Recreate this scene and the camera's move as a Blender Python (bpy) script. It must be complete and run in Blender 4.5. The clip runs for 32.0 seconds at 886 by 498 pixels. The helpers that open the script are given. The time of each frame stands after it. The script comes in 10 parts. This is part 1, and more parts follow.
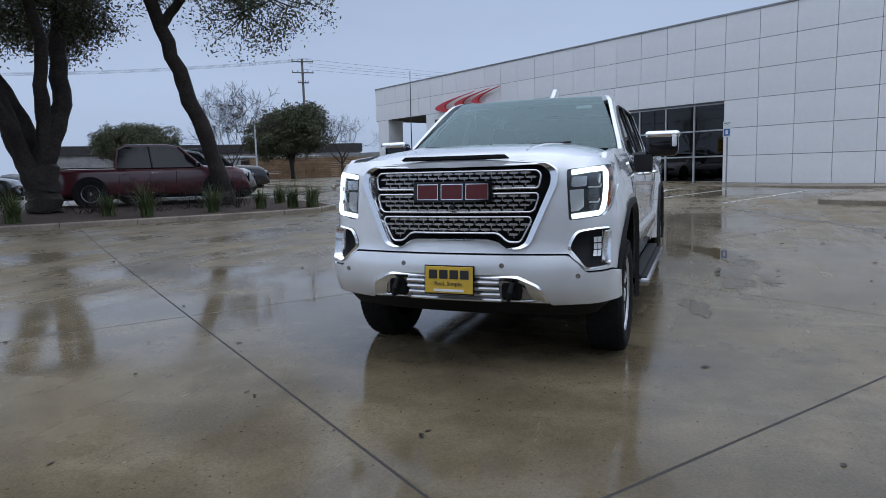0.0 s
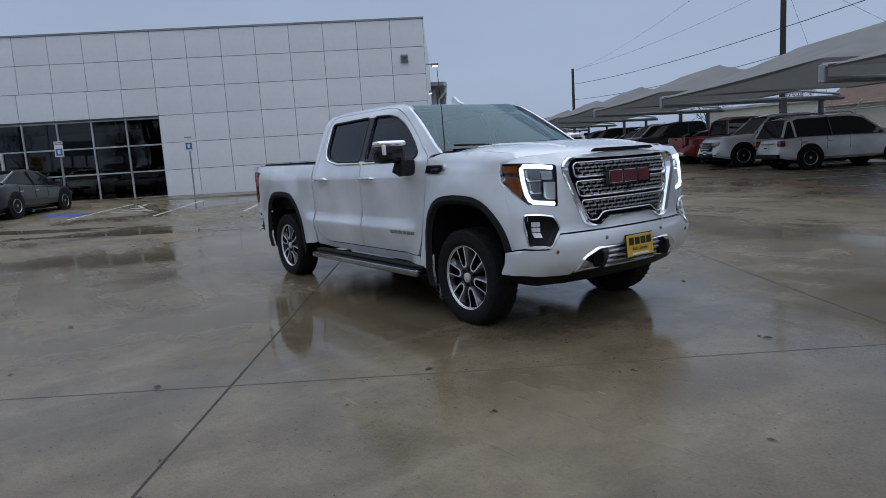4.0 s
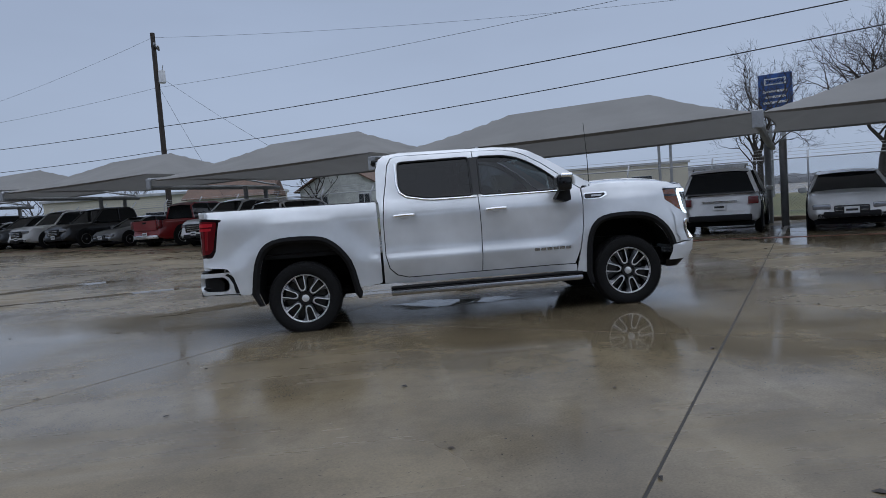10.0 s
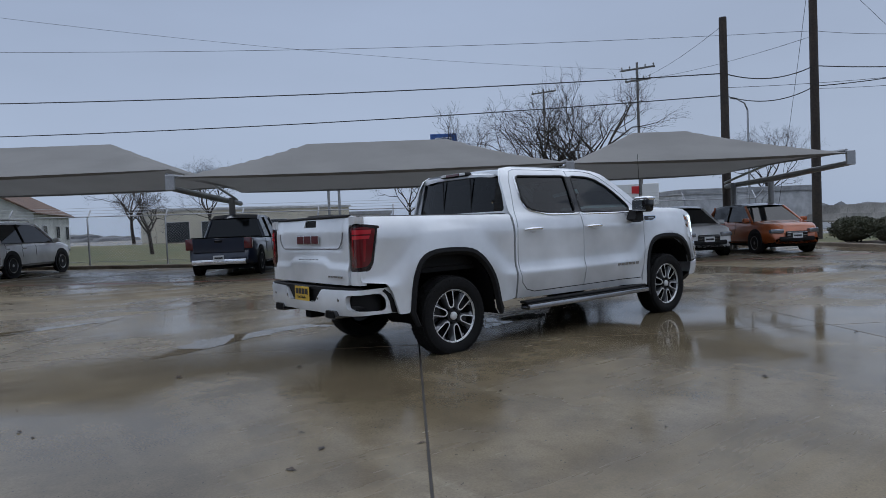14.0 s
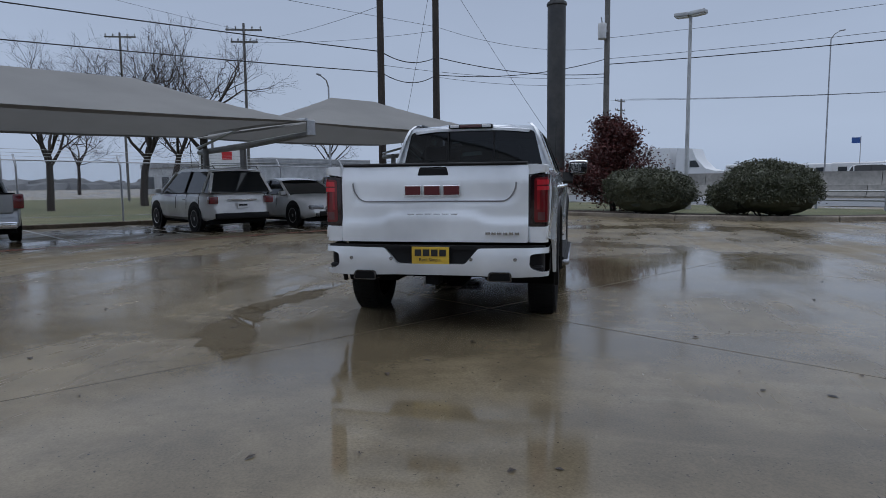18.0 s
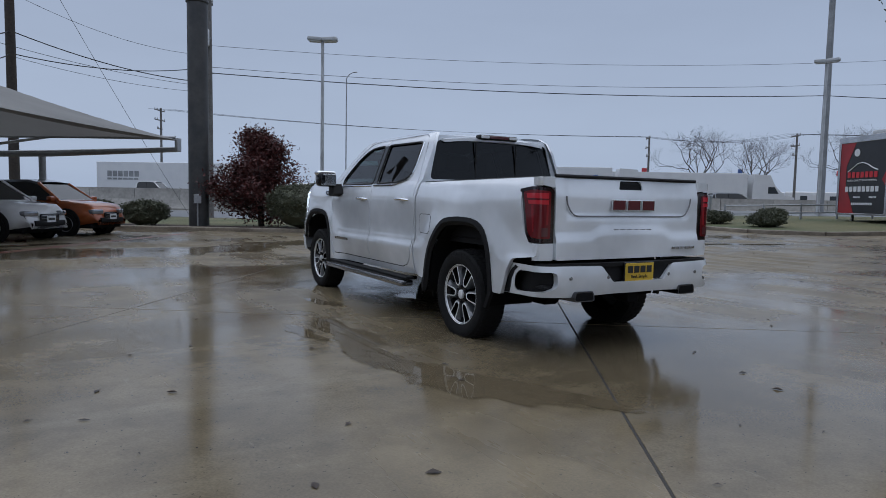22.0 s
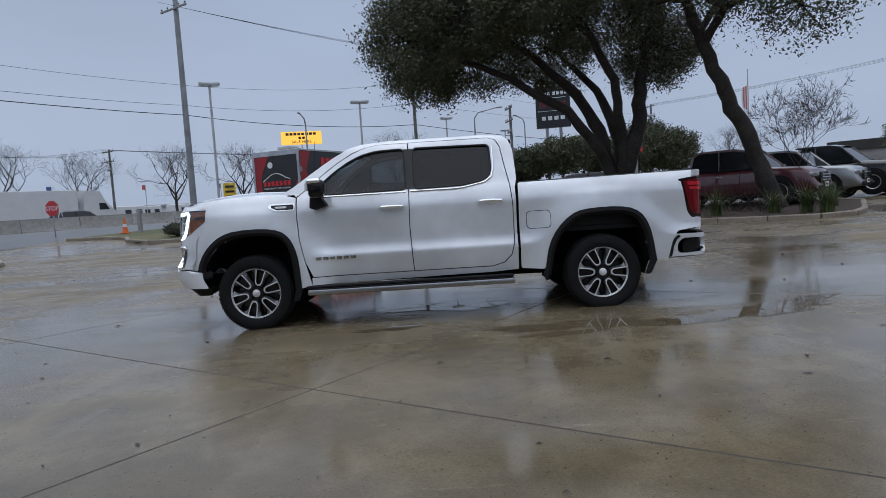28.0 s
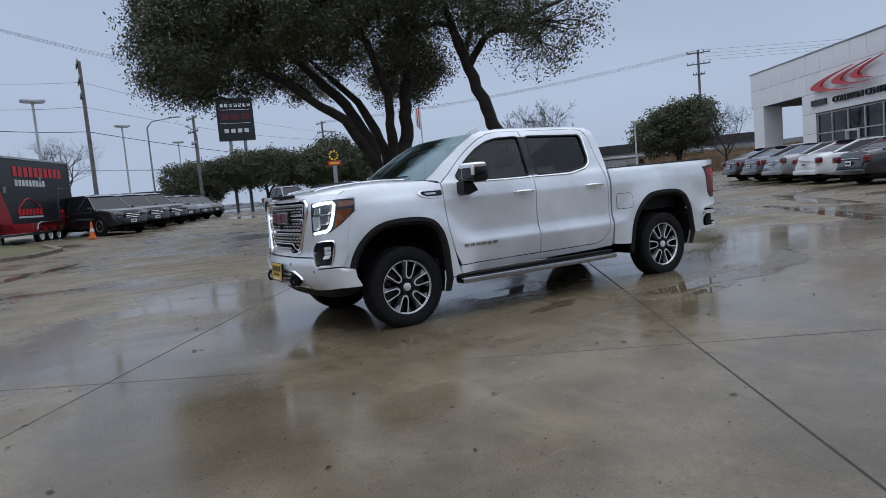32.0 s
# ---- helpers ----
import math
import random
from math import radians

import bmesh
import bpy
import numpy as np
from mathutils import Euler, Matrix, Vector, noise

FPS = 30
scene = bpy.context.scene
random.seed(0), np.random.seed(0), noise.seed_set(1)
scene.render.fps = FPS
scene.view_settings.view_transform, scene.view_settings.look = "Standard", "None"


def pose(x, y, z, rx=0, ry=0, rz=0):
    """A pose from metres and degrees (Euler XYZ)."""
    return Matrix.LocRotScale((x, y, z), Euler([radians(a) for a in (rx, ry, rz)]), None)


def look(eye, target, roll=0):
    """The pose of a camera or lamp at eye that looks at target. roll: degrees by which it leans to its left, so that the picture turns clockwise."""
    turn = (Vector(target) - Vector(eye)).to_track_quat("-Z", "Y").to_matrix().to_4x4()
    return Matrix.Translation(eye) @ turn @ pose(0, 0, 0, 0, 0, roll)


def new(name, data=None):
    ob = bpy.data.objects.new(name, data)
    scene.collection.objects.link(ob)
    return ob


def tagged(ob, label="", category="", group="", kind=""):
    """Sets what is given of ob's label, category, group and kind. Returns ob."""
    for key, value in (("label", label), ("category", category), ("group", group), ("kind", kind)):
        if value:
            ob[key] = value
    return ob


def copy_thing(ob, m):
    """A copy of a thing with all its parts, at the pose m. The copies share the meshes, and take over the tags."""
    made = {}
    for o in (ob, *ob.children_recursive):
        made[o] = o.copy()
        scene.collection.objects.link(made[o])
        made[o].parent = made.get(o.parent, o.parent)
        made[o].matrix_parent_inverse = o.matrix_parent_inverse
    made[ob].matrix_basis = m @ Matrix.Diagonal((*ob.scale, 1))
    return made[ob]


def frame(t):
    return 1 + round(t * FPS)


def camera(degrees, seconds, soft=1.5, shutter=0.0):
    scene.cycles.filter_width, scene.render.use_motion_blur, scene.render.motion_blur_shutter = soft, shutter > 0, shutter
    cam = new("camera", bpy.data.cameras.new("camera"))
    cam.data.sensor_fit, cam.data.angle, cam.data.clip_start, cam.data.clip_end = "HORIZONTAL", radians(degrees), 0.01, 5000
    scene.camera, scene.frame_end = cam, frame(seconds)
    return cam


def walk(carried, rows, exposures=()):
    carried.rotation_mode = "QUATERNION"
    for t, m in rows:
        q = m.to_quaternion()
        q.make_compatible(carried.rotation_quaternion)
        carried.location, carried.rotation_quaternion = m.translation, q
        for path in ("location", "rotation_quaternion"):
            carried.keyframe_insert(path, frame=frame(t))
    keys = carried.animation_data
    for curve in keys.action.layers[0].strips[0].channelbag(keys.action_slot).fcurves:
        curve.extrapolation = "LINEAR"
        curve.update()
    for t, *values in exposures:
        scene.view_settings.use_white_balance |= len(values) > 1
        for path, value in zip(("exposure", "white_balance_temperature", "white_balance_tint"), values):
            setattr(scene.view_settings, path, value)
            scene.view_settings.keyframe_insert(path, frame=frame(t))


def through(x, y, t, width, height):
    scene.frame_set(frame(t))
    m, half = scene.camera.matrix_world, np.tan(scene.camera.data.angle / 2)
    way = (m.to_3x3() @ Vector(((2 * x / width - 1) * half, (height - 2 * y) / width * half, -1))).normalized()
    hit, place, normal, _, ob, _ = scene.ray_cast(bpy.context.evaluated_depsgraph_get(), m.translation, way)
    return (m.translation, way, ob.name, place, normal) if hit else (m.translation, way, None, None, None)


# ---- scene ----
cam = camera(68.7, 32.0, soft=0.4)
PATH = [
    (0, (6.626, 1.446, 1.319), (4.78, 0.717, 1.077), -1.5),
    (0.5, (6.957, 0.781, 1.369), (5.049, 0.263, 1.066), -1.8),
    (1, (7.179, 0.04, 1.367), (5.23, -0.25, 1.025), -2.9),
    (1.5, (7.29, -0.68, 1.373), (5.322, -0.675, 1.016), -3.9),
    (2, (7.256, -1.443, 1.373), (5.307, -1.188, 1.008), -5.3),
    (2.5, (7.146, -2.162, 1.396), (5.262, -1.593, 1.042), -5.7),
    (3, (6.89, -2.894, 1.397), (5.08, -2.103, 1.08), -6.6),
    (3.5, (6.582, -3.586, 1.403), (4.889, -2.549, 1.161), -6.8),
    (4, (6.105, -4.191, 1.408), (4.49, -3.046, 1.128), -3.6),
    (4.5, (5.633, -4.746, 1.397), (4.227, -3.344, 1.155), -1.7),
    (6.5, (3.454, -6.71, 1.35), (2.647, -4.893, 1.134), -3.4),
    (7, (2.851, -7.05, 1.338), (2.104, -5.207, 1.124), -4.9),
    (7.5, (2.254, -7.403, 1.313), (1.604, -5.518, 1.15), -6.6),
    (8, (1.645, -7.681, 1.314), (1.155, -5.749, 1.146), -6.6),
    (8.5, (1.014, -7.97, 1.317), (0.716, -5.999, 1.156), -6.8),
    (9, (0.36, -8.16, 1.333), (0.186, -6.174, 1.175), -6.5),
    (9.5, (-0.321, -8.274, 1.321), (-0.336, -6.278, 1.187), -5.4),
    (10, (-0.991, -8.298, 1.326), (-0.801, -6.311, 1.191), -4.3),
    (10.5, (-1.701, -8.245, 1.32), (-1.329, -6.284, 1.198), -4.1),
    (11, (-2.34, -8.082, 1.325), (-1.778, -6.166, 1.207), -3.4),
    (11.5, (-3.013, -7.864, 1.337), (-2.306, -5.995, 1.245), -2.7),
    (12, (-3.638, -7.622, 1.357), (-2.794, -5.811, 1.263), -2.7),
    (12.5, (-4.279, -7.298, 1.331), (-3.319, -5.545, 1.253), -2.3),
    (13, (-4.864, -6.964, 1.344), (-3.778, -5.287, 1.268), -2.4),
    (13.5, (-5.432, -6.537, 1.325), (-4.271, -4.91, 1.257), -2.6),
    (15.5, (-7.261, -4.545, 1.316), (-5.719, -3.276, 1.196), -0.6),
    (16, (-7.567, -3.921, 1.303), (-5.894, -2.832, 1.184), -0.2),
    (16.5, (-7.794, -3.237, 1.288), (-6.035, -2.293, 1.178), -0.4),
    (17, (-8.038, -2.577, 1.298), (-6.219, -1.751, 1.198), -0.1),
    (17.5, (-8.169, -1.892, 1.287), (-6.294, -1.21, 1.143), -0.8),
    (18, (-8.275, -1.219, 1.304), (-6.33, -0.804, 1.097), -0.6),
    (18.5, (-8.28, -0.529, 1.303), (-6.306, -0.291, 1.085), -1.5),
    (19, (-8.263, 0.22, 1.279), (-6.274, 0.317, 1.095), -1.7),
    (19.5, (-8.156, 0.923, 1.261), (-6.171, 0.788, 1.066), -1.4),
    (20, (-8.034, 1.591, 1.254), (-6.083, 1.197, 1.054), -0.7),
    (20.5, (-7.837, 2.193, 1.258), (-5.948, 1.565, 1.064), -0.6),
    (21, (-7.571, 2.801, 1.268), (-5.799, 1.886, 1.121), -0.7),
    (21.5, (-7.235, 3.418, 1.268), (-5.503, 2.429, 1.124), 0.2),
    (22, (-6.805, 4.007, 1.251), (-5.078, 3.009, 1.098), 1.1),
    (22.5, (-6.363, 4.532, 1.272), (-4.715, 3.412, 1.101), 1.1),
    (23, (-5.852, 5.055, 1.253), (-4.26, 3.856, 1.09), 1.4),
    (23.5, (-5.42, 5.571, 1.301), (-3.891, 4.295, 1.128), 0.5),
    (24, (-4.915, 6.091, 1.341), (-3.46, 4.733, 1.145), -1.1),
    (24.5, (-4.479, 6.617, 1.378), (-3.202, 5.093, 1.161), -2.4),
    (25, (-3.978, 7.066, 1.401), (-2.879, 5.411, 1.17), -2.8),
    (25.5, (-3.457, 7.441, 1.386), (-2.581, 5.656, 1.17), -3.3),
    (26, (-2.83, 7.67, 1.362), (-2.118, 5.814, 1.146), -3.5),
    (26.5, (-2.198, 7.826, 1.344), (-1.706, 5.899, 1.139), -3.5),
    (28.5, (0.456, 7.902, 1.264), (0.385, 5.908, 1.127), -2.9),
    (29, (1.12, 7.79, 1.251), (0.976, 5.799, 1.126), -1.5),
    (29.5, (1.817, 7.703, 1.242), (1.55, 5.725, 1.125), -0.1),
    (30, (2.447, 7.583, 1.285), (2.052, 5.626, 1.162), -0.1),
    (30.5, (3.109, 7.403, 1.293), (2.504, 5.502, 1.161), -0.4),
    (31, (3.719, 7.186, 1.306), (2.921, 5.36, 1.148), -1.8),
    (31.5, (4.304, 6.913, 1.312), (3.435, 5.119, 1.142), -3.5),
    (32, (4.806, 6.666, 1.332), (3.79, 4.953, 1.151), -4.9),
]
walk(cam, [(row[0], look(*row[1:])) for row in PATH],
     exposures=((0, 0.25, 6150, 10), (2, 0.27, 6200, 10), (4, -0.04, 6200, 10), (8, -0.04, 6300, 10), (14, -0.03, 6300, 10), (20, -0.03, 6300, 10), (25, -0.03, 6350, 10), (29, 0.12, 6450, 10), (32, 0.2, 6400, 10)))


# ---------------------------------------------------------------- world and light
world = bpy.data.worlds.new("overcast_sky")
world.use_nodes = True
scene.world = world
wn, wl = world.node_tree.nodes, world.node_tree.links
sky = wn.new("ShaderNodeTexSky")
sky.sky_type, sky.sun_disc = "NISHITA", False
sky.sun_elevation, sky.sun_rotation = radians(70), radians(80)
sky.air_density, sky.dust_density, sky.ozone_density = 1.0, 4.0, 1.0
grey_sky = wn.new("ShaderNodeHueSaturation")
grey_sky.inputs["Saturation"].default_value = 0.45
wl.new(sky.outputs["Color"], grey_sky.inputs["Color"])
sky_gain = wn.new("ShaderNodeVectorMath")
sky_gain.operation = "SCALE"
sky_gain.inputs["Scale"].default_value = 0.075
wl.new(grey_sky.outputs["Color"], sky_gain.inputs[0])
sky_way = wn.new("ShaderNodeTexCoord")
sky_split = wn.new("ShaderNodeSeparateXYZ")
wl.new(sky_way.outputs["Generated"], sky_split.inputs[0])
cloud = wn.new("ShaderNodeTexNoise")
cloud.inputs["Scale"].default_value, cloud.inputs["Detail"].default_value = 1.6, 5.0
cloud_map = wn.new("ShaderNodeMapping")
cloud_map.inputs["Scale"].default_value = (1.0, 1.0, 3.5)
wl.new(sky_way.outputs["Generated"], cloud_map.inputs[0])
wl.new(cloud_map.outputs[0], cloud.inputs["Vector"])
deck = wn.new("ShaderNodeValToRGB")
deck.color_ramp.elements[0].position, deck.color_ramp.elements[0].color = 0.0, (0.44, 0.53, 0.69, 1)
deck.color_ramp.elements[1].position, deck.color_ramp.elements[1].color = 0.34, (0.36, 0.44, 0.60, 1)
overhead = deck.color_ramp.elements.new(1.0)
overhead.color = (1.0, 1.1, 1.3, 1)
wl.new(sky_split.outputs["Z"], deck.inputs[0])
cloud_amount = wn.new("ShaderNodeMapRange")
cloud_amount.inputs["From Min"].default_value, cloud_amount.inputs["From Max"].default_value = 0.3, 0.7
cloud_amount.inputs["To Min"].default_value, cloud_amount.inputs["To Max"].default_value = 0.93, 1.07
wl.new(cloud.outputs["Fac"], cloud_amount.inputs["Value"])
deck_cloud = wn.new("ShaderNodeVectorMath")
deck_cloud.operation = "SCALE"
wl.new(deck.outputs[0], deck_cloud.inputs[0])
wl.new(cloud_amount.outputs[0], deck_cloud.inputs["Scale"])
sky_mix = wn.new("ShaderNodeMix")
sky_mix.data_type = "RGBA"
sky_mix.inputs["Factor"].default_value = 0.8
wl.new(sky_gain.outputs[0], sky_mix.inputs[6])
wl.new(deck_cloud.outputs[0], sky_mix.inputs[7])
wl.new(sky_mix.outputs[2], wn["Background"].inputs["Color"])
wn["Background"].inputs["Strength"].default_value = 1.0

sun = new("sun", bpy.data.lights.new("sun", "SUN"))
sun.data.energy, sun.data.angle, sun.data.color = 0.75, radians(120), (0.97, 0.985, 1.0)
sun.matrix_world = look((4, 0, 60), (0, 0, 0))
scene.view_settings.exposure = 0.0


# ---------------------------------------------------------------- materials
def mat(name, color, rough=0.6, metal=0.0, grain=0.0, scale=20.0, bump=0.0, coat=0.0, second=None, big=1.2, spread=0.0, emit=0.0, ior=1.5, alpha=1.0):
    """A surface with fine grain and broad blotches. second: a colour that the blotches run to; spread: how far copies differ."""
    m = bpy.data.materials.new(name)
    m.use_nodes = True
    n, l = m.node_tree.nodes, m.node_tree.links
    b = n["Principled BSDF"]
    b.inputs["Roughness"].default_value, b.inputs["Metallic"].default_value = rough, metal
    b.inputs["IOR"].default_value = ior
    b.inputs["Coat Weight"].default_value, b.inputs["Coat Roughness"].default_value = coat, 0.04
    b.inputs["Base Color"].default_value = (*color, 1)
    if emit:
        b.inputs["Emission Color"].default_value, b.inputs["Emission Strength"].default_value = (*color, 1), emit
    if grain or bump or second:
        at = n.new("ShaderNodeTexCoord")
        fine = n.new("ShaderNodeTexNoise")
        fine.inputs["Scale"].default_value, fine.inputs["Detail"].default_value = scale, 6.0
        l.new(at.outputs["Object"], fine.inputs["Vector"])
        broad = n.new("ShaderNodeTexNoise")
        broad.inputs["Scale"].default_value, broad.inputs["Detail"].default_value = big, 4.0
        l.new(at.outputs["Object"], broad.inputs["Vector"])
        tone = n.new("ShaderNodeMix")
        tone.data_type = "RGBA"
        tone.inputs[6].default_value = (*color, 1)
        tone.inputs[7].default_value = (*(second or [c * 0.72 for c in color]), 1)
        ease = n.new("ShaderNodeMapRange")
        ease.inputs["From Min"].default_value, ease.inputs["From Max"].default_value = 0.38, 0.66
        l.new(broad.outputs["Fac"], ease.inputs["Value"])
        l.new(ease.outputs[0], tone.inputs["Factor"])
        speck = n.new("ShaderNodeMapRange")
        speck.inputs["From Min"].default_value, speck.inputs["From Max"].default_value = 0.25, 0.75
        speck.inputs["To Min"].default_value, speck.inputs["To Max"].default_value = 1 - grain, 1 + grain
        l.new(fine.outputs["Fac"], speck.inputs["Value"])
        out = n.new("ShaderNodeVectorMath")
        out.operation = "SCALE"
        l.new(tone.outputs[2], out.inputs[0])
        l.new(speck.outputs[0], out.inputs["Scale"])
        last = out.outputs[0]
        if spread:
            info = n.new("ShaderNodeObjectInfo")
            vary = n.new("ShaderNodeMapRange")
            vary.inputs["To Min"].default_value, vary.inputs["To Max"].default_value = 1 - spread, 1 + spread
            l.new(info.outputs["Random"], vary.inputs["Value"])
            out2 = n.new("ShaderNodeVectorMath")
            out2.operation = "SCALE"
            l.new(last, out2.inputs[0])
            l.new(vary.outputs[0], out2.inputs["Scale"])
            last = out2.outputs[0]
        l.new(last, b.inputs["Base Color"])
        if bump:
            bp = n.new("ShaderNodeBump")
            bp.inputs["Strength"].default_value, bp.inputs["Distance"].default_value = bump, 0.02
            l.new(fine.outputs["Fac"], bp.inputs["Height"])
            l.new(bp.outputs[0], b.inputs["Normal"])
    return m


def glass_mat(name, tint, through=0.85, rough=0.02, ior=1.52, sheen=(1, 1, 1)):
    """A thin pane: the part of the light given by through goes straight on, tinted; the rest mirrors."""
    m = bpy.data.materials.new(name)
    m.use_nodes = True
    n, l = m.node_tree.nodes, m.node_tree.links
    n.remove(n["Principled BSDF"])
    clear, shine, both, fres = n.new("ShaderNodeBsdfTransparent"), n.new("ShaderNodeBsdfGlossy"), n.new("ShaderNodeMixShader"), n.new("ShaderNodeFresnel")
    clear.inputs["Color"].default_value = (*[c * through for c in tint], 1)
    shine.inputs["Roughness"].default_value = rough
    shine.inputs["Color"].default_value = (*sheen, 1)
    fres.inputs["IOR"].default_value = ior
    l.new(fres.outputs[0], both.inputs[0])
    l.new(clear.outputs[0], both.inputs[1])
    l.new(shine.outputs[0], both.inputs[2])
    l.new(both.outputs[0], n["Material Output"].inputs["Surface"])
    return m


def wet_concrete():
    """Tan concrete under a film of rain: dull where it has drained, mirror-smooth where it stands."""
    m = bpy.data.materials.new("wet_concrete")
    m.use_nodes = True
    n, l = m.node_tree.nodes, m.node_tree.links
    b = n["Principled BSDF"]
    geo = n.new("ShaderNodeNewGeometry")

    def tex(scale, detail, stretch=(1, 1, 1), rough=0.5):
        mp = n.new("ShaderNodeMapping")
        mp.inputs["Scale"].default_value, mp.inputs["Rotation"].default_value = stretch, (0, 0, radians(-30))
        t = n.new("ShaderNodeTexNoise")
        t.inputs["Scale"].default_value, t.inputs["Detail"].default_value, t.inputs["Roughness"].default_value = scale, detail, rough
        l.new(geo.outputs["Position"], mp.inputs[0])
        l.new(mp.outputs[0], t.inputs["Vector"])
        return t.outputs["Fac"]

    def ramp(src, a, bb, lo, hi):
        r = n.new("ShaderNodeMapRange")
        r.interpolation_type = "SMOOTHSTEP"
        for key, value in (("From Min", a), ("From Max", bb), ("To Min", lo), ("To Max", hi)):
            r.inputs[key].default_value = value
        l.new(src, r.inputs["Value"])
        return r.outputs[0]

    def blend(fac, c0, c1):
        x = n.new("ShaderNodeMix")
        x.data_type = "RGBA"
        l.new(fac, x.inputs["Factor"])
        for sock, c in ((x.inputs[6], c0), (x.inputs[7], c1)):
            if isinstance(c, tuple):
                sock.default_value = (*c, 1)
            else:
                l.new(c, sock)
        return x.outputs[2]

    def maths(op, a, bb):
        x = n.new("ShaderNodeMath")
        x.operation = op
        for sock, c in ((x.inputs[0], a), (x.inputs[1], bb)):
            if isinstance(c, float):
                sock.default_value = c
            else:
                l.new(c, sock)
        return x.outputs[0]

    pools = tex(0.16, 3.0, (1.0, 0.62, 1.0))
    damp = tex(0.33, 5.0, (1.0, 0.7, 1.0), 0.6)
    stain = tex(1.3, 9.0, rough=0.62)
    fine = tex(75.0, 4.0)
    tread = tex(0.9, 4.0, (4.0, 0.35, 1.0))
    base = blend(ramp(stain, 0.36, 0.66, 0.0, 1.0), (0.205, 0.165, 0.104), (0.132, 0.105, 0.066))
    base = blend(ramp(tread, 0.55, 0.75, 0.0, 0.45), base, (0.255, 0.215, 0.145))
    base = blend(ramp(damp, 0.45, 0.62, 0.0, 0.55), base, (0.084, 0.066, 0.041))
    mottle = tex(7.0, 8.0, rough=0.7)
    pits = tex(38.0, 3.0)
    scuff = tex(3.2, 5.0, (0.5, 3.0, 1.0), 0.7)
    base = blend(ramp(mottle, 0.46, 0.70, 0.0, 0.40), base, (0.10, 0.08, 0.05))
    base = blend(ramp(scuff, 0.64, 0.74, 0.0, 0.35), base, (0.30, 0.26, 0.18))
    base = blend(ramp(pits, 0.67, 0.73, 0.0, 0.8), base, (0.045, 0.036, 0.025))
    grainy = n.new("ShaderNodeVectorMath")
    grainy.operation = "SCALE"
    l.new(base, grainy.inputs[0])
    l.new(ramp(fine, 0.25, 0.75, 0.86, 1.13), grainy.inputs["Scale"])
    l.new(grainy.outputs[0], b.inputs["Base Color"])
    pool = ramp(pools, 0.56, 0.66, 0.0, 1.0)
    runs = tex(0.5, 6.0, (0.35, 2.2, 1.0), 0.65)
    film = ramp(damp, 0.38, 0.62, 0.30, 0.12)
    film = maths("MULTIPLY", film, ramp(runs, 0.40, 0.62, 1.15, 0.55))
    away = n.new("ShaderNodeVectorMath")
    away.operation = "DISTANCE"
    away.inputs[1].default_value = (-0.6, 1.0, 0.0)
    l.new(geo.outputs["Position"], away.inputs[0])
    drained = ramp(maths("ADD", away.outputs["Value"], maths("MULTIPLY", damp, 5.0)), 6.5, 11.0, 1.0, 2.1)
    film = maths("MULTIPLY", film, drained)
    rough = maths("MULTIPLY", film, ramp(pools, 0.54, 0.64, 1.0, 0.5))
    l.new(rough, b.inputs["Roughness"])
    b.inputs["IOR"].default_value = 1.4
    b.inputs["Coat Weight"].default_value = 0.0
    bp = n.new("ShaderNodeBump")
    bp.inputs["Distance"].default_value = 0.004
    l.new(maths("SUBTRACT", 0.07, maths("MULTIPLY", pool, 0.065)), bp.inputs["Strength"])
    l.new(fine, bp.inputs["Height"])
    l.new(bp.outputs[0], b.inputs["Normal"])
    return m


CONCRETE = wet_concrete()
JOINT = mat("joint_tar", (0.03, 0.026, 0.022), 0.7, grain=0.3, scale=60)
KERB = mat("kerb_concrete", (0.27, 0.23, 0.18), 0.6, grain=0.25, scale=18, bump=0.25, second=(0.16, 0.13, 0.1), spread=0.08)
KERB_RED = mat("kerb_red_paint", (0.28, 0.05, 0.04), 0.5, grain=0.3, scale=12, second=(0.2, 0.08, 0.07))
LINE = mat("line_paint", (0.6, 0.6, 0.57), 0.5, grain=0.25, scale=9, second=(0.42, 0.4, 0.36), big=3)
LINE_RED = mat("red_lane_paint", (0.22, 0.07, 0.045), 0.4, grain=0.35, scale=9, second=(0.16, 0.1, 0.07), big=2)
LINE_BLUE = mat("blue_lane_paint", (0.06, 0.16, 0.42), 0.4, grain=0.3, scale=9, big=2)
ACM = mat("aluminium_panel", (0.78, 0.79, 0.80), 0.38, grain=0.03, scale=5, second=(0.72, 0.735, 0.75), big=0.5, spread=0.025)
PANEL_GAP = mat("panel_gap", (0.12, 0.12, 0.13), 0.8)
WHITE_METAL = mat("white_coated_metal", (0.62, 0.63, 0.64), 0.45, grain=0.06, scale=12)
MULLION = mat("mullion_metal", (0.5, 0.51, 0.52), 0.4, 0.3, grain=0.05, scale=20)
STORE_GLASS = glass_mat("storefront_glass", (0.16, 0.19, 0.2), 0.8)
# near-black colour stands in for the shade indoors and under the portico
SHADE_INSIDE = mat("interior_shade", (0.06, 0.062, 0.065), 0.8, grain=0.2, scale=2)
SIGN_RED = mat("sign_red", (0.5, 0.02, 0.025), 0.35, coat=0.3)
BLACK_LETTER = mat("black_letter", (0.02, 0.02, 0.022), 0.4)
STEEL = mat("painted_steel", (0.3, 0.31, 0.32), 0.5, 0.2, grain=0.12, scale=10, spread=0.06)
GALV = mat("galvanised_steel", (0.42, 0.43, 0.45), 0.42, 0.7, grain=0.15, scale=25)
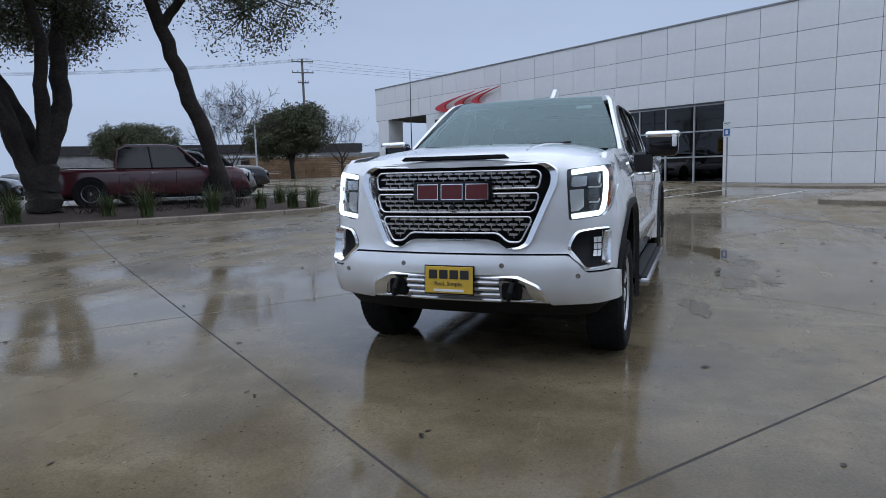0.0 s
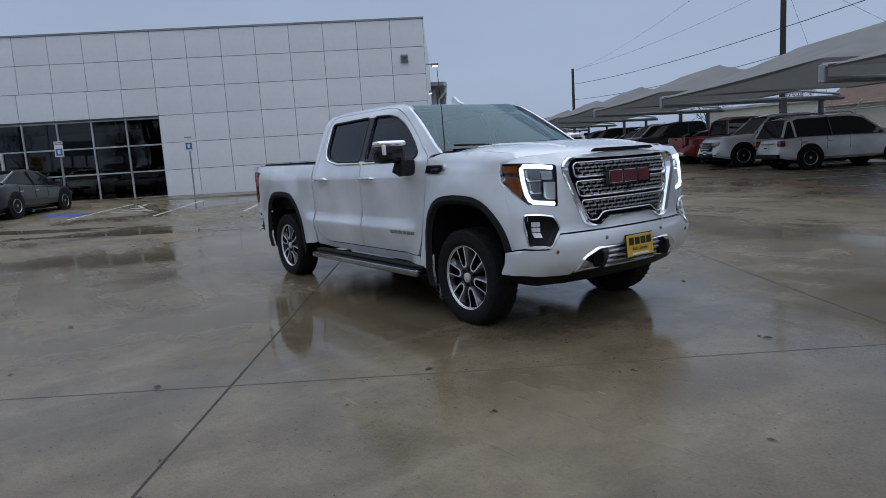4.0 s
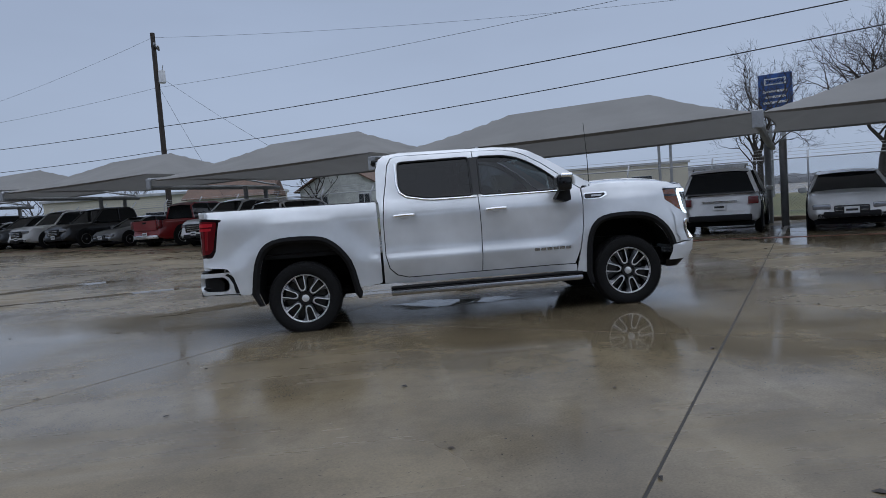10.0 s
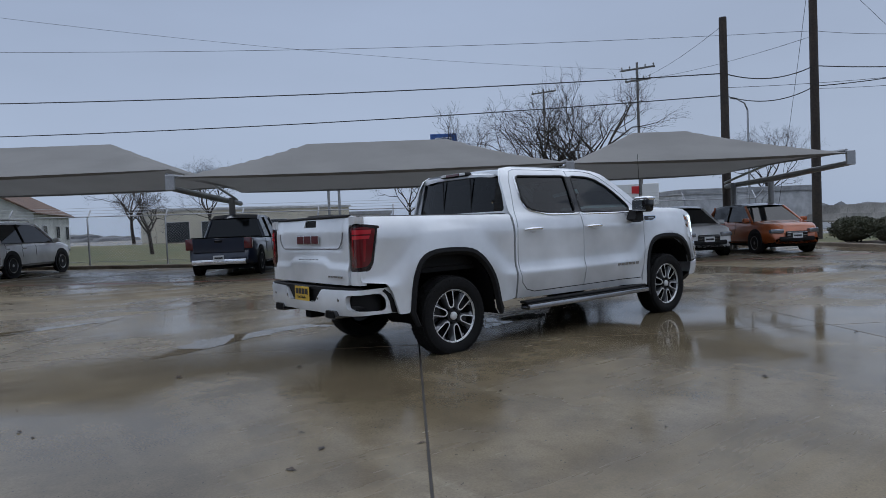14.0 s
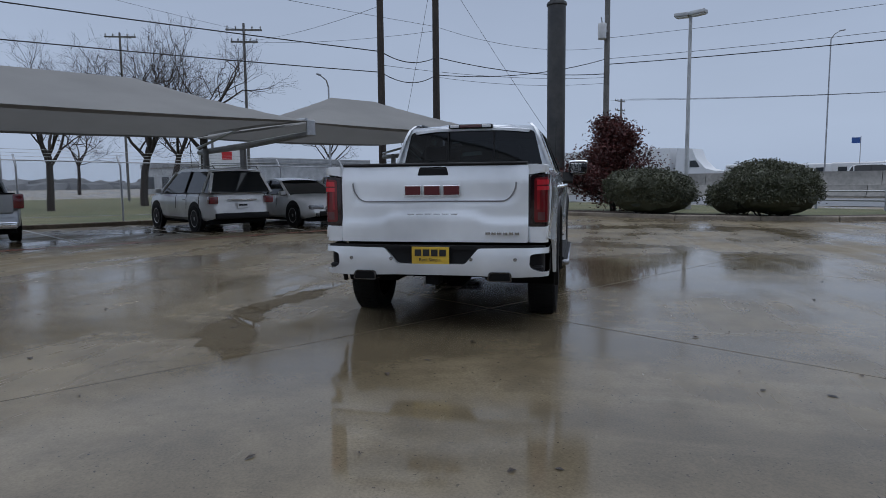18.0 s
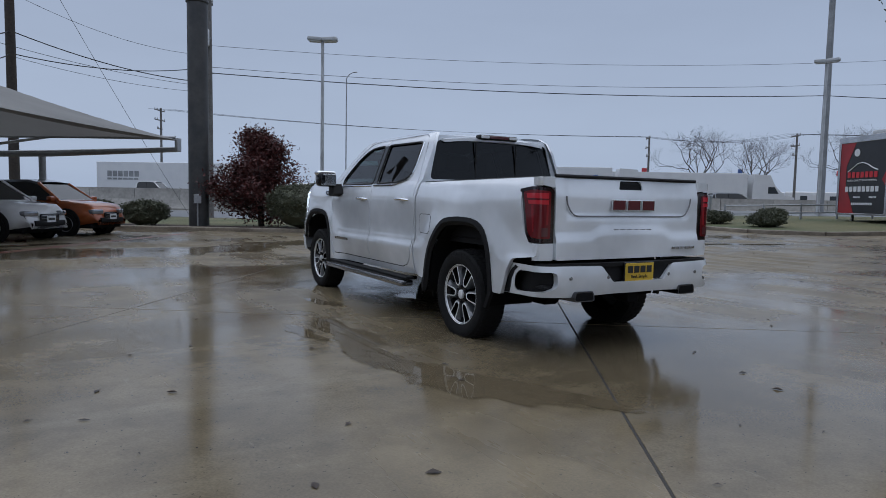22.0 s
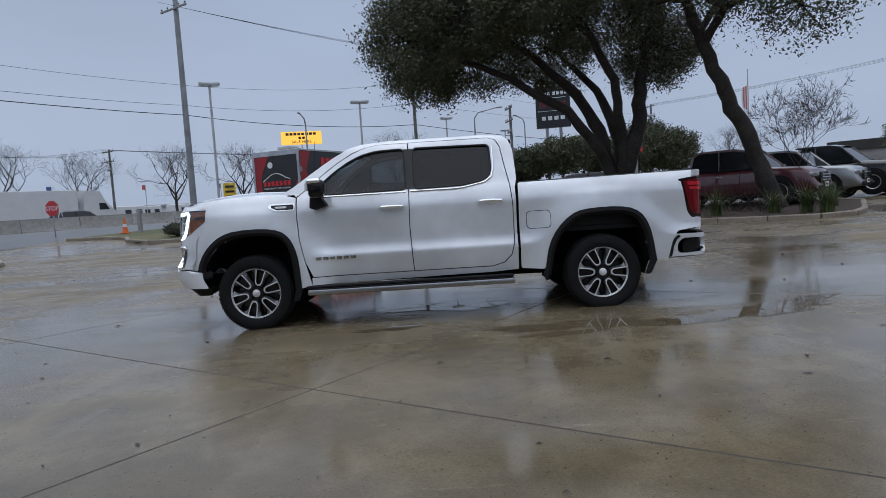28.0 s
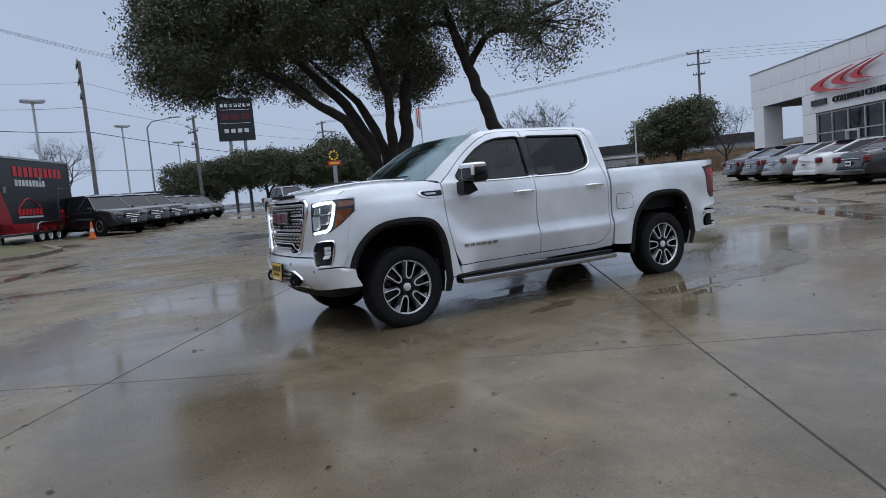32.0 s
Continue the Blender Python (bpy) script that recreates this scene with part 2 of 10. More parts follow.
FABRIC = mat("shade_fabric", (0.215, 0.212, 0.206), 0.85, grain=0.07, scale=60, second=(0.178, 0.176, 0.171), big=0.6)


def open_weave(m, glow, gaps):
    """Turns a cloth into a knitted one that passes some light through its threads (glow) and its gaps."""
    n, l = m.node_tree.nodes, m.node_tree.links
    cloth, thread, hole = n["Principled BSDF"], n.new("ShaderNodeBsdfTranslucent"), n.new("ShaderNodeBsdfTransparent")
    thread.inputs["Color"].default_value = (0.5, 0.49, 0.47, 1)
    one, two = n.new("ShaderNodeMixShader"), n.new("ShaderNodeMixShader")
    one.inputs[0].default_value, two.inputs[0].default_value = glow, gaps
    l.new(cloth.outputs[0], one.inputs[1])
    l.new(thread.outputs[0], one.inputs[2])
    l.new(one.outputs[0], two.inputs[1])
    l.new(hole.outputs[0], two.inputs[2])
    l.new(two.outputs[0], n["Material Output"].inputs["Surface"])


open_weave(FABRIC, 0.13, 0.0)
POLE_WOOD = mat("creosoted_pole", (0.05, 0.038, 0.03), 0.85, grain=0.35, scale=14, bump=0.5, second=(0.035, 0.03, 0.027))
DARK_STEEL = mat("dark_painted_steel", (0.035, 0.036, 0.038), 0.5, grain=0.2, scale=7, second=(0.06, 0.058, 0.055))
LIGHT_POLE = mat("pale_pole_paint", (0.5, 0.52, 0.54), 0.5, grain=0.08, scale=8)
CABLE = mat("black_cable", (0.015, 0.015, 0.017), 0.7)
WHITE_PAINT = mat("pearl_white_paint", (0.87, 0.90, 0.935), 0.22, 0.22, coat=1.0, grain=0.012, scale=300)
CAR_BLACK_TRIM = mat("black_trim_plastic", (0.010, 0.010, 0.011), 0.6, grain=0.2, scale=140, bump=0.1, ior=1.33)
GLOSS_BLACK = mat("gloss_black", (0.008, 0.008, 0.009), 0.1, coat=0.2, ior=1.4)
CHROME = mat("chrome", (0.86, 0.87, 0.88), 0.13, 1.0)
BRIGHT_TRIM = mat("bright_trim", (0.74, 0.75, 0.77), 0.2, 0.75, grain=0.03, scale=90)
DARK_CHROME = mat("dark_chrome", (0.13, 0.13, 0.135), 0.2, 1.0)
SATIN = mat("satin_aluminium", (0.5, 0.5, 0.51), 0.26, 1.0, grain=0.05, scale=80)
MACHINED = mat("machined_alloy", (0.86, 0.865, 0.875), 0.34, 0.35, grain=0.04, scale=120)
SPOKE_GREY = mat("grey_spoke_paint", (0.15, 0.155, 0.165), 0.3, 0.5, coat=0.3)
RUBBER = mat("tyre_rubber", (0.011, 0.011, 0.0115), 0.8, grain=0.25, scale=45, bump=0.2, ior=1.33)
UNDER = mat("underbody", (0.007, 0.007, 0.0075), 0.9, ior=1.25)
CAR_GLASS = glass_mat("tinted_car_glass", (0.05, 0.055, 0.058), 0.8, ior=1.45)
FRONT_SIDE_GLASS = glass_mat("light_tinted_car_glass", (0.30, 0.33, 0.34), 0.8, ior=1.45)
SCREEN_GLASS = glass_mat("windscreen_glass", (0.5, 0.62, 0.64), 0.8, ior=1.85, sheen=(0.74, 0.95, 0.98))
LAMP_GLASS = glass_mat("lamp_glass", (0.9, 0.92, 0.93), 0.95)
RED_LENS = mat("dark_lens_rim", (0.012, 0.004, 0.006), 0.12, coat=1.0)
RED_LENS_DEEP = mat("deep_red_lens", (0.13, 0.006, 0.010), 0.15, coat=1.0)
RED_LENS_MID = mat("mid_red_lens", (0.26, 0.010, 0.016), 0.15, coat=1.0)
RED_LENS_BRIGHT = mat("red_lens_bright", (0.55, 0.022, 0.035), 0.15, coat=1.0)
LAMP_SMOKE = mat("smoked_red_lens", (0.10, 0.03, 0.035), 0.1, coat=1.0)
LAMP_DARK = mat("dark_lamp_bowl", (0.05, 0.052, 0.056), 0.3, 0.3, grain=0.1, scale=60)
LAMP_SMOKED = mat("smoked_projector", (0.16, 0.165, 0.175), 0.2, 0.6, coat=0.6)
AMBER = mat("amber_lens", (0.30, 0.075, 0.012), 0.12, coat=1.0)
LED = mat("daytime_led", (0.82, 0.93, 1.0), 0.3, emit=1.5)
SEAT = mat("dark_cabin", (0.03, 0.03, 0.032), 0.75, grain=0.2, scale=30)
BADGE_RED = mat("badge_red", (0.09, 0.006, 0.010), 0.45, coat=0.1)
PLATE_YELLOW = mat("dealer_plate_yellow", (0.72, 0.47, 0.05), 0.4, grain=0.06, scale=30)
PLATE_WHITE = mat("plate_white", (0.7, 0.71, 0.72), 0.4)
PAPER = mat("white_paper", (0.75, 0.76, 0.76), 0.7)


# ---------------------------------------------------------------- geometry helpers
def part(name, bm, material, parent=None, label="", angle=35):
    """Links a bmesh as one mesh object under a thing or a part."""
    me = bpy.data.meshes.new(name)
    bm.to_mesh(me)
    bm.free()
    for p in me.polygons:
        p.use_smooth = True
    me.set_sharp_from_angle(angle=radians(angle))
    me.materials.append(material)
    ob = new(name, me)
    if parent is not None:
        ob.parent = parent
    if label:
        tagged(ob, label)
    return ob


def thing(name, label, category, m=None, group="", kind=""):
    """An empty at a thing's base, for its parts to hang from."""
    ob = new(name)
    ob.empty_display_size = 0.2
    if m is not None:
        ob.matrix_basis = m
    return tagged(ob, label, category, group, kind)


def box(bm, c, s, bevel=0.0, m=None, seg=1):
    mm = Matrix.Translation(c) @ Matrix.Diagonal((*s, 1))
    made = bmesh.ops.create_cube(bm, size=1, matrix=(m @ mm) if m is not None else mm)
    if bevel:
        edges = list({e for v in made["verts"] for e in v.link_edges})
        bmesh.ops.bevel(bm, geom=edges, offset=bevel, segments=seg, affect="EDGES", profile=0.5)
    return bm


def cubes(*items, bevel=0.0):
    bm = bmesh.new()
    for c, s in items:
        box(bm, c, s, bevel)
    return bm


def ring(bm, centre, ax, ay, pts):
    return [bm.verts.new(centre + ax * a + ay * b) for a, b in pts]


def tube(bm, pts, radii, sides=8, cap=True):
    """A round bar along points, with a radius at each."""
    pts = [Vector(p) for p in pts]
    if not isinstance(radii, (list, tuple)):
        radii = [radii] * len(pts)
    rings, last = [], None
    for i, p in enumerate(pts):
        d = (pts[min(i + 1, len(pts) - 1)] - pts[max(i - 1, 0)]).normalized()
        ref = Vector((0, 0, 1)) if abs(d.z) < 0.9 else Vector((1, 0, 0))
        ax = d.cross(ref).normalized() if last is None else (last - d * last.dot(d)).normalized()
        last = ax
        ay = d.cross(ax)
        rings.append(ring(bm, p, ax, ay, [(radii[i] * math.cos(2 * math.pi * k / sides), radii[i] * math.sin(2 * math.pi * k / sides)) for k in range(sides)]))
    for a, b in zip(rings, rings[1:]):
        for k in range(sides):
            bm.faces.new((a[k], a[(k + 1) % sides], b[(k + 1) % sides], b[k]))
    if cap:
        bm.faces.new(rings[0][::-1])
        bm.faces.new(rings[-1])
    return bm


def lathe(bm, profile, sides=32, m=None, closed=False):
    """Turns (radius, height) points round local z."""
    m = m or Matrix()
    rings = [[bm.verts.new(m @ Vector((r * math.cos(2 * math.pi * k / sides), r * math.sin(2 * math.pi * k / sides), h))) for k in range(sides)] for r, h in profile]
    pairs = list(zip(rings, rings[1:])) + ([(rings[-1], rings[0])] if closed else [])
    for a, b in pairs:
        for k in range(sides):
            bm.faces.new((a[k], a[(k + 1) % sides], b[(k + 1) % sides], b[k]))
    return bm


def prism(bm, poly, lo, hi, m=None):
    """A flat polygon pushed from lo to hi along local z."""
    m = m or Matrix()
    a = [bm.verts.new(m @ Vector((x, y, lo))) for x, y in poly]
    b = [bm.verts.new(m @ Vector((x, y, hi))) for x, y in poly]
    bm.faces.new(a[::-1])
    bm.faces.new(b)
    for k in range(len(poly)):
        j = (k + 1) % len(poly)
        bm.faces.new((a[k], a[j], b[j], b[k]))
    bmesh.ops.recalc_face_normals(bm, faces=bm.faces)
    return bm


def inside(p, poly):
    x, y, hit = p[0], p[1], False
    for (x0, y0), (x1, y1) in zip(poly, poly[1:] + poly[:1]):
        if (y0 > y) != (y1 > y) and x < (x1 - x0) * (y - y0) / (y1 - y0) + x0:
            hit = not hit
    return hit


def densify(poly, step):
    out = []
    for (x0, y0), (x1, y1) in zip(poly, poly[1:] + poly[:1]):
        k = max(1, int(math.hypot(x1 - x0, y1 - y0) / step))
        out += [(x0 + (x1 - x0) * i / k, y0 + (y1 - y0) * i / k) for i in range(k)]
    return out


def rounded(poly, r=0.03, seg=4):
    """The polygon with its corners rounded."""
    out = []
    n = len(poly)
    for i in range(n):
        p, a, b = Vector(poly[i]), Vector(poly[i - 1]), Vector(poly[(i + 1) % n])
        da, db = (a - p), (b - p)
        k = min(r, da.length * 0.45, db.length * 0.45)
        s, e = p + da.normalized() * k, p + db.normalized() * k
        out += [tuple(s.lerp(p, t).lerp(p.lerp(e, t), t)) for t in [j / seg for j in range(seg + 1)]]
    return out


def skin(bm, outline, surf, out, step=0.07, holes=(), flange=0.0, levels=()):
    """A sheet on the surface surf(a, b), cut to an outline with holes; its rim turns inwards (against out) by flange.
    levels: heights b at which a row of points follows a crease, in place of even rows."""
    from mathutils.geometry import delaunay_2d_cdt
    rims = [densify(list(outline), step)] + [densify(list(h), step) for h in holes]
    pts, edges = [], []
    for rim in rims:
        k0 = len(pts)
        pts += rim
        edges += [(k0 + i, k0 + (i + 1) % len(rim)) for i in range(len(rim))]
    xs, ys = [p[0] for p in rims[0]], [p[1] for p in rims[0]]
    near = np.array(pts)
    gys = [min(ys) + step * (k + 0.5) for k in range(int((max(ys) - min(ys)) / step) + 1)]
    if levels:
        gys = [b for b in levels if min(ys) < b < max(ys)]
    gx = min(xs) + step / 2
    while gx < max(xs):
        for gy in gys:
            if inside((gx, gy), rims[0]) and not any(inside((gx, gy), h) for h in rims[1:]) and np.min(np.hypot(near[:, 0] - gx, near[:, 1] - gy)) > step * (0.22 if levels else 0.5):
                pts.append((gx, gy))
        gx += step
    vs, _, fs, *_ = delaunay_2d_cdt([Vector(p) for p in pts], edges, [], 0, 1e-6)
    verts = [bm.verts.new(surf(v.x, v.y)) for v in vs]
    count, out = {}, Vector(out)
    for f in fs:
        c = (sum(vs[i].x for i in f) / len(f), sum(vs[i].y for i in f) / len(f))
        if not inside(c, rims[0]) or any(inside(c, h) for h in rims[1:]):
            continue
        q = [verts[i] for i in f]
        nrm = (q[1].co - q[0].co).cross(q[2].co - q[0].co)
        if nrm.length < 1e-10:
            continue
        if nrm.dot(out) < 0:
            q, f = q[::-1], f[::-1]
        bm.faces.new(q)
        for i in range(len(f)):
            e = (f[i], f[(i + 1) % len(f)])
            key = (min(e), max(e))
            count[key] = None if key in count else e
    if flange:
        low = {}
        for e in count.values():
            if e is None:
                continue
            for i in e:
                if i not in low:
                    low[i] = bm.verts.new(verts[i].co - out.normalized() * flange)
            bm.faces.new((verts[e[1]], verts[e[0]], low[e[0]], low[e[1]]))
    for v in [v for v in bm.verts if not v.link_faces]:
        bm.verts.remove(v)
    return bm


def lerp_list(table, x):
    """The value at x in rows of (x, value), smoothly between them."""
    if x <= table[0][0]:
        return table[0][1]
    for (x0, a), (x1, b) in zip(table, table[1:]):
        if x <= x1:
            return a + (b - a) * (x - x0) / (x1 - x0)
    return table[-1][1]


def text_mesh(body, size, depth, m, material, parent, name="lettering", label="", squash=1.0, align="CENTER"):
    """Lettering in the built-in font, turned into a mesh."""
    cu = bpy.data.curves.new(name, "FONT")
    cu.body, cu.size, cu.extrude, cu.align_x, cu.align_y, cu.resolution_u = body, size, depth, align, "CENTER", 3
    tmp = new(name, cu)
    me = bpy.data.meshes.new_from_object(tmp.evaluated_get(bpy.context.evaluated_depsgraph_get()))
    bpy.data.objects.remove(tmp)
    me.transform(m @ Matrix.Diagonal((squash, 1, 1, 1)))
    me.materials.clear()
    me.materials.append(material)
    ob = new(name, me)
    ob.parent = parent
    if label:
        tagged(ob, label)
    return ob


# the lot's own axes: u towards the shade canopies, v towards the body-shop
SITE = radians(55.0)
UX, UY, VX, VY = math.cos(SITE), math.sin(SITE), -math.sin(SITE), math.cos(SITE)


def soft_plus(x, w=3.0):
    return w * math.log1p(math.exp(max(-30.0, min(30.0, x / w))))


def lot_height_uv(u, v):
    a = 0.034 * soft_plus(v - 6) + 0.026 * soft_plus(-u - 8) + 0.045 * soft_plus(-v - 12) / (1 + math.exp(max(-30.0, min(30.0, (u + 6) / 2.0))))
    return 0.9 * math.tanh(a / 0.9)


def W(u, v, z=0.0):
    """A point from lot axes; z over the lot's surface."""
    return Vector((u * UX + v * VX, u * UY + v * VY, lot_height_uv(u, v) + z))


def place(u, v, turn=0.0, z=0.0):
    """A pose on the lot: turn in degrees from the u axis."""
    p = W(u, v, z)
    return pose(p.x, p.y, p.z, 0, 0, 55.0 + turn)


def lot_height(x, y):
    return lot_height_uv(x * UX + y * UY, x * VX + y * VY)


# ---------------------------------------------------------------- ground
GRASS = mat("winter_grass", (0.13, 0.12, 0.055), 0.9, grain=0.5, scale=30, bump=0.6, second=(0.07, 0.085, 0.035), big=0.35)
MULCH = mat("dark_mulch", (0.045, 0.03, 0.022), 0.9, grain=0.6, scale=45, bump=0.8, second=(0.07, 0.045, 0.03), big=2)
GRAVEL = mat("river_gravel", (0.16, 0.135, 0.11), 0.8, grain=0.7, scale=35, bump=0.9, second=(0.09, 0.075, 0.06), big=3)
ASPHALT = mat("wet_asphalt", (0.09, 0.09, 0.09), 0.35, grain=0.25, scale=30, bump=0.15, second=(0.07, 0.07, 0.07), big=0.3)


def steps_out(lo, hi, fine):
    """Grid lines: fine near the middle, wider and wider towards the horizon."""
    out, x, d = [], 0.0, fine
    while x < hi:
        out.append(x)
        if x > 36:
            d *= 1.35
        x += d
    out.append(hi)
    neg, x, d = [], 0.0, fine
    while x > lo:
        x -= d
        neg.append(max(x, lo))
        if x < -44:
            d *= 1.35
    return sorted(set(neg + out))


SLAB_U, SLAB_V, SLAB_DU, SLAB_DV = 3.29, -3.305, 4.64, 4.65
SLAB_I, SLAB_J = range(-8, 3), range(-5, 8)


def on_slabs(u, v):
    return SLAB_U + SLAB_DU * SLAB_I[0] < u < SLAB_U + SLAB_DU * (SLAB_I[-1] + 1) and SLAB_V + SLAB_DV * SLAB_J[0] < v < SLAB_V + SLAB_DV * (SLAB_J[-1] + 1)


bm = bmesh.new()
us, vs = steps_out(-1500, 1500, 2.0), steps_out(-1500, 1500, 2.0)
grid = [[bm.verts.new(W(u, v, -0.035)) for v in vs] for u in us]
for i in range(len(us) - 1):
    for j in range(len(vs) - 1):
        bm.faces.new((grid[i][j], grid[i + 1][j], grid[i + 1][j + 1], grid[i][j + 1]))
tagged(part("ground", bm, CONCRETE), "wet tan concrete lot sloping away", "ground", kind="structure")


def sheet(name, poly, z, material, label, category, kind="structure", thick=0.0, step=2.0):
    """A patch that follows the lot, cut to an outline in lot axes."""
    bm = bmesh.new()
    skin(bm, poly, lambda a, b: W(a, b, z), (0, 0, 1), step, flange=thick)
    return tagged(part(name, bm, material), label, category, kind=kind)


def kerb_run(poly, width=0.16, high=0.14, material=None, label="weathered concrete kerb along the planting bed", name="kerb", seglen=1.5):
    """A raised kerb along a line in lot axes, cast in lengths."""
    root = thing(name, label, "kerb", kind="structure")
    pts = []
    for (a, b), (c, d) in zip(poly, poly[1:]):
        k = max(1, round(math.hypot(c - a, d - b) / seglen))
        pts += [(a + (c - a) * i / k, b + (d - b) * i / k) for i in range(k)]
    pts.append(poly[-1])
    for (a, b), (c, d) in zip(pts, pts[1:]):
        p, q = W(a, b), W(c, d)
        along = (q - p)
        side = Vector((-along.y, along.x, 0)).normalized() * width / 2
        bm = bmesh.new()
        e = along.normalized() * 0.006
        low, top = Vector((0, 0, -0.05)), Vector((0, 0, high))
        r = 0.025
        cs = [side + low, side + top - Vector((0, 0, r)), side * (1 - 2 * r / width) + top, -side * (1 - 2 * r / width) + top, -side + top - Vector((0, 0, r)), -side + low]
        f0 = [bm.verts.new(p + e + c0) for c0 in cs]
        f1 = [bm.verts.new(q - e + c0) for c0 in cs]
        for k in range(5):
            bm.faces.new((f0[k], f0[k + 1], f1[k + 1], f1[k]))
        bm.faces.new(f0[::-1])
        bm.faces.new(f1)
        bmesh.ops.recalc_face_normals(bm, faces=bm.faces)
        part("kerb_stone", bm, material or KERB, root)
    return root


# far land: grass behind the canopies, the bed along the road, the frontage road and highway
sheet("grass_field", [(17.6, -13), (17.6, 60), (62, 60), (62, -20), (30, -22)], 0.02, GRASS, "worn winter grass behind the fence", "grass", step=4)
sheet("gravel_strip", [(16.5, -13.2), (16.5, 60), (18.3, 60), (18.3, -13.2)], 0.05, GRAVEL, "strip of wet gravel and leaves under the fence", "gravel", step=1.5)
sheet("verge_grass", [(16.5, -13.4), (4.6, -14.0), (0.3, -15.6), (-2.3, -18.6), (-2.7, -20.6), (-0.5, -22.5), (24, -25.5), (24, -13.4)], 0.07, GRASS, "rough grass verge between the lot and the road", "grass", step=1.2)
sheet("mulch_bed", [(14.5, -13.6), (4.7, -14.2), (0.6, -15.7), (-1.9, -18.4), (-1.6, -19.6), (1.5, -16.6), (5, -15.8), (14.5, -15.8)], 0.10, MULCH, "brown mulch bed under clipped bushes", "planting bed", step=0.8)
sheet("frontage_road", [(80, -27), (80, -41), (-90, -41), (-90, -27)], 0.0, ASPHALT, "wet grey frontage road", "road", step=5)
sheet("verge_far_grass", [(-8.6, -22.5), (-7.6, -20.2), (-9.5, -16.2), (-11.5, -14.9), (-13.5, -15.4), (-22, -26.3), (-7.9, -26.3), (-8.6, -24.2)], 0.09, GRASS, "grass verge by the lot's driveway", "grass", step=1.2)
kerb_run([(16.4, -13.45), (4.6, -14.0), (2.2, -14.7), (0.3, -15.6), (-1.3, -17.1), (-2.3, -18.6), (-2.75, -20.0), (-2.4, -21.3), (-0.5, -22.5)])
kerb_run([(16.45, -13.2), (16.45, 58)], label="concrete kerb behind the parking bays")
kerb_run([(-7.9, -26.3), (-8.6, -24.2), (-8.6, -22.5), (-7.9, -21.2), (-7.8, -19.4), (-9.5, -16.2), (-11.5, -14.9), (-13.5, -15.2), (-15.5, -17.2)], label="concrete kerb round the driveway verge")
isle = [(-13.6, -6.2), (-13.05, -5.4), (-13.0, -2.0), (-12.9, 1.8), (-13.1, 3.0), (-13.8, 3.75), (-15.0, 3.9), (-19.2, 3.7), (-20.0, 2.8), (-20.0, -5.6), (-19.4, -6.4), (-14.4, -6.6)]
sheet("tree_island", isle, 0.10, MULCH, "raised planting island with dark mulch", "planting bed", step=0.7)
kerb_run(isle + isle[:1], label="rounded concrete kerb round the tree island")

# ---------------------------------------------------------------- body shop
BUILD = Matrix.Translation(Vector((-0.268, 0.06, -0.055))) @ Matrix.Scale(1.04, 4) @ Matrix.Translation((19.75 * math.cos(radians(149)), 19.75 * math.sin(radians(149)), 0)) @ pose(0, 0, 0, 0, 0, 59)
FLOOR_Z, TOP_Z, ROW = 0.5, 6.98, 1.08
S0, S1, WL, WR = -35.1, 1.46, -27.83, -9.28


def wall_box(name, x0, x1, y0, y1, z0, z1, material, label, category="wall", bevel=0.0):
    bm = cubes((((x0 + x1) / 2, (y0 + y1) / 2, (z0 + z1) / 2), (x1 - x0, y1 - y0, z1 - z0)), bevel=bevel)
    ob = part(name, bm, material)
    ob.matrix_basis = BUILD
    return tagged(ob, label, category, kind="structure")


wall_front = wall_box("wall_front", WR, S1, 0.03, 0.3, 0.0, TOP_Z, PANEL_GAP, "white aluminium-panelled front wall of the body shop")
wall_band = wall_box("wall_band", S0, WR - 0.004, 0.03, 0.3, FLOOR_Z + 4.32, TOP_Z, PANEL_GAP, "white aluminium-panelled band over the shop windows")
wall_lintel = wall_box("wall_lintel", -29.15, WR - 0.004, 0.034, 0.3, FLOOR_Z + 3.2, FLOOR_Z + 4.316, PANEL_GAP, "white panelled lintel over the shop windows")
wall_pier = wall_box("wall_pier", -29.15, WL, 0.03, 0.34, 0.0, FLOOR_Z + 3.196, PANEL_GAP, "white panelled pier beside the shop windows")
column = wall_box("portico_column", -34.85, -33.55, 0.0, 1.2, 0.0, FLOOR_Z + 4.316, ACM, "square white-panelled portico column", "column", 0.02)
# the soffit's shade is put into its colour
wall_box("portico_soffit", S0, -29.15, 0.3, 7.0, FLOOR_Z + 4.32, FLOOR_Z + 4.6, SHADE_INSIDE, "soffit of the entrance portico, its shade painted dark", "ceiling")
wall_box("portico_side_wall", -29.3, -29.0, 0.34, 9.0, 0.0, TOP_Z - 0.3, ACM, "white side wall inside the portico")
wall_box("portico_back_band", S0, -29.3, 6.7, 7.0, FLOOR_Z + 4.6, TOP_Z - 0.2, ACM, "white band on the portico's far side")
wall_box("portico_end_band", S0, S0 + 0.3, 0.3, 6.7, FLOOR_Z + 4.6, TOP_Z - 0.1, ACM, "white band on the portico's end")
wall_box("parapet_cap", S0 - 0.03, S1 + 0.03, -0.03, 0.33, TOP_Z, TOP_Z + 0.07, STEEL, "thin grey metal cap on the parapet", "trim")
wall_box("roof", S0, S1, 0.35, 30, TOP_Z - 0.5, TOP_Z - 0.3, STEEL, "flat grey roof of the body shop", "roof")
wall_box("wall_back", -29, S1, 29.7, 30, 0, TOP_Z - 0.5, ACM, "plain back wall of the body shop")
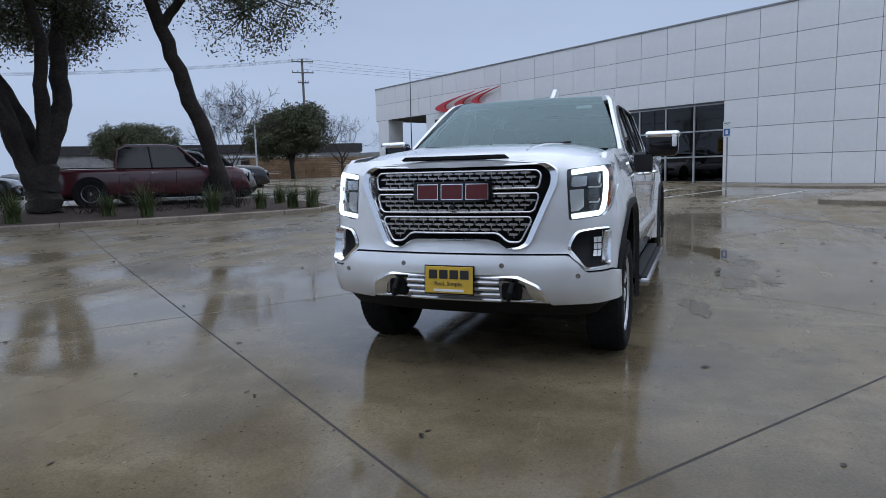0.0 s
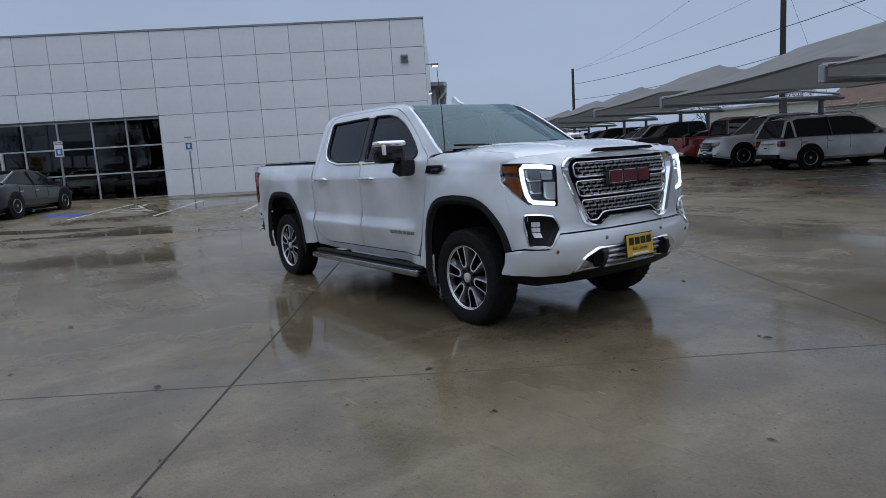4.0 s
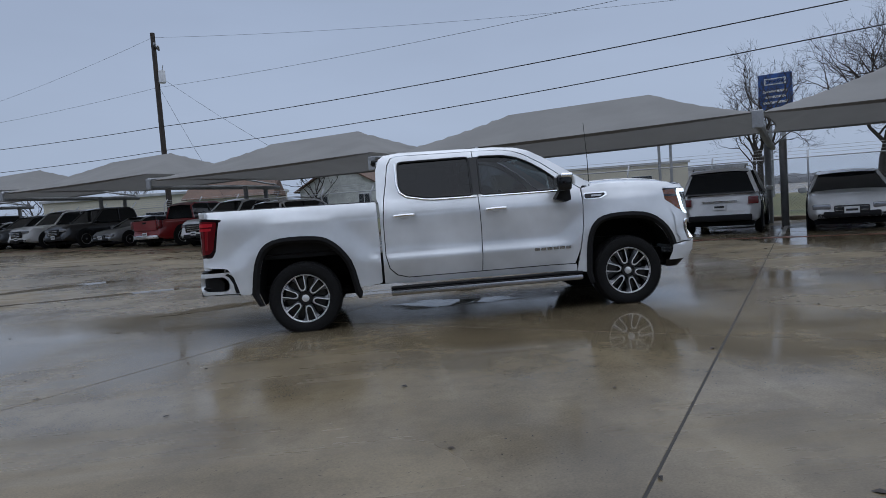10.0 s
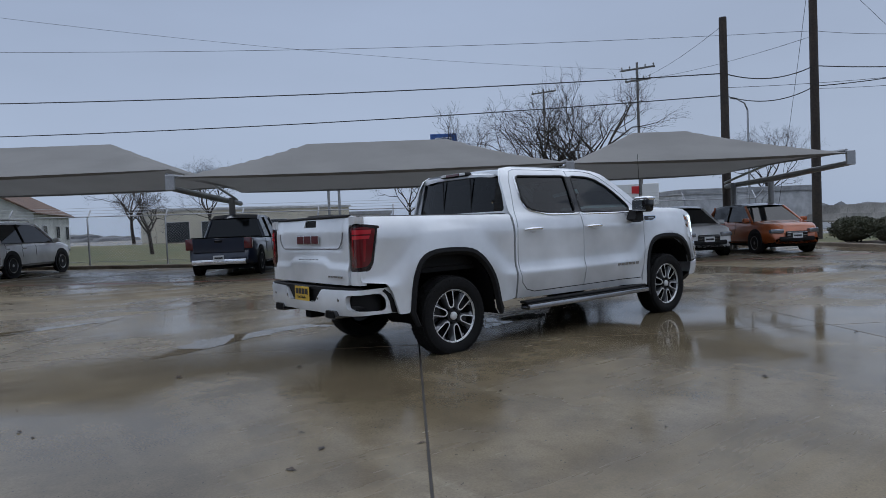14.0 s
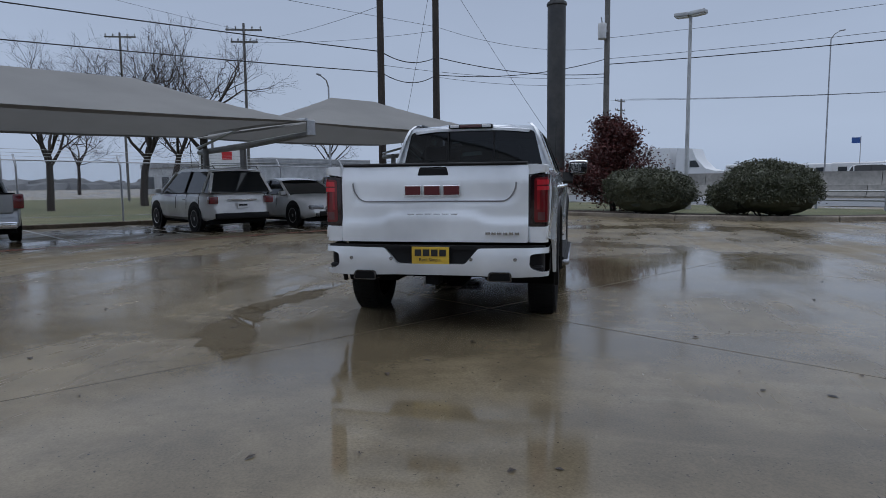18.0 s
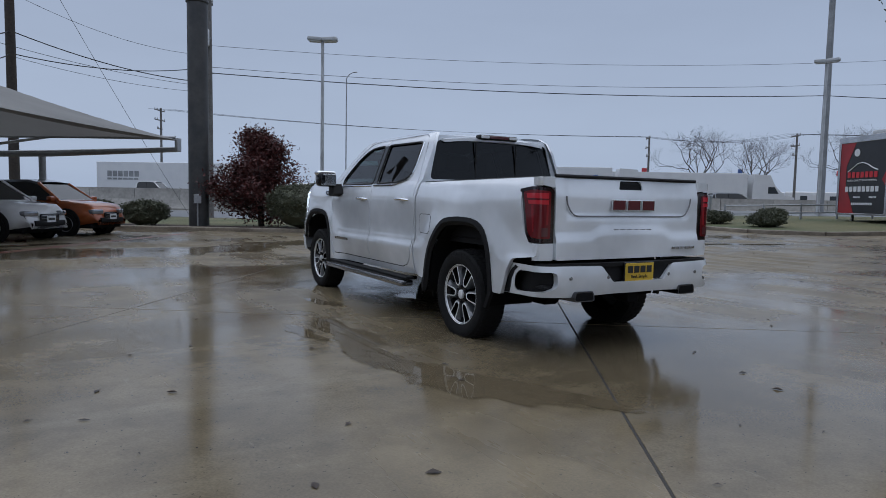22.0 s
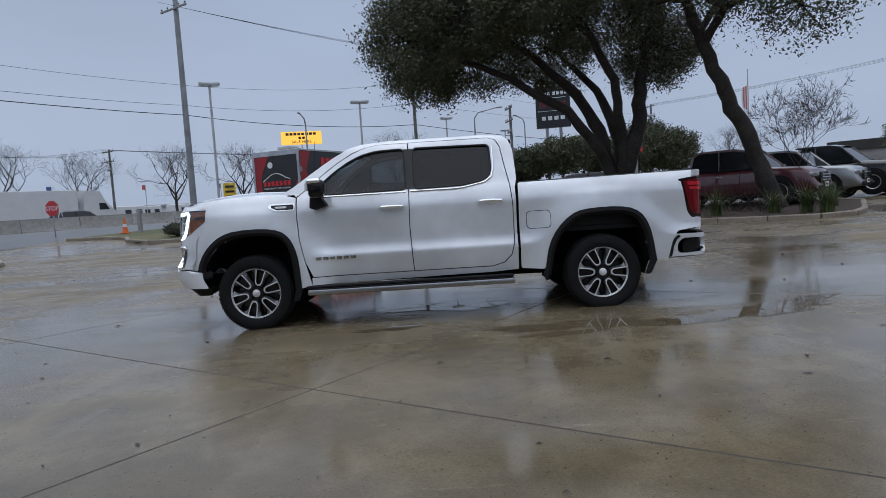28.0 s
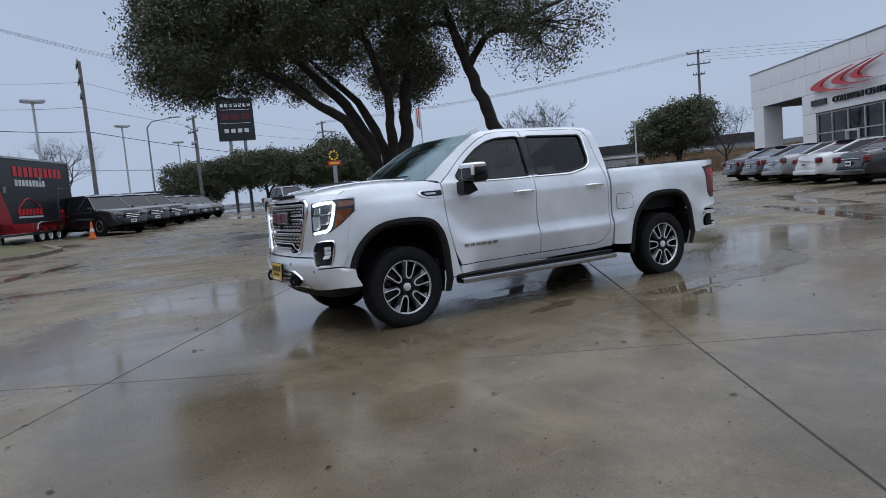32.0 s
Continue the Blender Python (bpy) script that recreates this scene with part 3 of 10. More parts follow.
# showroom floor, back wall and ceiling are coloured dark to look unlit
wall_box("shop_floor", -29, WR, 0.35, 9.0, 0.2, FLOOR_Z + 0.02, SHADE_INSIDE, "showroom floor with the room's shade in its colour", "floor")
wall_box("showroom_back_wall", -29, WR, 9.0, 9.2, FLOOR_Z, TOP_Z - 0.5, SHADE_INSIDE, "showroom back wall with the room's shade in its colour")
wall_box("showroom_ceiling", -29, WR, 0.35, 9.0, FLOOR_Z + 3.3, FLOOR_Z + 3.4, SHADE_INSIDE, "showroom ceiling with the room's shade in its colour", "ceiling")
# side wall and work-bay wing, running back from the corner along the lot
SIDE_M = BUILD @ Matrix.Translation((S1, 0, 0)) @ pose(0, 0, 0, 0, 0, -5)


def side_box(name, x0, x1, y0, y1, z0, z1, material, label, category="wall"):
    ob = wall_box(name, x0, x1, y0, y1, z0, z1, material, label, category)
    ob.matrix_basis = SIDE_M
    return ob


wall_side = side_box("wall_side", -0.3, -0.03, 0.32, 11.2, 0.0, TOP_Z, PANEL_GAP, "white panelled side wall at the shop's corner")
side_box("wing_wall", -0.7, -0.4, 11.2, 44, 0.0, 5.5, WHITE_METAL, "pale ribbed side wall of the work-bay wing")
side_box("wing_eave", -0.8, 0.75, 11.22, 44, 5.5, 5.72, STEEL, "long metal eave over the work bays", "roof")
side_box("wing_gutter", 0.75, 0.93, 11.22, 44, 5.48, 5.7, WHITE_METAL, "white gutter along the eave", "gutter")
for k in range(7):
    y = 12.4 + 4.7 * k
    side_box("wing_pier", -0.4, 0.25, y - 0.35, y + 0.35, 0.3, 5.5, WHITE_METAL, "tall white pier between work bays", "pier")
    side_box("bay_door", -0.4, -0.33, y + 0.6, y + 4.1, 0.3, 4.4, STEEL, "grey roll-up work-bay door", "door")
    bm = bmesh.new()
    tube(bm, [(0.84, y - 0.8, 5.5), (0.84, y - 0.8, 5.2), (0.45, y - 0.75, 4.75), (0.40, y - 0.75, 0.5)], 0.07, 8)
    ob = part("downspout", bm, WHITE_METAL)
    ob.matrix_basis = SIDE_M
    tagged(ob, "white bent downspout on the work-bay wing", "downspout", kind="structure")

# shop windows: one frame, panes between mullions, two doors
window_1 = thing("window_1", "storefront window wall with grey metal mullions and dark glass", "window", BUILD, kind="structure")
PANES = 14
pw = (WR - WL) / PANES
for k in range(PANES + 1):
    part("mullion", cubes(((WL + pw * k, 0.12, FLOOR_Z + 1.6), (0.06, 0.12, 3.19)), bevel=0.006), MULLION, window_1)
for r in range(4):
    part("transom", cubes((((WL + WR) / 2, 0.124, FLOOR_Z + 0.04 + r * 1.04), (WR - WL - 0.06, 0.1, 0.055)), bevel=0.006), MULLION, window_1)
for k in range(PANES):
    for r in range(3):
        ob = part("pane", cubes(((WL + pw * (k + 0.5), 0.13, FLOOR_Z + 0.56 + r * 1.04), (pw - 0.06, 0.01, 0.98))), STORE_GLASS, window_1)
        ob.visible_shadow = False
for dx in (-16.42, -25.3):
    door = thing("door", "glazed shop door in a pale metal frame, closed", "door", BUILD, kind="structure")
    for c, s in (((dx, 0.07, FLOOR_Z + 1.06), (0.09, 0.1, 2.1)), ((dx + 0.95, 0.07, FLOOR_Z + 1.06), (0.09, 0.1, 2.1)), ((dx + 0.475, 0.07, FLOOR_Z + 2.07), (0.86, 0.1, 0.09)), ((dx + 0.475, 0.07, FLOOR_Z + 0.1), (0.86, 0.1, 0.16))):
        part("door_rail", cubes((c, s), bevel=0.008), WHITE_METAL, door)
    bm = bmesh.new()
    tube(bm, [(dx + 0.82, 0.0, FLOOR_Z + 0.9), (dx + 0.82, -0.05, FLOOR_Z + 0.92), (dx + 0.82, -0.05, FLOOR_Z + 1.25), (dx + 0.82, 0.0, FLOOR_Z + 1.27)], 0.014)
    part("pull_handle", bm, CHROME, door)

# swoosh sign: three red blades over black letters
sign = thing("shop_sign", "red three-blade swoosh sign over black raised letters", "sign", BUILD)


def blade(x0, z0, x1, z1, x2, z2, fat):
    """A crescent that sweeps from a fine upper tip round a nose to a fine lower tip."""
    outer, inner = [], []
    for i in range(25):
        t = i / 24
        a = (1 - t) ** 2
        b, c = 2 * t * (1 - t), t * t
        px_, pz_ = a * x0 + b * x1 + c * x2, a * z0 + b * z1 + c * z2
        outer.append((px_, pz_))
        w = fat * math.sin(math.pi * t) ** 0.8
        inner.append((px_ + w * 1.25, pz_ + w * 0.05))
    bm = bmesh.new()
    prism(bm, outer + inner[::-1][1:-1], 0, 0.12, pose(0, -0.14, 0, 90, 0, 0) @ pose(0, 0, 0, 0, 0, 0))
    return part("blade", bm, SIGN_RED, sign)


blade(-24.2, 5.72, -31.6, 4.95, -24.0, 4.58, 0.75)
blade(-22.9, 5.74, -29.0, 5.05, -22.9, 4.72, 0.6)
blade(-22.0, 5.78, -26.6, 5.1, -22.4, 4.85, 0.45)
part("name_bar", cubes(((-27.42, -0.06, 4.28), (1.35, 0.1, 0.3))), BLACK_LETTER, sign, "plain black bar in place of the dealer's name")
text_mesh("COLLISION CENTER", 0.43, 0.05, pose(-23.98, -0.06, 4.24, 90, 0, 0), BLACK_LETTER, sign, squash=1.13)

for x, z, s in ((0.62, 5.45, 0.3),):
    f = thing("wall_floodlight", "small square floodlight on the panelled wall", "light", BUILD @ pose(x, 0, z))
    part("housing", cubes(((0, -0.06, 0), (s, 0.12, s)), bevel=0.02), STEEL, f)
    part("lens", cubes(((0, -0.125, 0), (s * 0.62, 0.012, s * 0.62)), bevel=0.004), LAMP_GLASS, f)
f = thing("wall_camera", "small white dome camera on the shop's wall", "camera", BUILD @ pose(0.7, 0, 3.2))
part("mount", cubes(((0, -0.05, 0.03), (0.1, 0.1, 0.06)), bevel=0.01), WHITE_METAL, f)
bm = bmesh.new()
bmesh.ops.create_uvsphere(bm, u_segments=16, v_segments=8, radius=0.075, matrix=Matrix.Translation((0, -0.09, -0.04)))
part("dome", bm, WHITE_METAL, f)
f = thing("wall_plate", "small grey notice plate on the white wall", "sign", BUILD @ pose(1.04, 0, 2.13))
part("plate", cubes(((0, -0.012, 0), (0.42, 0.02, 0.2)), bevel=0.004), STEEL, f)
for z in (0.04, -0.04):
    part("print_bar", cubes(((0, -0.024, z), (0.32, 0.004, 0.03))), BLACK_LETTER, f)
for z in (5.3, 4.6):
    f = thing("side_flood", "lit wall floodlight on a short arm", "light", BUILD @ pose(S1, 0.9 + (5.3 - z) * 6, z))
    part("arm", cubes(((0.2, 0, 0), (0.4, 0.05, 0.05))), STEEL, f)
    part("head", cubes(((0.45, 0, -0.03), (0.3, 0.35, 0.1)), bevel=0.02), STEEL, f)
    part("lens", cubes(((0.45, 0, -0.09), (0.22, 0.27, 0.02))), mat("warm_lamp", (1.0, 0.9, 0.7), 0.4, emit=3.0), f)
for k in range(4):
    b = thing("bollard", "white-painted steel bollard beside the shop", "bollard", BUILD @ pose(S1 + 0.9, 1.2 + 1.6 * k, 0.42), "bollards at the corner")
    bm = bmesh.new()
    lathe(bm, [(0.001, 1.12), (0.06, 1.1), (0.09, 1.04), (0.09, 0.0)], 16)
    part("post", bm, WHITE_METAL, b)
meter = thing("gas_meter", "grey gas meter with pipes at the wall", "meter", BUILD @ pose(S1 + 0.5, 2.0, 0.45))
bm = bmesh.new()
lathe(bm, [(0.001, 0.95), (0.14, 0.92), (0.16, 0.8), (0.14, 0.65), (0.001, 0.62)], 16)
part("meter_body", bm, STEEL, meter)
bm = bmesh.new()
tube(bm, [(0, -0.3, 0), (0, -0.3, 0.78), (0, 0.3, 0.78), (0, 0.3, 0)], 0.04)
part("pipe", bm, STEEL, meter)

# pavement in front of the wall and the raised pad at the corner
bm = bmesh.new()
prism(bm, [(S0 - 1, -2.3), (-1.6, -2.3), (-1.6, 0.02), (S0 - 1, 0.02)], 0.3, FLOOR_Z, BUILD)
tagged(part("pavement", bm, KERB), "pale concrete pavement along the shop front", "pavement", kind="structure")
pad = [(-3.35, 12.3), (-1.2, 12.25), (-0.1, 12.6), (0.7, 13.6), (0.75, 15.2), (0.1, 20.6), (-3.3, 20.0)]
sheet("corner_pad", pad, 0.12, KERB, "raised concrete pad at the shop's corner", "pavement", step=0.9)
kerb_run([(-3.3, 17.9), (-3.35, 12.3), (-1.2, 12.25), (-0.1, 12.6)], 0.14, 0.13, label="concrete kerb of the corner pad")
kerb_run([(-0.1, 12.6), (0.7, 13.6), (0.75, 15.2), (0.1, 20.4)], 0.14, 0.132, KERB_RED, "red-painted kerb of the corner pad")
kerb_run([(-24.5, 8.6), (-27, 9.6), (-31.5, 13.0), (-36, 14)], label="low concrete kerb by the side fence")


def stripe(name, u0, v0, u1, v1, width, material, label):
    d = Vector((u1 - u0, v1 - v0)).normalized()
    nx, ny = -d.y * width / 2, d.x * width / 2
    return sheet(name, [(u0 + nx, v0 + ny), (u1 + nx, v1 + ny), (u1 - nx, v1 - ny), (u0 - nx, v0 - ny)], 0.004, material, label, "road marking", step=1.2)


# bay lines before the shop and under the canopies
for k, u in enumerate((-5.5, -8.1, -10.6, -13.4, -16.1, -18.8, -21.5, -24.2)):
    stripe("bay_line", u, 11.4, u - 0.3, 16.4, 0.11, LINE, "worn white parking-bay line")
for k in range(6):
    stripe("hatch_line", -8.5 - 0.38 * k, 12.6 + 0.55 * k, -10.2, 13.2 + 0.65 * k, 0.1, LINE, "worn white hatching beside the accessible bay")
sheet("blue_bay_mark", [(-12.1, 12.4), (-11.0, 12.4), (-11.0, 13.5), (-12.1, 13.5)], 0.005, LINE_BLUE, "worn blue accessible-bay mark", "road marking", step=0.5)
for k, v in enumerate((-11.9, -9.0, -6.2, -3.4, -0.6, 2.2, 5.2, 8.0, 10.8, 13.0, 15.8, 18.5, 21.3, 24.0)):
    stripe("bay_line", 10.2, v, 16.2, v, 0.1, LINE, "worn white parking-bay line")
stripe("fire_lane", 9.4, -12.6, 9.4, 30, 0.3, LINE_RED, "worn red fire-lane stripe")

for x, y in ((-20.46, -1.59), (-18.75, 2.37)):
    f = thing("accessible_sign", "blue and white accessible-parking sign on a thin post", "sign", pose(x, y, lot_height(x, y), 0, 0, 59), "accessible-bay signs")
    bm = bmesh.new()
    tube(bm, [(0, 0, -0.02), (0, 0, 2.35)], 0.028, 8)
    part("post", bm, STEEL, f)
    part("plate", cubes(((0, -0.035, 2.02), (0.3, 0.008, 0.42)), bevel=0.002), PLATE_WHITE, f)
    part("blue_field", cubes(((0, -0.042, 1.98), (0.22, 0.006, 0.24))), LINE_BLUE, f)
    part("symbol_bar", cubes(((0, -0.047, 1.98), (0.09, 0.004, 0.14))), PLATE_WHITE, f)
    part("upper_plate", cubes(((0, -0.035, 2.3), (0.3, 0.008, 0.1)), bevel=0.002), PLATE_WHITE, f)
    part("print_bar", cubes(((0, -0.041, 2.3), (0.24, 0.004, 0.03))), mat("sign_green", (0.02, 0.2, 0.1), 0.5), f)

# ---------------------------------------------------------------- shade canopies
JOINTS = [-10.9, -3.03, 7.6, 18.1, 28.6, 39.1, 49.6, 60.1, 70.6, 81.1]


def canopy(v0, v1, first=False):
    """A stretched hip canopy on cantilever frames, its joints at v0 and v1."""
    root = thing("shade_canopy", "grey stretched-fabric hip canopy over parked cars", "canopy", group="parking canopies")
    z0 = lot_height_uv(9, (v0 + v1) / 2)
    e, n, k = 2.86, 26, 18
    uf, ub, um = 9.0, 16.2, 12.6
    bm = bmesh.new()

    def top(a, b):
        # a across from the front (0) to the back (1), b along from v0 (0) to v1 (1)
        hip = min(1.0, min(b, 1 - b) * (v1 - v0) / 3.0)
        rise = 1 - abs(2 * a - 1)
        z = e + 1.22 * min(rise, hip) - 0.07 * math.sin(math.pi * min(rise, hip))
        sag_v = 0.22 * math.sin(math.pi * a) * ((b == 0.0) - (b == 1.0))
        droop = -0.03 * math.sin(math.pi * b) if a in (0.0, 1.0) else 0.0
        u, v = uf + (ub - uf) * a + (0.06 * math.sin(math.pi * b) if a == 0.0 else 0), v0 + (v1 - v0) * b + sag_v
        return Vector((u * UX + v * VX, u * UY + v * VY, z0 + z + droop))

    rows = [[bm.verts.new(top(i / k, j / (2 * n))) for j in range(2 * n + 1)] for i in range(k + 1)]
    for i in range(k):
        for j in range(2 * n):
            bm.faces.new((rows[i][j], rows[i + 1][j], rows[i + 1][j + 1], rows[i][j + 1]))
    # the hanging front and back hems
    for i, sgn in ((0, 1), (k, -1)):
        hem = []
        for j in range(2 * n + 1):
            b = j / (2 * n)
            q = rows[i][j].co.copy()
            inn = 0.10 * math.sin(math.pi * b) ** 0.5
            q += Vector((UX, UY, 0)) * sgn * inn
            q.z -= 0.05 * math.sin(math.pi * b) ** 0.5 + 0.02
            hem.append(bm.verts.new(q))
        for j in range(2 * n):
            bm.faces.new((rows[i][j], rows[i][j + 1], hem[j + 1], hem[j]))
    part("fabric_top", bm, FABRIC, root, angle=16)
    for v in ((v0, v1) if first else (v1,)):
        g = lot_height_uv(15.4, v)

        def at(u, dv, z):
            return Vector((u * UX + (v + dv) * VX, u * UY + (v + dv) * VY, z))

        for dv, u in ((0.12, 15.3), (-0.35, 13.6)):
            bm = bmesh.new()
            tube(bm, [at(u, dv, g - 0.05), at(u, dv, g + 2.45)], 0.1, 12)
            part("post", bm, STEEL, root)
        bm = bmesh.new()
        tube(bm, [at(16.1, 0, g + 2.36), at(13.0, 0, g + 2.42), at(9.05, 0, z0 + 2.58)], [0.09, 0.1, 0.075], 8)
        part("arm", bm, STEEL, root)
        bm = bmesh.new()
        tube(bm, [at(16.0, 0.1, g + 2.5), at(12.5, 0.1, g + 2.98), at(9.05, 0.1, z0 + 2.93)], 0.045, 8)
        part("tie_bar", bm, GALV, root)
        bm = bmesh.new()
        q = at(9.02, 0, z0 + 2.72)
        box(bm, (0, 0, 0), (0.10, 0.24, 0.40), 0.015, pose(q.x, q.y, q.z, 0, 0, 55))
        part("end_bracket", bm, GALV, root)
    return root


for k in range(len(JOINTS) - 1):
    canopy(JOINTS[k], JOINTS[k + 1], k == 0)


# ---------------------------------------------------------------- the white pickup
truck = thing("pickup_truck", "pearl white crew-cab pickup truck with chrome trim on wet concrete", "pickup truck")

SIDE = [(0.36, 0.90), (0.44, 0.932), (0.50, 0.952), (0.60, 0.978), (0.70, 1.000), (0.745, 1.009), (0.765, 1.009), (0.80, 0.992), (0.84, 0.977), (0.88, 0.971), (1.00, 0.972), (1.15, 0.980), (1.225, 0.982), (1.26, 0.979), (1.31, 0.966), (1.36, 0.950), (1.40, 0.932), (1.44, 0.905), (1.50, 0.885), (1.88, 0.742), (1.93, 0.70), (1.97, 0.64)]


def half_width(x, z):
    """The truck's half width at a place on its flank."""
    y = lerp_list(SIDE, z)
    for xw in (-1.88, 1.90):
        r = math.hypot(x - xw, (z - 0.42) * 1.04)
        k = max(0.0, min(1.0, (0.99 - r) / 0.30))
        if z < 1.32:
            y = max(y, y + (1.012 - y) * (k * k * (3 - 2 * k)))
    if x > 2.2:
        y -= 0.42 * (x - 2.2) ** 2
    if x < -2.6:
        y -= 0.15 * (x + 2.6) ** 2
    return y


ROWS = [0.47, 0.53, 0.60, 0.66, 0.70, 0.73, 0.75, 0.77, 0.79, 0.81, 0.84, 0.88, 0.94, 1.0, 1.06, 1.11, 1.16, 1.20, 1.23, 1.26, 1.285, 1.31, 1.335, 1.36, 1.38, 1.40, 1.42, 1.44, 1.50, 1.57, 1.64, 1.71, 1.78, 1.85, 1.89, 1.92]


def flank(s):
    return lambda x, z: Vector((x, s * half_width(x, z), z))


ARCH_R = [(-2.44, 0.50), (-2.40, 0.79), (-2.35, 0.93), (-2.28, 1.03), (-2.15, 1.09), (-1.93, 1.105), (-1.67, 1.09), (-1.54, 1.04), (-1.40, 0.91), (-1.30, 0.74), (-1.25, 0.48)]
ARCH_F = [(1.36, 0.42), (1.375, 0.72), (1.41, 0.88), (1.46, 0.98), (1.55, 1.06), (1.73, 1.095), (2.03, 1.09), (2.20, 1.04), (2.34, 0.93), (2.43, 0.80), (2.47, 0.68)]


def eased(line, times=2):
    """Cuts the corners of an open line, keeping its ends."""
    for _ in range(times):
        out = [line[0]]
        for (a, b), (c, d) in zip(line, line[1:]):
            out += [(a * 0.75 + c * 0.25, b * 0.75 + d * 0.25), (a * 0.25 + c * 0.75, b * 0.25 + d * 0.75)]
        line = out + [line[-1]]
    return line


ARCH_R, ARCH_F = eased(ARCH_R, 1), eased(ARCH_F, 1)
REAR_GLASS = [(-0.73, 1.85), (0.10, 1.86), (0.10, 1.415), (-0.42, 1.425), (-0.62, 1.46), (-0.70, 1.50), (-0.735, 1.57)]
FRONT_GLASS = [(0.20, 1.86), (0.50, 1.85), (0.66, 1.815), (0.82, 1.74), (0.96, 1.645), (1.10, 1.53), (1.16, 1.46), (1.13, 1.405), (0.19, 1.415)]
REAR_DOOR = [(-0.70, 0.545), (0.145, 0.545), (0.165, 1.0), (0.155, 1.36), (0.145, 1.925), (-0.72, 1.925), (-0.80, 1.90), (-0.845, 1.82), (-0.88, 1.60), (-0.915, 1.42), (-0.935, 1.2), (-0.935, 0.80), (-0.90, 0.66), (-0.82, 0.58)]
FRONT_DOOR = [(0.155, 0.545), (1.23, 0.545), (1.30, 0.70), (1.35, 0.95), (1.365, 1.20), (1.36, 1.40), (1.24, 1.49), (1.10, 1.61), (0.94, 1.73), (0.76, 1.84), (0.62, 1.895), (0.48, 1.92), (0.155, 1.925), (0.165, 1.36), (0.175, 1.0)]
GREEN_SEAL = mat("window_seal", (0.01, 0.01, 0.01), 0.6)


def inset(poly, d):
    """The polygon drawn in towards its middle by about d."""
    n = len(poly)
    area = sum(poly[i - 1][0] * poly[i][1] - poly[i][0] * poly[i - 1][1] for i in range(n))
    sg = 1 if area > 0 else -1
    out = []
    for i in range(n):
        a, p, b = Vector(poly[i - 1]), Vector(poly[i]), Vector(poly[(i + 1) % n])
        e0, e1 = (p - a).normalized(), (b - p).normalized()
        n0, n1 = Vector((-e0.y, e0.x)) * sg, Vector((-e1.y, e1.x)) * sg
        m_ = (n0 + n1)
        k = d / max(0.7, m_.length_squared / 2)
        out.append(tuple(p + m_ * k))
    return out


def pushed(surf, s, d):
    """A surface moved outwards by d."""
    return lambda a, b: surf(a, b) + Vector((0, s * d, 0))


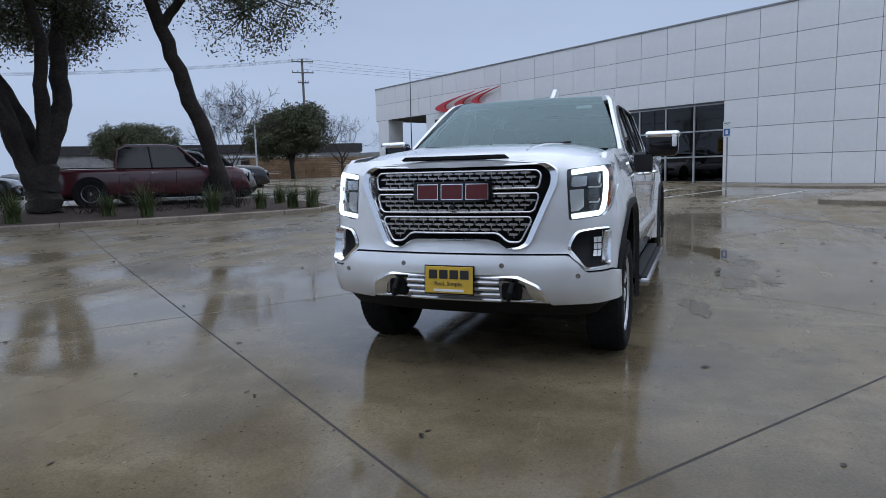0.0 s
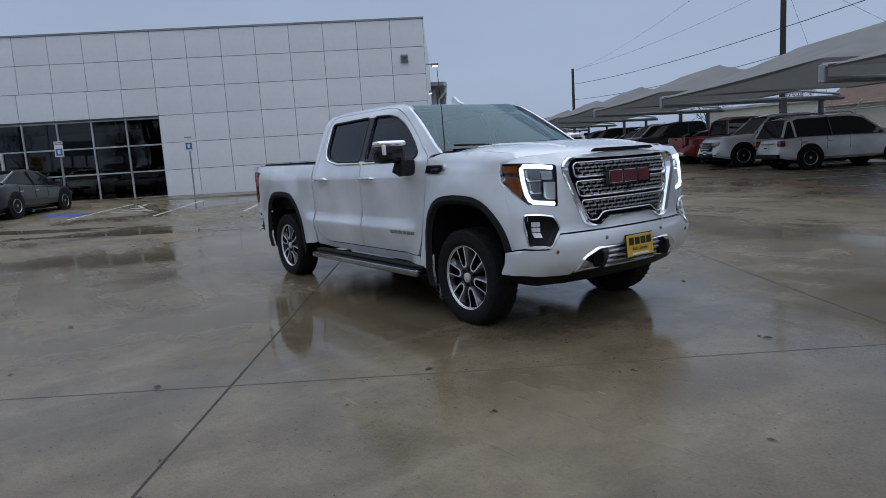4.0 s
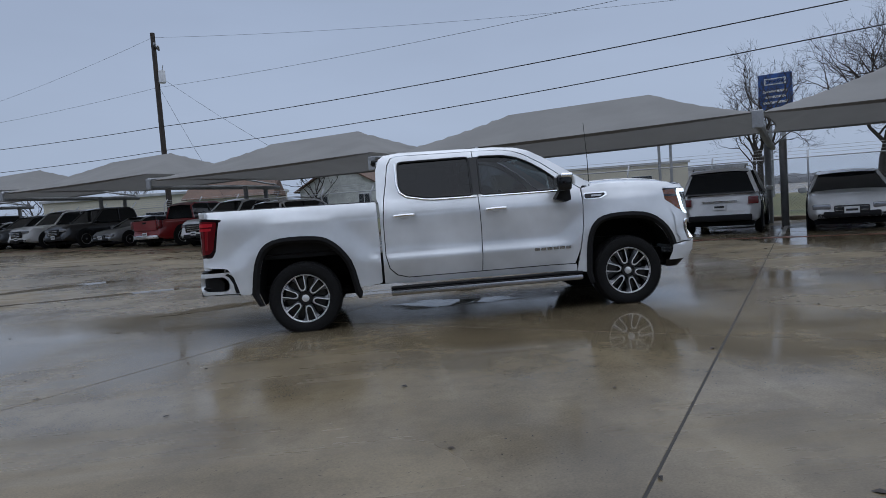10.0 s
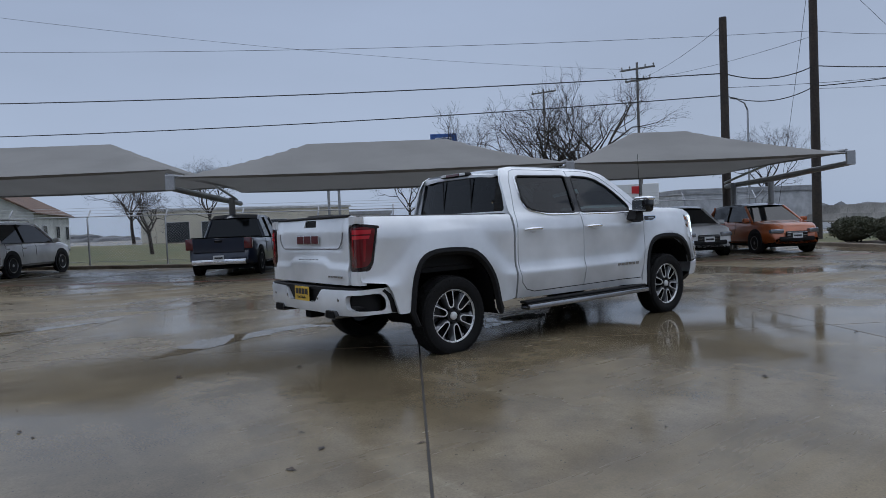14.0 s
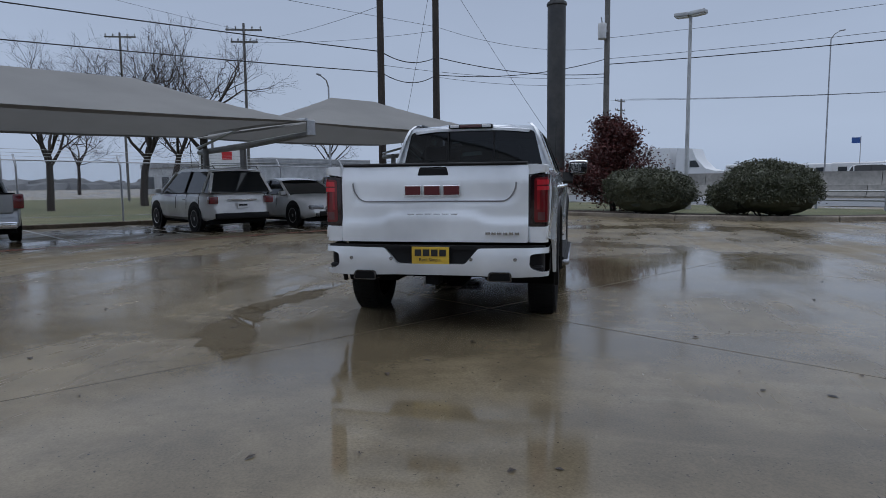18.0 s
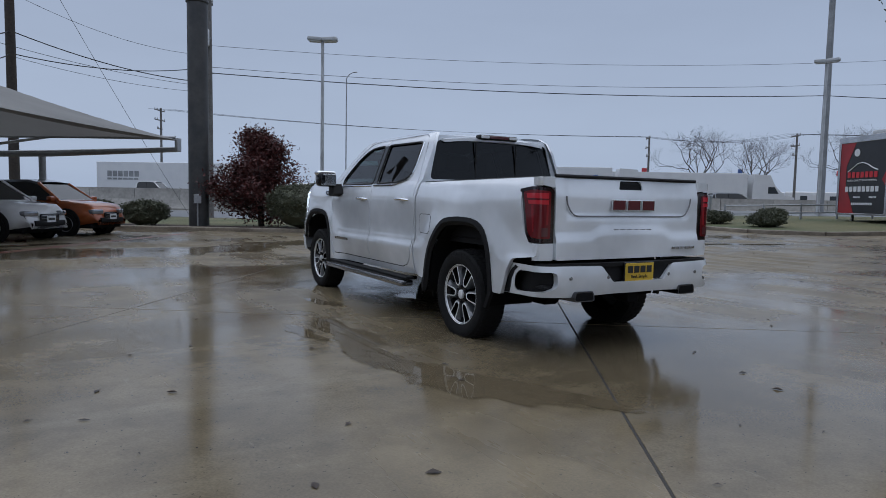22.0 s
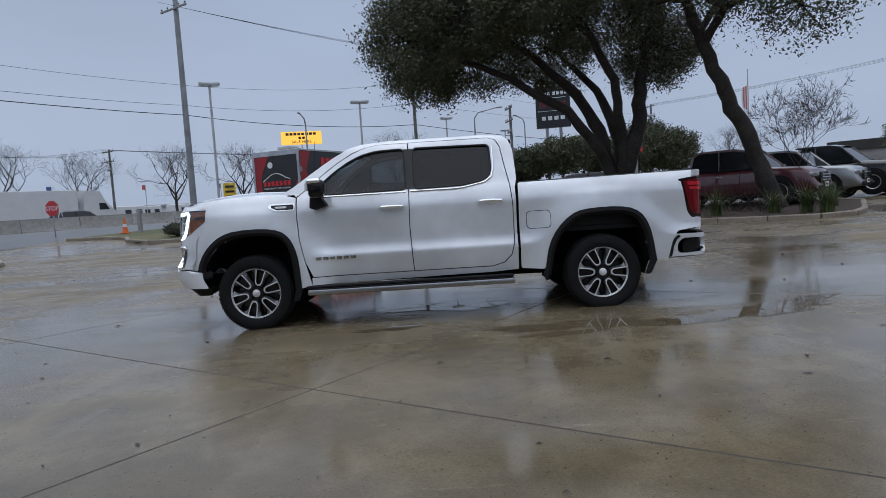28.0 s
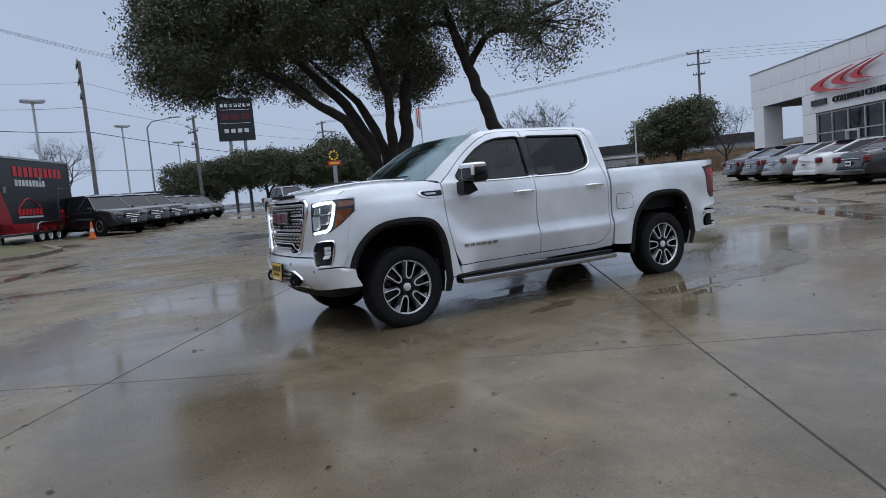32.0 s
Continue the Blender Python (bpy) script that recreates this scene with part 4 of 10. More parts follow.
for s in (-1, 1):
    f = flank(s)
    o = (0, s, 0)
    # bed side
    bm = bmesh.new()
    skin(bm, rounded([(-2.905, 1.435), (-1.008, 1.415), (-1.0, 1.0), (-1.0, 0.50), (-1.25, 0.48)] + ARCH_R[::-1][1:] + [(-2.56, 0.50), (-2.62, 0.70), (-2.68, 0.80), (-2.935, 0.83), (-2.935, 0.925), (-2.84, 0.93), (-2.795, 1.0), (-2.735, 1.345), (-2.925, 1.365)], 0.02, 2), f, o, 0.06, flange=0.03, levels=ROWS)
    side = part("bed_side", bm, WHITE_PAINT, truck)
    if s > 0:
        for c in (0,):
            bm = bmesh.new()
            fd = rounded([(-1.33, 0.92), (-1.08, 0.92), (-1.08, 1.10), (-1.33, 1.10)], 0.05, 5)
            skin(bm, fd, pushed(f, s, 0.003), o, 0.05, flange=0.006)
            part("fuel_door", bm, WHITE_PAINT, side)
            bm = bmesh.new()
            skin(bm, rounded([(-1.336, 0.914), (-1.074, 0.914), (-1.074, 1.106), (-1.336, 1.106)], 0.052, 5), pushed(f, s, 0.001), o, 0.05)
            part("fuel_door_gap", bm, GREEN_SEAL, side)
    # bed rail cap
    bm = bmesh.new()
    tube(bm, [(-2.90, s * 0.868, 1.414), (-1.02, s * 0.868, 1.398)], 0.03, 8)
    part("rail_cap", bm, CAR_BLACK_TRIM, side)
    # cab shell beside and behind the doors: rear quarter, sill, roof rail and windscreen pillar
    bm = bmesh.new()
    skin(bm, [(-0.972, 0.49), (-0.70, 0.475), (1.245, 0.455), (1.245, 0.535), (-0.70, 0.535), (-0.83, 0.572), (-0.91, 0.655), (-0.945, 0.80), (-0.945, 1.2), (-0.925, 1.42), (-0.89, 1.60), (-0.855, 1.82), (-0.81, 1.905), (-0.72, 1.933), (0.48, 1.928), (0.625, 1.903), (0.765, 1.848), (0.945, 1.738), (1.105, 1.618), (1.245, 1.498), (1.37, 1.405), (1.39, 1.43), (1.52, 1.445), (1.40, 1.515), (1.20, 1.655), (0.98, 1.80), (0.80, 1.90), (0.66, 1.94), (0.40, 1.965), (-0.70, 1.97), (-0.88, 1.945), (-0.945, 1.895), (-0.985, 1.78), (-1.0, 1.46), (-0.975, 1.38)], f, o, 0.05, flange=0.03)
    part("cab_side", bm, WHITE_PAINT, truck)
    # doors, each with its glass, frame trim and handle
    for name, outline, pane, hx in (("rear_door", REAR_DOOR, REAR_GLASS, -0.705), ("front_door", FRONT_DOOR, FRONT_GLASS, 0.345)):
        bm = bmesh.new()
        hole = rounded(pane, 0.05, 4)
        skin(bm, outline, f, o, 0.06, holes=[hole], flange=0.03, levels=ROWS)
        door = part(name, bm, WHITE_PAINT, truck)
        bm = bmesh.new()
        skin(bm, hole, pushed(f, s, -0.012), o, 0.08)
        g = part("window_pane", bm, CAR_GLASS if name == "rear_door" else FRONT_SIDE_GLASS, door, "dark tinted side glass")
        g.visible_shadow = False
        bm = bmesh.new()
        rim = densify(hole, 0.05)
        tube(bm, [f(a, b) + Vector((0, s * 0.002, 0)) for a, b in rim] + [f(*rim[0]) + Vector((0, s * 0.002, 0))], 0.011, 6)
        part("window_seal", bm, GREEN_SEAL, door)
        bm = bmesh.new()
        xs = sorted(p[0] for p in pane)
        line = [(xs[0] + (xs[-1] - xs[0]) * k / 14, 1.392 + (0.012 if name == "rear_door" and k < 2 else 0)) for k in range(15)]
        if name == "rear_door":
            line = [(-0.765, 1.84), (-0.765, 1.60), (-0.735, 1.50), (-0.66, 1.445), (-0.45, 1.403)] + [(-0.35 + 0.49 * k / 6, 1.393) for k in range(7)]
        tube(bm, [f(a, b) + Vector((0, s * 0.003, 0)) for a, b in line], 0.011, 6)
        part("chrome_strip", bm, CHROME, door, "bright chrome window strip")
        # handle with a cupped recess behind it
        base = f(hx, 1.24)
        h = bmesh.new()
        tube(h, [base + Vector((dx, s * dy, dz)) for dx, dy, dz in ((-0.125, 0.005, -0.004), (-0.11, 0.035, 0.0), (-0.06, 0.045, 0.004), (0.06, 0.045, 0.006), (0.11, 0.035, 0.004), (0.125, 0.005, 0.0))], [0.012, 0.017, 0.018, 0.018, 0.017, 0.012], 8)
        part("door_handle", h, CHROME, door, "chrome pull handle")
        h = bmesh.new()
        bmesh.ops.create_uvsphere(h, u_segments=16, v_segments=8, radius=1, matrix=Matrix.Translation(base) @ Matrix.Diagonal((0.06, 0.006, 0.042, 1)))
        part("handle_recess", h, WHITE_PAINT, door)
    # plain bars for the model name on the door
    fd = bpy.data.objects["front_door" if s < 0 else "front_door.001"]
    for k in range(6):
        bm = bmesh.new()
        x = 0.765 + 0.073 * k
        skin(bm, [(x, 0.722), (x + 0.058, 0.722), (x + 0.058, 0.752), (x, 0.752)], pushed(f, s, 0.006), o, 0.05, flange=0.005)
        part("name_bar", bm, SATIN, fd)
    # front fender
    bm = bmesh.new()
    skin(bm, [(1.25, 0.455), (1.36, 0.43)] + ARCH_F[1:] + [(2.60, 0.70), (2.56, 1.03), (2.46, 1.11), (2.355, 1.20), (2.34, 1.33), (2.50, 1.36), (2.42, 1.405), (2.1, 1.435), (1.55, 1.44), (1.375, 1.40), (1.375, 1.20), (1.36, 0.95), (1.31, 0.70)], f, o, 0.06, flange=0.03, levels=ROWS)
    fender = part("front_fender", bm, WHITE_PAINT, truck)
    # vent badge
    bm = bmesh.new()
    skin(bm, rounded([(1.385, 1.268), (1.58, 1.268), (1.665, 1.305), (1.66, 1.345), (1.385, 1.345)], 0.02, 3), pushed(f, s, 0.012), o, 0.04, flange=0.015)
    vent = part("fender_vent", bm, CHROME, fender, "chrome-edged black fender vent")
    bm = bmesh.new()
    skin(bm, rounded([(1.395, 1.28), (1.57, 1.28), (1.635, 1.308), (1.635, 1.333), (1.395, 1.333)], 0.015, 3), pushed(f, s, 0.016), o, 0.04)
    part("vent_mesh", bm, GLOSS_BLACK, vent)
    bm = bmesh.new()
    skin(bm, [(1.47, 1.297), (1.58, 1.297), (1.60, 1.318), (1.47, 1.318)], pushed(f, s, 0.021), o, 0.04, flange=0.004)
    part("vent_bar", bm, SATIN, vent)
    # black arch flares and the dark wells behind them
    for arch, xw in ((ARCH_R, -1.87), (ARCH_F, 1.90)):
        outer = [(a, b) for a, b in arch]
        inner = []
        for i, (a, b) in enumerate(outer):
            d = Vector((xw - a, 0.55 - b))
            d.normalize()
            inner.append((a + d.x * 0.075, b + d.y * 0.075 * (0.5 if b < 0.6 else 1)))
        bm = bmesh.new()
        if arch is ARCH_R:
            outer = [(-2.37, 0.36)] + outer + [(-1.225, 0.42), (-1.245, 0.36)]
            inner = [(-2.31, 0.36)] + inner + [(-1.315, 0.42), (-1.275, 0.355)]
        else:
            outer = [(1.40, 0.30)] + outer
            inner = [(1.46, 0.30)] + inner
        v0 = [bm.verts.new(Vector((a, s * (half_width(a, b) + 0.012), b))) for a, b in outer]
        v1 = [bm.verts.new(Vector((a, s * (half_width(a, b) + 0.018), b))) for a, b in [((p[0] * 0.45 + q[0] * 0.55), (p[1] * 0.45 + q[1] * 0.55)) for p, q in zip(outer, inner)]]
        v2 = [bm.verts.new(Vector((a, s * (half_width(a, b) - 0.01), b))) for a, b in inner]
        vb = [bm.verts.new(Vector((a, s * (half_width(a, b) - 0.02), b))) for a, b in outer]
        for A_, B_ in ((vb, v0), (v0, v1), (v1, v2)):
            for i in range(len(A_) - 1):
                bm.faces.new((A_[i], A_[i + 1], B_[i + 1], B_[i]))
        bmesh.ops.recalc_face_normals(bm, faces=bm.faces)
        part("arch_flare", bm, CAR_BLACK_TRIM, truck, "black plastic wheel-arch moulding")
        bm = bmesh.new()
        a_ = [bm.verts.new(Vector((p[0], s * (half_width(*p) - 0.03), p[1]))) for p in inner]
        b_ = [bm.verts.new(Vector((p[0], s * 0.5, p[1]))) for p in inner]
        for i in range(len(a_) - 1):
            bm.faces.new((a_[i], a_[i + 1], b_[i + 1], b_[i]))
        bm.faces.new(b_)
        part("wheel_well", bm, UNDER, truck)
    # gloss black pillar between the side windows
    bm = bmesh.new()
    skin(bm, [(0.085, 1.42), (0.208, 1.42), (0.212, 1.855), (0.085, 1.855)], pushed(f, s, 0.007), o, 0.06, flange=0.004)
    part("pillar_cover", bm, GLOSS_BLACK, truck, "gloss black pillar between the side windows")
    # running board, and above it a black strip that paints in the sill's shadow
    bm = bmesh.new()
    box(bm, (0.2, s * 0.985, 0.435), (2.22, 0.10, 0.03), 0.008)
    part("sill_shadow_trim", bm, CAR_BLACK_TRIM, truck)
    bm = bmesh.new()
    box(bm, (0.19, s * 1.02, 0.385), (2.2, 0.15, 0.058), 0.016, seg=2)
    rb = part("running_board", bm, SATIN, truck, "satin aluminium running board")
    bm = bmesh.new()
    box(bm, (0.19, s * 1.02, 0.4165), (2.1, 0.11, 0.01), 0.002)
    part("tread_strip", bm, CAR_BLACK_TRIM, rb)
    for x in (-0.6, 0.95):
        bm = bmesh.new()
        box(bm, (x, s * 0.88, 0.40), (0.06, 0.26, 0.035), 0.006)
        part("board_bracket", bm, UNDER, rb)
    # mirror
    bm = bmesh.new()
    box(bm, (1.10, s * 1.17, 1.475), (0.17, 0.25, 0.185), 0.045, seg=3)
    for v in bm.verts:
        v.co.x += (v.co.y * s - 1.17) * -0.15
    mir = part("mirror_shell", bm, GLOSS_BLACK, truck, "black door mirror with a chrome cap")
    bm = bmesh.new()
    box(bm, (1.125, s * 1.175, 1.553), (0.145, 0.262, 0.056), 0.026, seg=3)
    for v in bm.verts:
        v.co.x += (v.co.y * s - 1.17) * -0.15
    part("mirror_cap", bm, CHROME, mir, "chrome mirror cap")
    bm = bmesh.new()
    box(bm, (1.012, s * 1.17, 1.47), (0.008, 0.2, 0.14), 0.003)
    part("mirror_glass", bm, CHROME, mir)
    bm = bmesh.new()
    box(bm, (1.185, s * 1.265, 1.50), (0.03, 0.035, 0.09), 0.01, seg=2)
    part("turn_signal", bm, PLATE_WHITE, mir)
    bm = bmesh.new()
    prism(bm, [(1.02, 1.30), (1.14, 1.26), (1.20, 1.28), (1.19, 1.40), (1.10, 1.42)], 0, 0.14, Matrix.Translation((0, s * 0.96, 0)) @ pose(0, 0, 0, 90, 0, 0) @ Matrix.Diagonal((1, 1, -s, 1)))
    part("mirror_arm", bm, CAR_BLACK_TRIM, mir)

# roof, windscreen, rear glass
ROOF = [(-1.0, 1.895), (-0.92, 1.935), (-0.70, 1.97), (-0.30, 1.985), (0.20, 1.975), (0.50, 1.955), (0.70, 1.925), (0.82, 1.89)]


def roof_at(x, y):
    return Vector((x, y, lerp_list(ROOF, x) - 0.045 * (abs(y) / 0.66) ** 2.4))


bm = bmesh.new()
skin(bm, rounded([(-0.97, -0.66), (0.70, -0.645), (0.775, -0.4), (0.79, 0), (0.775, 0.4), (0.70, 0.645), (-0.97, 0.66), (-0.99, 0)], 0.06, 3), roof_at, (0, 0, 1), 0.08, flange=0.03)
roof = part("roof", bm, WHITE_PAINT, truck)
bm = bmesh.new()
prism(bm, [(-0.10, 0), (0.10, 0), (0.02, 0.035), (-0.06, 0.095), (-0.085, 0.095)], -0.018, 0.018, Matrix.Translation((0.42, 0.16, 1.955)) @ pose(0, 0, 0, 90, 0, 0))
part("roof_antenna", bm, WHITE_PAINT, roof, "small white fin antenna")
bm = bmesh.new()
tube(bm, [(1.50, -0.84, 1.42), (1.495, -0.843, 1.75), (1.47, -0.85, 2.16)], [0.006, 0.004, 0.003], 6)
part("whip_antenna", bm, GREEN_SEAL, truck, "thin black whip antenna")


def screen_at(k, y):
    """k: 0 at the cowl, 1 at the roof."""
    w = 0.86 + (0.635 - 0.86) * k
    x = 1.47 + (0.735 - 1.47) * k + 0.13 * (1 - (y / w) ** 2) * (1 - 0.35 * k)
    z = 1.455 + (1.925 - 1.455) * (k ** 0.93)
    return Vector((x, y, z))


bm = bmesh.new()
rows = [[bm.verts.new(screen_at(i / 8, (0.875 + (0.645 - 0.875) * i / 8) * (j / 8 - 1))) for j in range(17)] for i in range(9)]
for i in range(8):
    for j in range(16):
        bm.faces.new((rows[i][j], rows[i][j + 1], rows[i + 1][j + 1], rows[i + 1][j]))
ws = part("windscreen", bm, SCREEN_GLASS, truck, "raked windscreen with a shade band")
ws.visible_shadow = False
bm = bmesh.new()
rows = [[bm.verts.new(screen_at(i, (0.875 + (0.645 - 0.875) * i) * 0.99 * (j / 8 - 1)) + Vector((-0.006, 0, -0.004))) for j in range(17)] for i in (0.86, 0.93, 1.0)]
for i in range(2):
    for j in range(16):
        bm.faces.new((rows[i][j], rows[i][j + 1], rows[i + 1][j + 1], rows[i + 1][j]))
part("shade_band", bm, mat("shade_band", (0.02, 0.03, 0.035), 0.3), ws)
for y, k, sx, sz in ((0.52, 0.80, 0.13, 0.05), (0.0, 0.86, 0.16, 0.06)):
    bm = bmesh.new()
    p = screen_at(k, y)
    box(bm, (0, 0, 0), (0.008, sx, sz), 0.002, Matrix.Translation(p + Vector((-0.02, 0, -0.015))) @ pose(0, 0, 0, 0, -56, 0))
    part("sticker" if y else "mirror_housing", bm, PAPER if y else GREEN_SEAL, ws)
bm = bmesh.new()
skin(bm, [(1.30, 0.25), (1.42, 0.22), (1.40, 0.62), (1.28, 0.66)], lambda a, b: Vector((a, b, 1.415)), (0, 0, 1), 0.1, flange=0.004)
part("dash_paper", bm, mat("pale_teal_paper", (0.5, 0.72, 0.72), 0.6), truck, "pale paper lying on the dashboard")
for s in (-1, 1):
    bm = bmesh.new()
    tube(bm, [screen_at(0.0, s * 0.1 - 0.1) + Vector((0.02, 0, 0.015)), screen_at(0.05, s * 0.3 - 0.15) + Vector((0.02, 0, 0.015)), screen_at(0.07, s * 0.62 - 0.1) + Vector((0.025, 0, 0.012))], 0.009, 6)
    part("wiper", bm, CAR_BLACK_TRIM, truck)


def back_at(y, z):
    return Vector((-1.005 + (z - 1.42) * 0.10 + 0.04 * (abs(y) / 0.8) ** 2.5, y, z))


bm = bmesh.new()
hole = rounded([(-0.80, 1.455), (0.80, 1.455), (0.70, 1.865), (-0.70, 1.865)], 0.05, 4)
skin(bm, rounded([(-0.90, 1.40), (0.90, 1.40), (0.70, 1.915), (-0.70, 1.915)], 0.04, 3), back_at, (-1, 0, 0), 0.07, holes=[hole], flange=0.03)
back = part("cab_back", bm, WHITE_PAINT, truck)
bm = bmesh.new()
skin(bm, hole, lambda a, b: back_at(a, b) + Vector((0.012, 0, 0)), (-1, 0, 0), 0.1)
g = part("rear_glass", bm, CAR_GLASS, back, "dark tinted rear window")
g.visible_shadow = False
for y in (-0.26, 0.26):
    bm = bmesh.new()
    box(bm, tuple(back_at(y, 1.66)), (0.01, 0.014, 0.40))
    part("glass_divider", bm, GREEN_SEAL, back)
bm = bmesh.new()
box(bm, (-0.985, 0, 1.915), (0.09, 0.50, 0.05), 0.02, seg=2)
bl = part("brake_light_housing", bm, GREEN_SEAL, back)
bm = bmesh.new()
box(bm, (-1.034, 0, 1.915), (0.012, 0.24, 0.032), 0.004)
part("brake_light", bm, LAMP_SMOKE, bl, "dark red high brake light")
for y in (-0.18, 0.18):
    bm = bmesh.new()
    box(bm, (-1.034, y, 1.915), (0.012, 0.1, 0.03), 0.004)
    part("cargo_lamp", bm, PLATE_WHITE, bl)

# hood, cowl, scoop slot
HOOD = [(1.42, 1.452), (1.60, 1.478), (1.85, 1.488), (2.15, 1.478), (2.40, 1.455), (2.55, 1.43), (2.65, 1.405), (2.72, 1.375), (2.76, 1.34)]


def hood_at(x, y):
    a = abs(y)
    z = lerp_list(HOOD, x) + 0.012 * (1 - min(1, (a / 0.5) ** 2))
    z -= 0.045 * max(0.0, (a - 0.45) / 0.35) ** 2
    z -= 0.12 * max(0.0, a - 0.72) ** 1.2
    xx = x - 0.10 * (a / 0.8) ** 2.2 * max(0.0, min(1.0, (x - 1.9) / 0.8)) - 0.10 * (a / 0.85) ** 2 * max(0.0, min(1.0, (1.9 - x) / 0.45))
    return Vector((xx, y, z))


bm = bmesh.new()
skin(bm, rounded([(1.53, -0.83), (2.50, -0.86), (2.70, -0.66), (2.74, -0.4), (2.75, 0), (2.74, 0.4), (2.70, 0.66), (2.50, 0.86), (1.53, 0.83), (1.53, 0)], 0.04, 3), hood_at, (0, 0, 1), 0.06, flange=0.03)
hood = part("hood", bm, WHITE_PAINT, truck)
bm = bmesh.new()
prism(bm, [(-0.36, -0.010), (0.36, -0.010), (0.335, 0.010), (-0.335, 0.010)], 0, 0.03, Matrix.Translation((2.716, 0, 1.388)) @ pose(0, 0, 0, 75, 0, 90))
part("scoop_slot", bm, UNDER, hood, "narrow black scoop slot")
for s in (-1, 1):
    bm = bmesh.new()
    tube(bm, [hood_at(1.6 + 0.12 * k, s * (0.52 - 0.012 * k)) + Vector((0, 0, -0.004)) for k in range(9)], 0.012, 6)
    part("hood_crease", bm, WHITE_PAINT, hood)
bm = bmesh.new()
skin(bm, [(1.36, -0.86), (1.56, -0.83), (1.60, 0), (1.56, 0.83), (1.36, 0.86)], lambda a, b: Vector((a - 0.06 * (b / 0.85) ** 2, b, 1.425)), (0, 0, 1), 0.1)
part("cowl", bm, CAR_BLACK_TRIM, truck)

# ---- front end, on a wrapped surface: a runs from the middle round the corner, z up
NOSE = [(0.34, 2.62), (0.42, 2.70), (0.50, 2.78), (0.58, 2.825), (0.70, 2.84), (0.78, 2.82), (0.80, 2.795), (0.90, 2.79), (1.10, 2.785), (1.25, 2.775), (1.34, 2.755), (1.40, 2.70)]


def nose(a, z):
    xf, s, b = lerp_list(NOSE, z), (1 if a >= 0 else -1), abs(a)
    if b <= 0.80:
        return Vector((xf - 0.10 * (b / 0.8) ** 2.2, a, z))
    t = min(1.0, (b - 0.80) / 0.45)
    th = t * math.pi / 2
    ymax = half_width(2.42, z) if z > 0.45 else 0.93
    return Vector((xf - 0.10 - 0.27 * (1 - math.cos(th)) - max(0.0, b - 1.25), s * (0.80 + (ymax - 0.80) * math.sin(th)), z))


def nosed(d):
    """The nose surface moved outwards by d."""
    def at(a, z):
        p, q = nose(a, z), nose(a + 0.01, z)
        t = (q - p).normalized()
        return p + Vector((t.y, -t.x, 0)) * d
    return at


def mirror_poly(poly):
    return [(-a, z) for a, z in poly][::-1]


GRILLE = [(-0.60, 1.355), (0.60, 1.355), (0.665, 1.30), (0.665, 1.23), (0.50, 0.845), (0.44, 0.815), (0.36, 0.815), (0.29, 0.872), (-0.29, 0.872), (-0.36, 0.815), (-0.44, 0.815), (-0.50, 0.845), (-0.665, 1.23), (-0.665, 1.30)]
HEAD = [(0.705, 1.305), (1.0, 1.325), (1.20, 1.33), (1.315, 1.325), (1.305, 1.205), (1.15, 1.09), (1.03, 1.025), (0.72, 0.995), (0.72, 1.04)]
FOG = [(0.76, 0.935), (0.93, 0.955), (1.07, 0.955), (1.07, 0.715), (0.84, 0.705), (0.715, 0.82), (0.72, 0.86)]
bm = bmesh.new()
holes = [rounded(GRILLE, 0.03, 3), rounded(HEAD, 0.02, 2), rounded(mirror_poly(HEAD), 0.02, 2), rounded(FOG, 0.02, 2), rounded(mirror_poly(FOG), 0.02, 2)]
skin(bm, [(-1.33, 1.36), (-1.0, 1.372), (-0.6, 1.392), (0, 1.40), (0.6, 1.392), (1.0, 1.372), (1.33, 1.36), (1.335, 1.2), (1.20, 1.0), (1.19, 0.70), (1.09, 0.705), (1.085, 0.70), (0.84, 0.695), (0.72, 0.795), (-0.72, 0.795), (-0.84, 0.695), (-1.085, 0.70), (-1.09, 0.705), (-1.19, 0.70), (-1.20, 1.0), (-1.335, 1.2)], nose, (1, 0, 0), 0.05, holes=holes)
part("front_fascia", bm, WHITE_PAINT, truck)
# grille: deep black mouth, broad chrome surround, three framed rows of small chrome links
grille = part("grille_mouth", skin(bmesh.new(), inset(GRILLE, -0.004), nosed(-0.07), (1, 0, 0), 0.08), UNDER, truck, "chrome grille with three framed rows of links")
bm = bmesh.new()
rim = rounded(GRILLE, 0.05, 4)
cx = [(a * 0.885, 1.085 + (z - 1.085) * 0.90) for a, z in rim]
v0 = [bm.verts.new(nosed(0.004)(a, z)) for a, z in rim]
v1 = [bm.verts.new(nosed(0.022)(a * 0.985, 1.085 + (z - 1.085) * 0.97)) for a, z in rim]
v2 = [bm.verts.new(nosed(0.012)(a * 0.925, 1.085 + (z - 1.085) * 0.94)) for a, z in rim]
v3 = [bm.verts.new(nosed(-0.05)(a, z)) for a, z in cx]
for A_, B_ in ((v0, v1), (v1, v2), (v2, v3)):
    for i in range(len(A_)):
        j = (i + 1) % len(A_)
        bm.faces.new((A_[i], A_[j], B_[j], B_[i]))
part("grille_surround", bm, CHROME, grille, "broad polished chrome surround", angle=20)
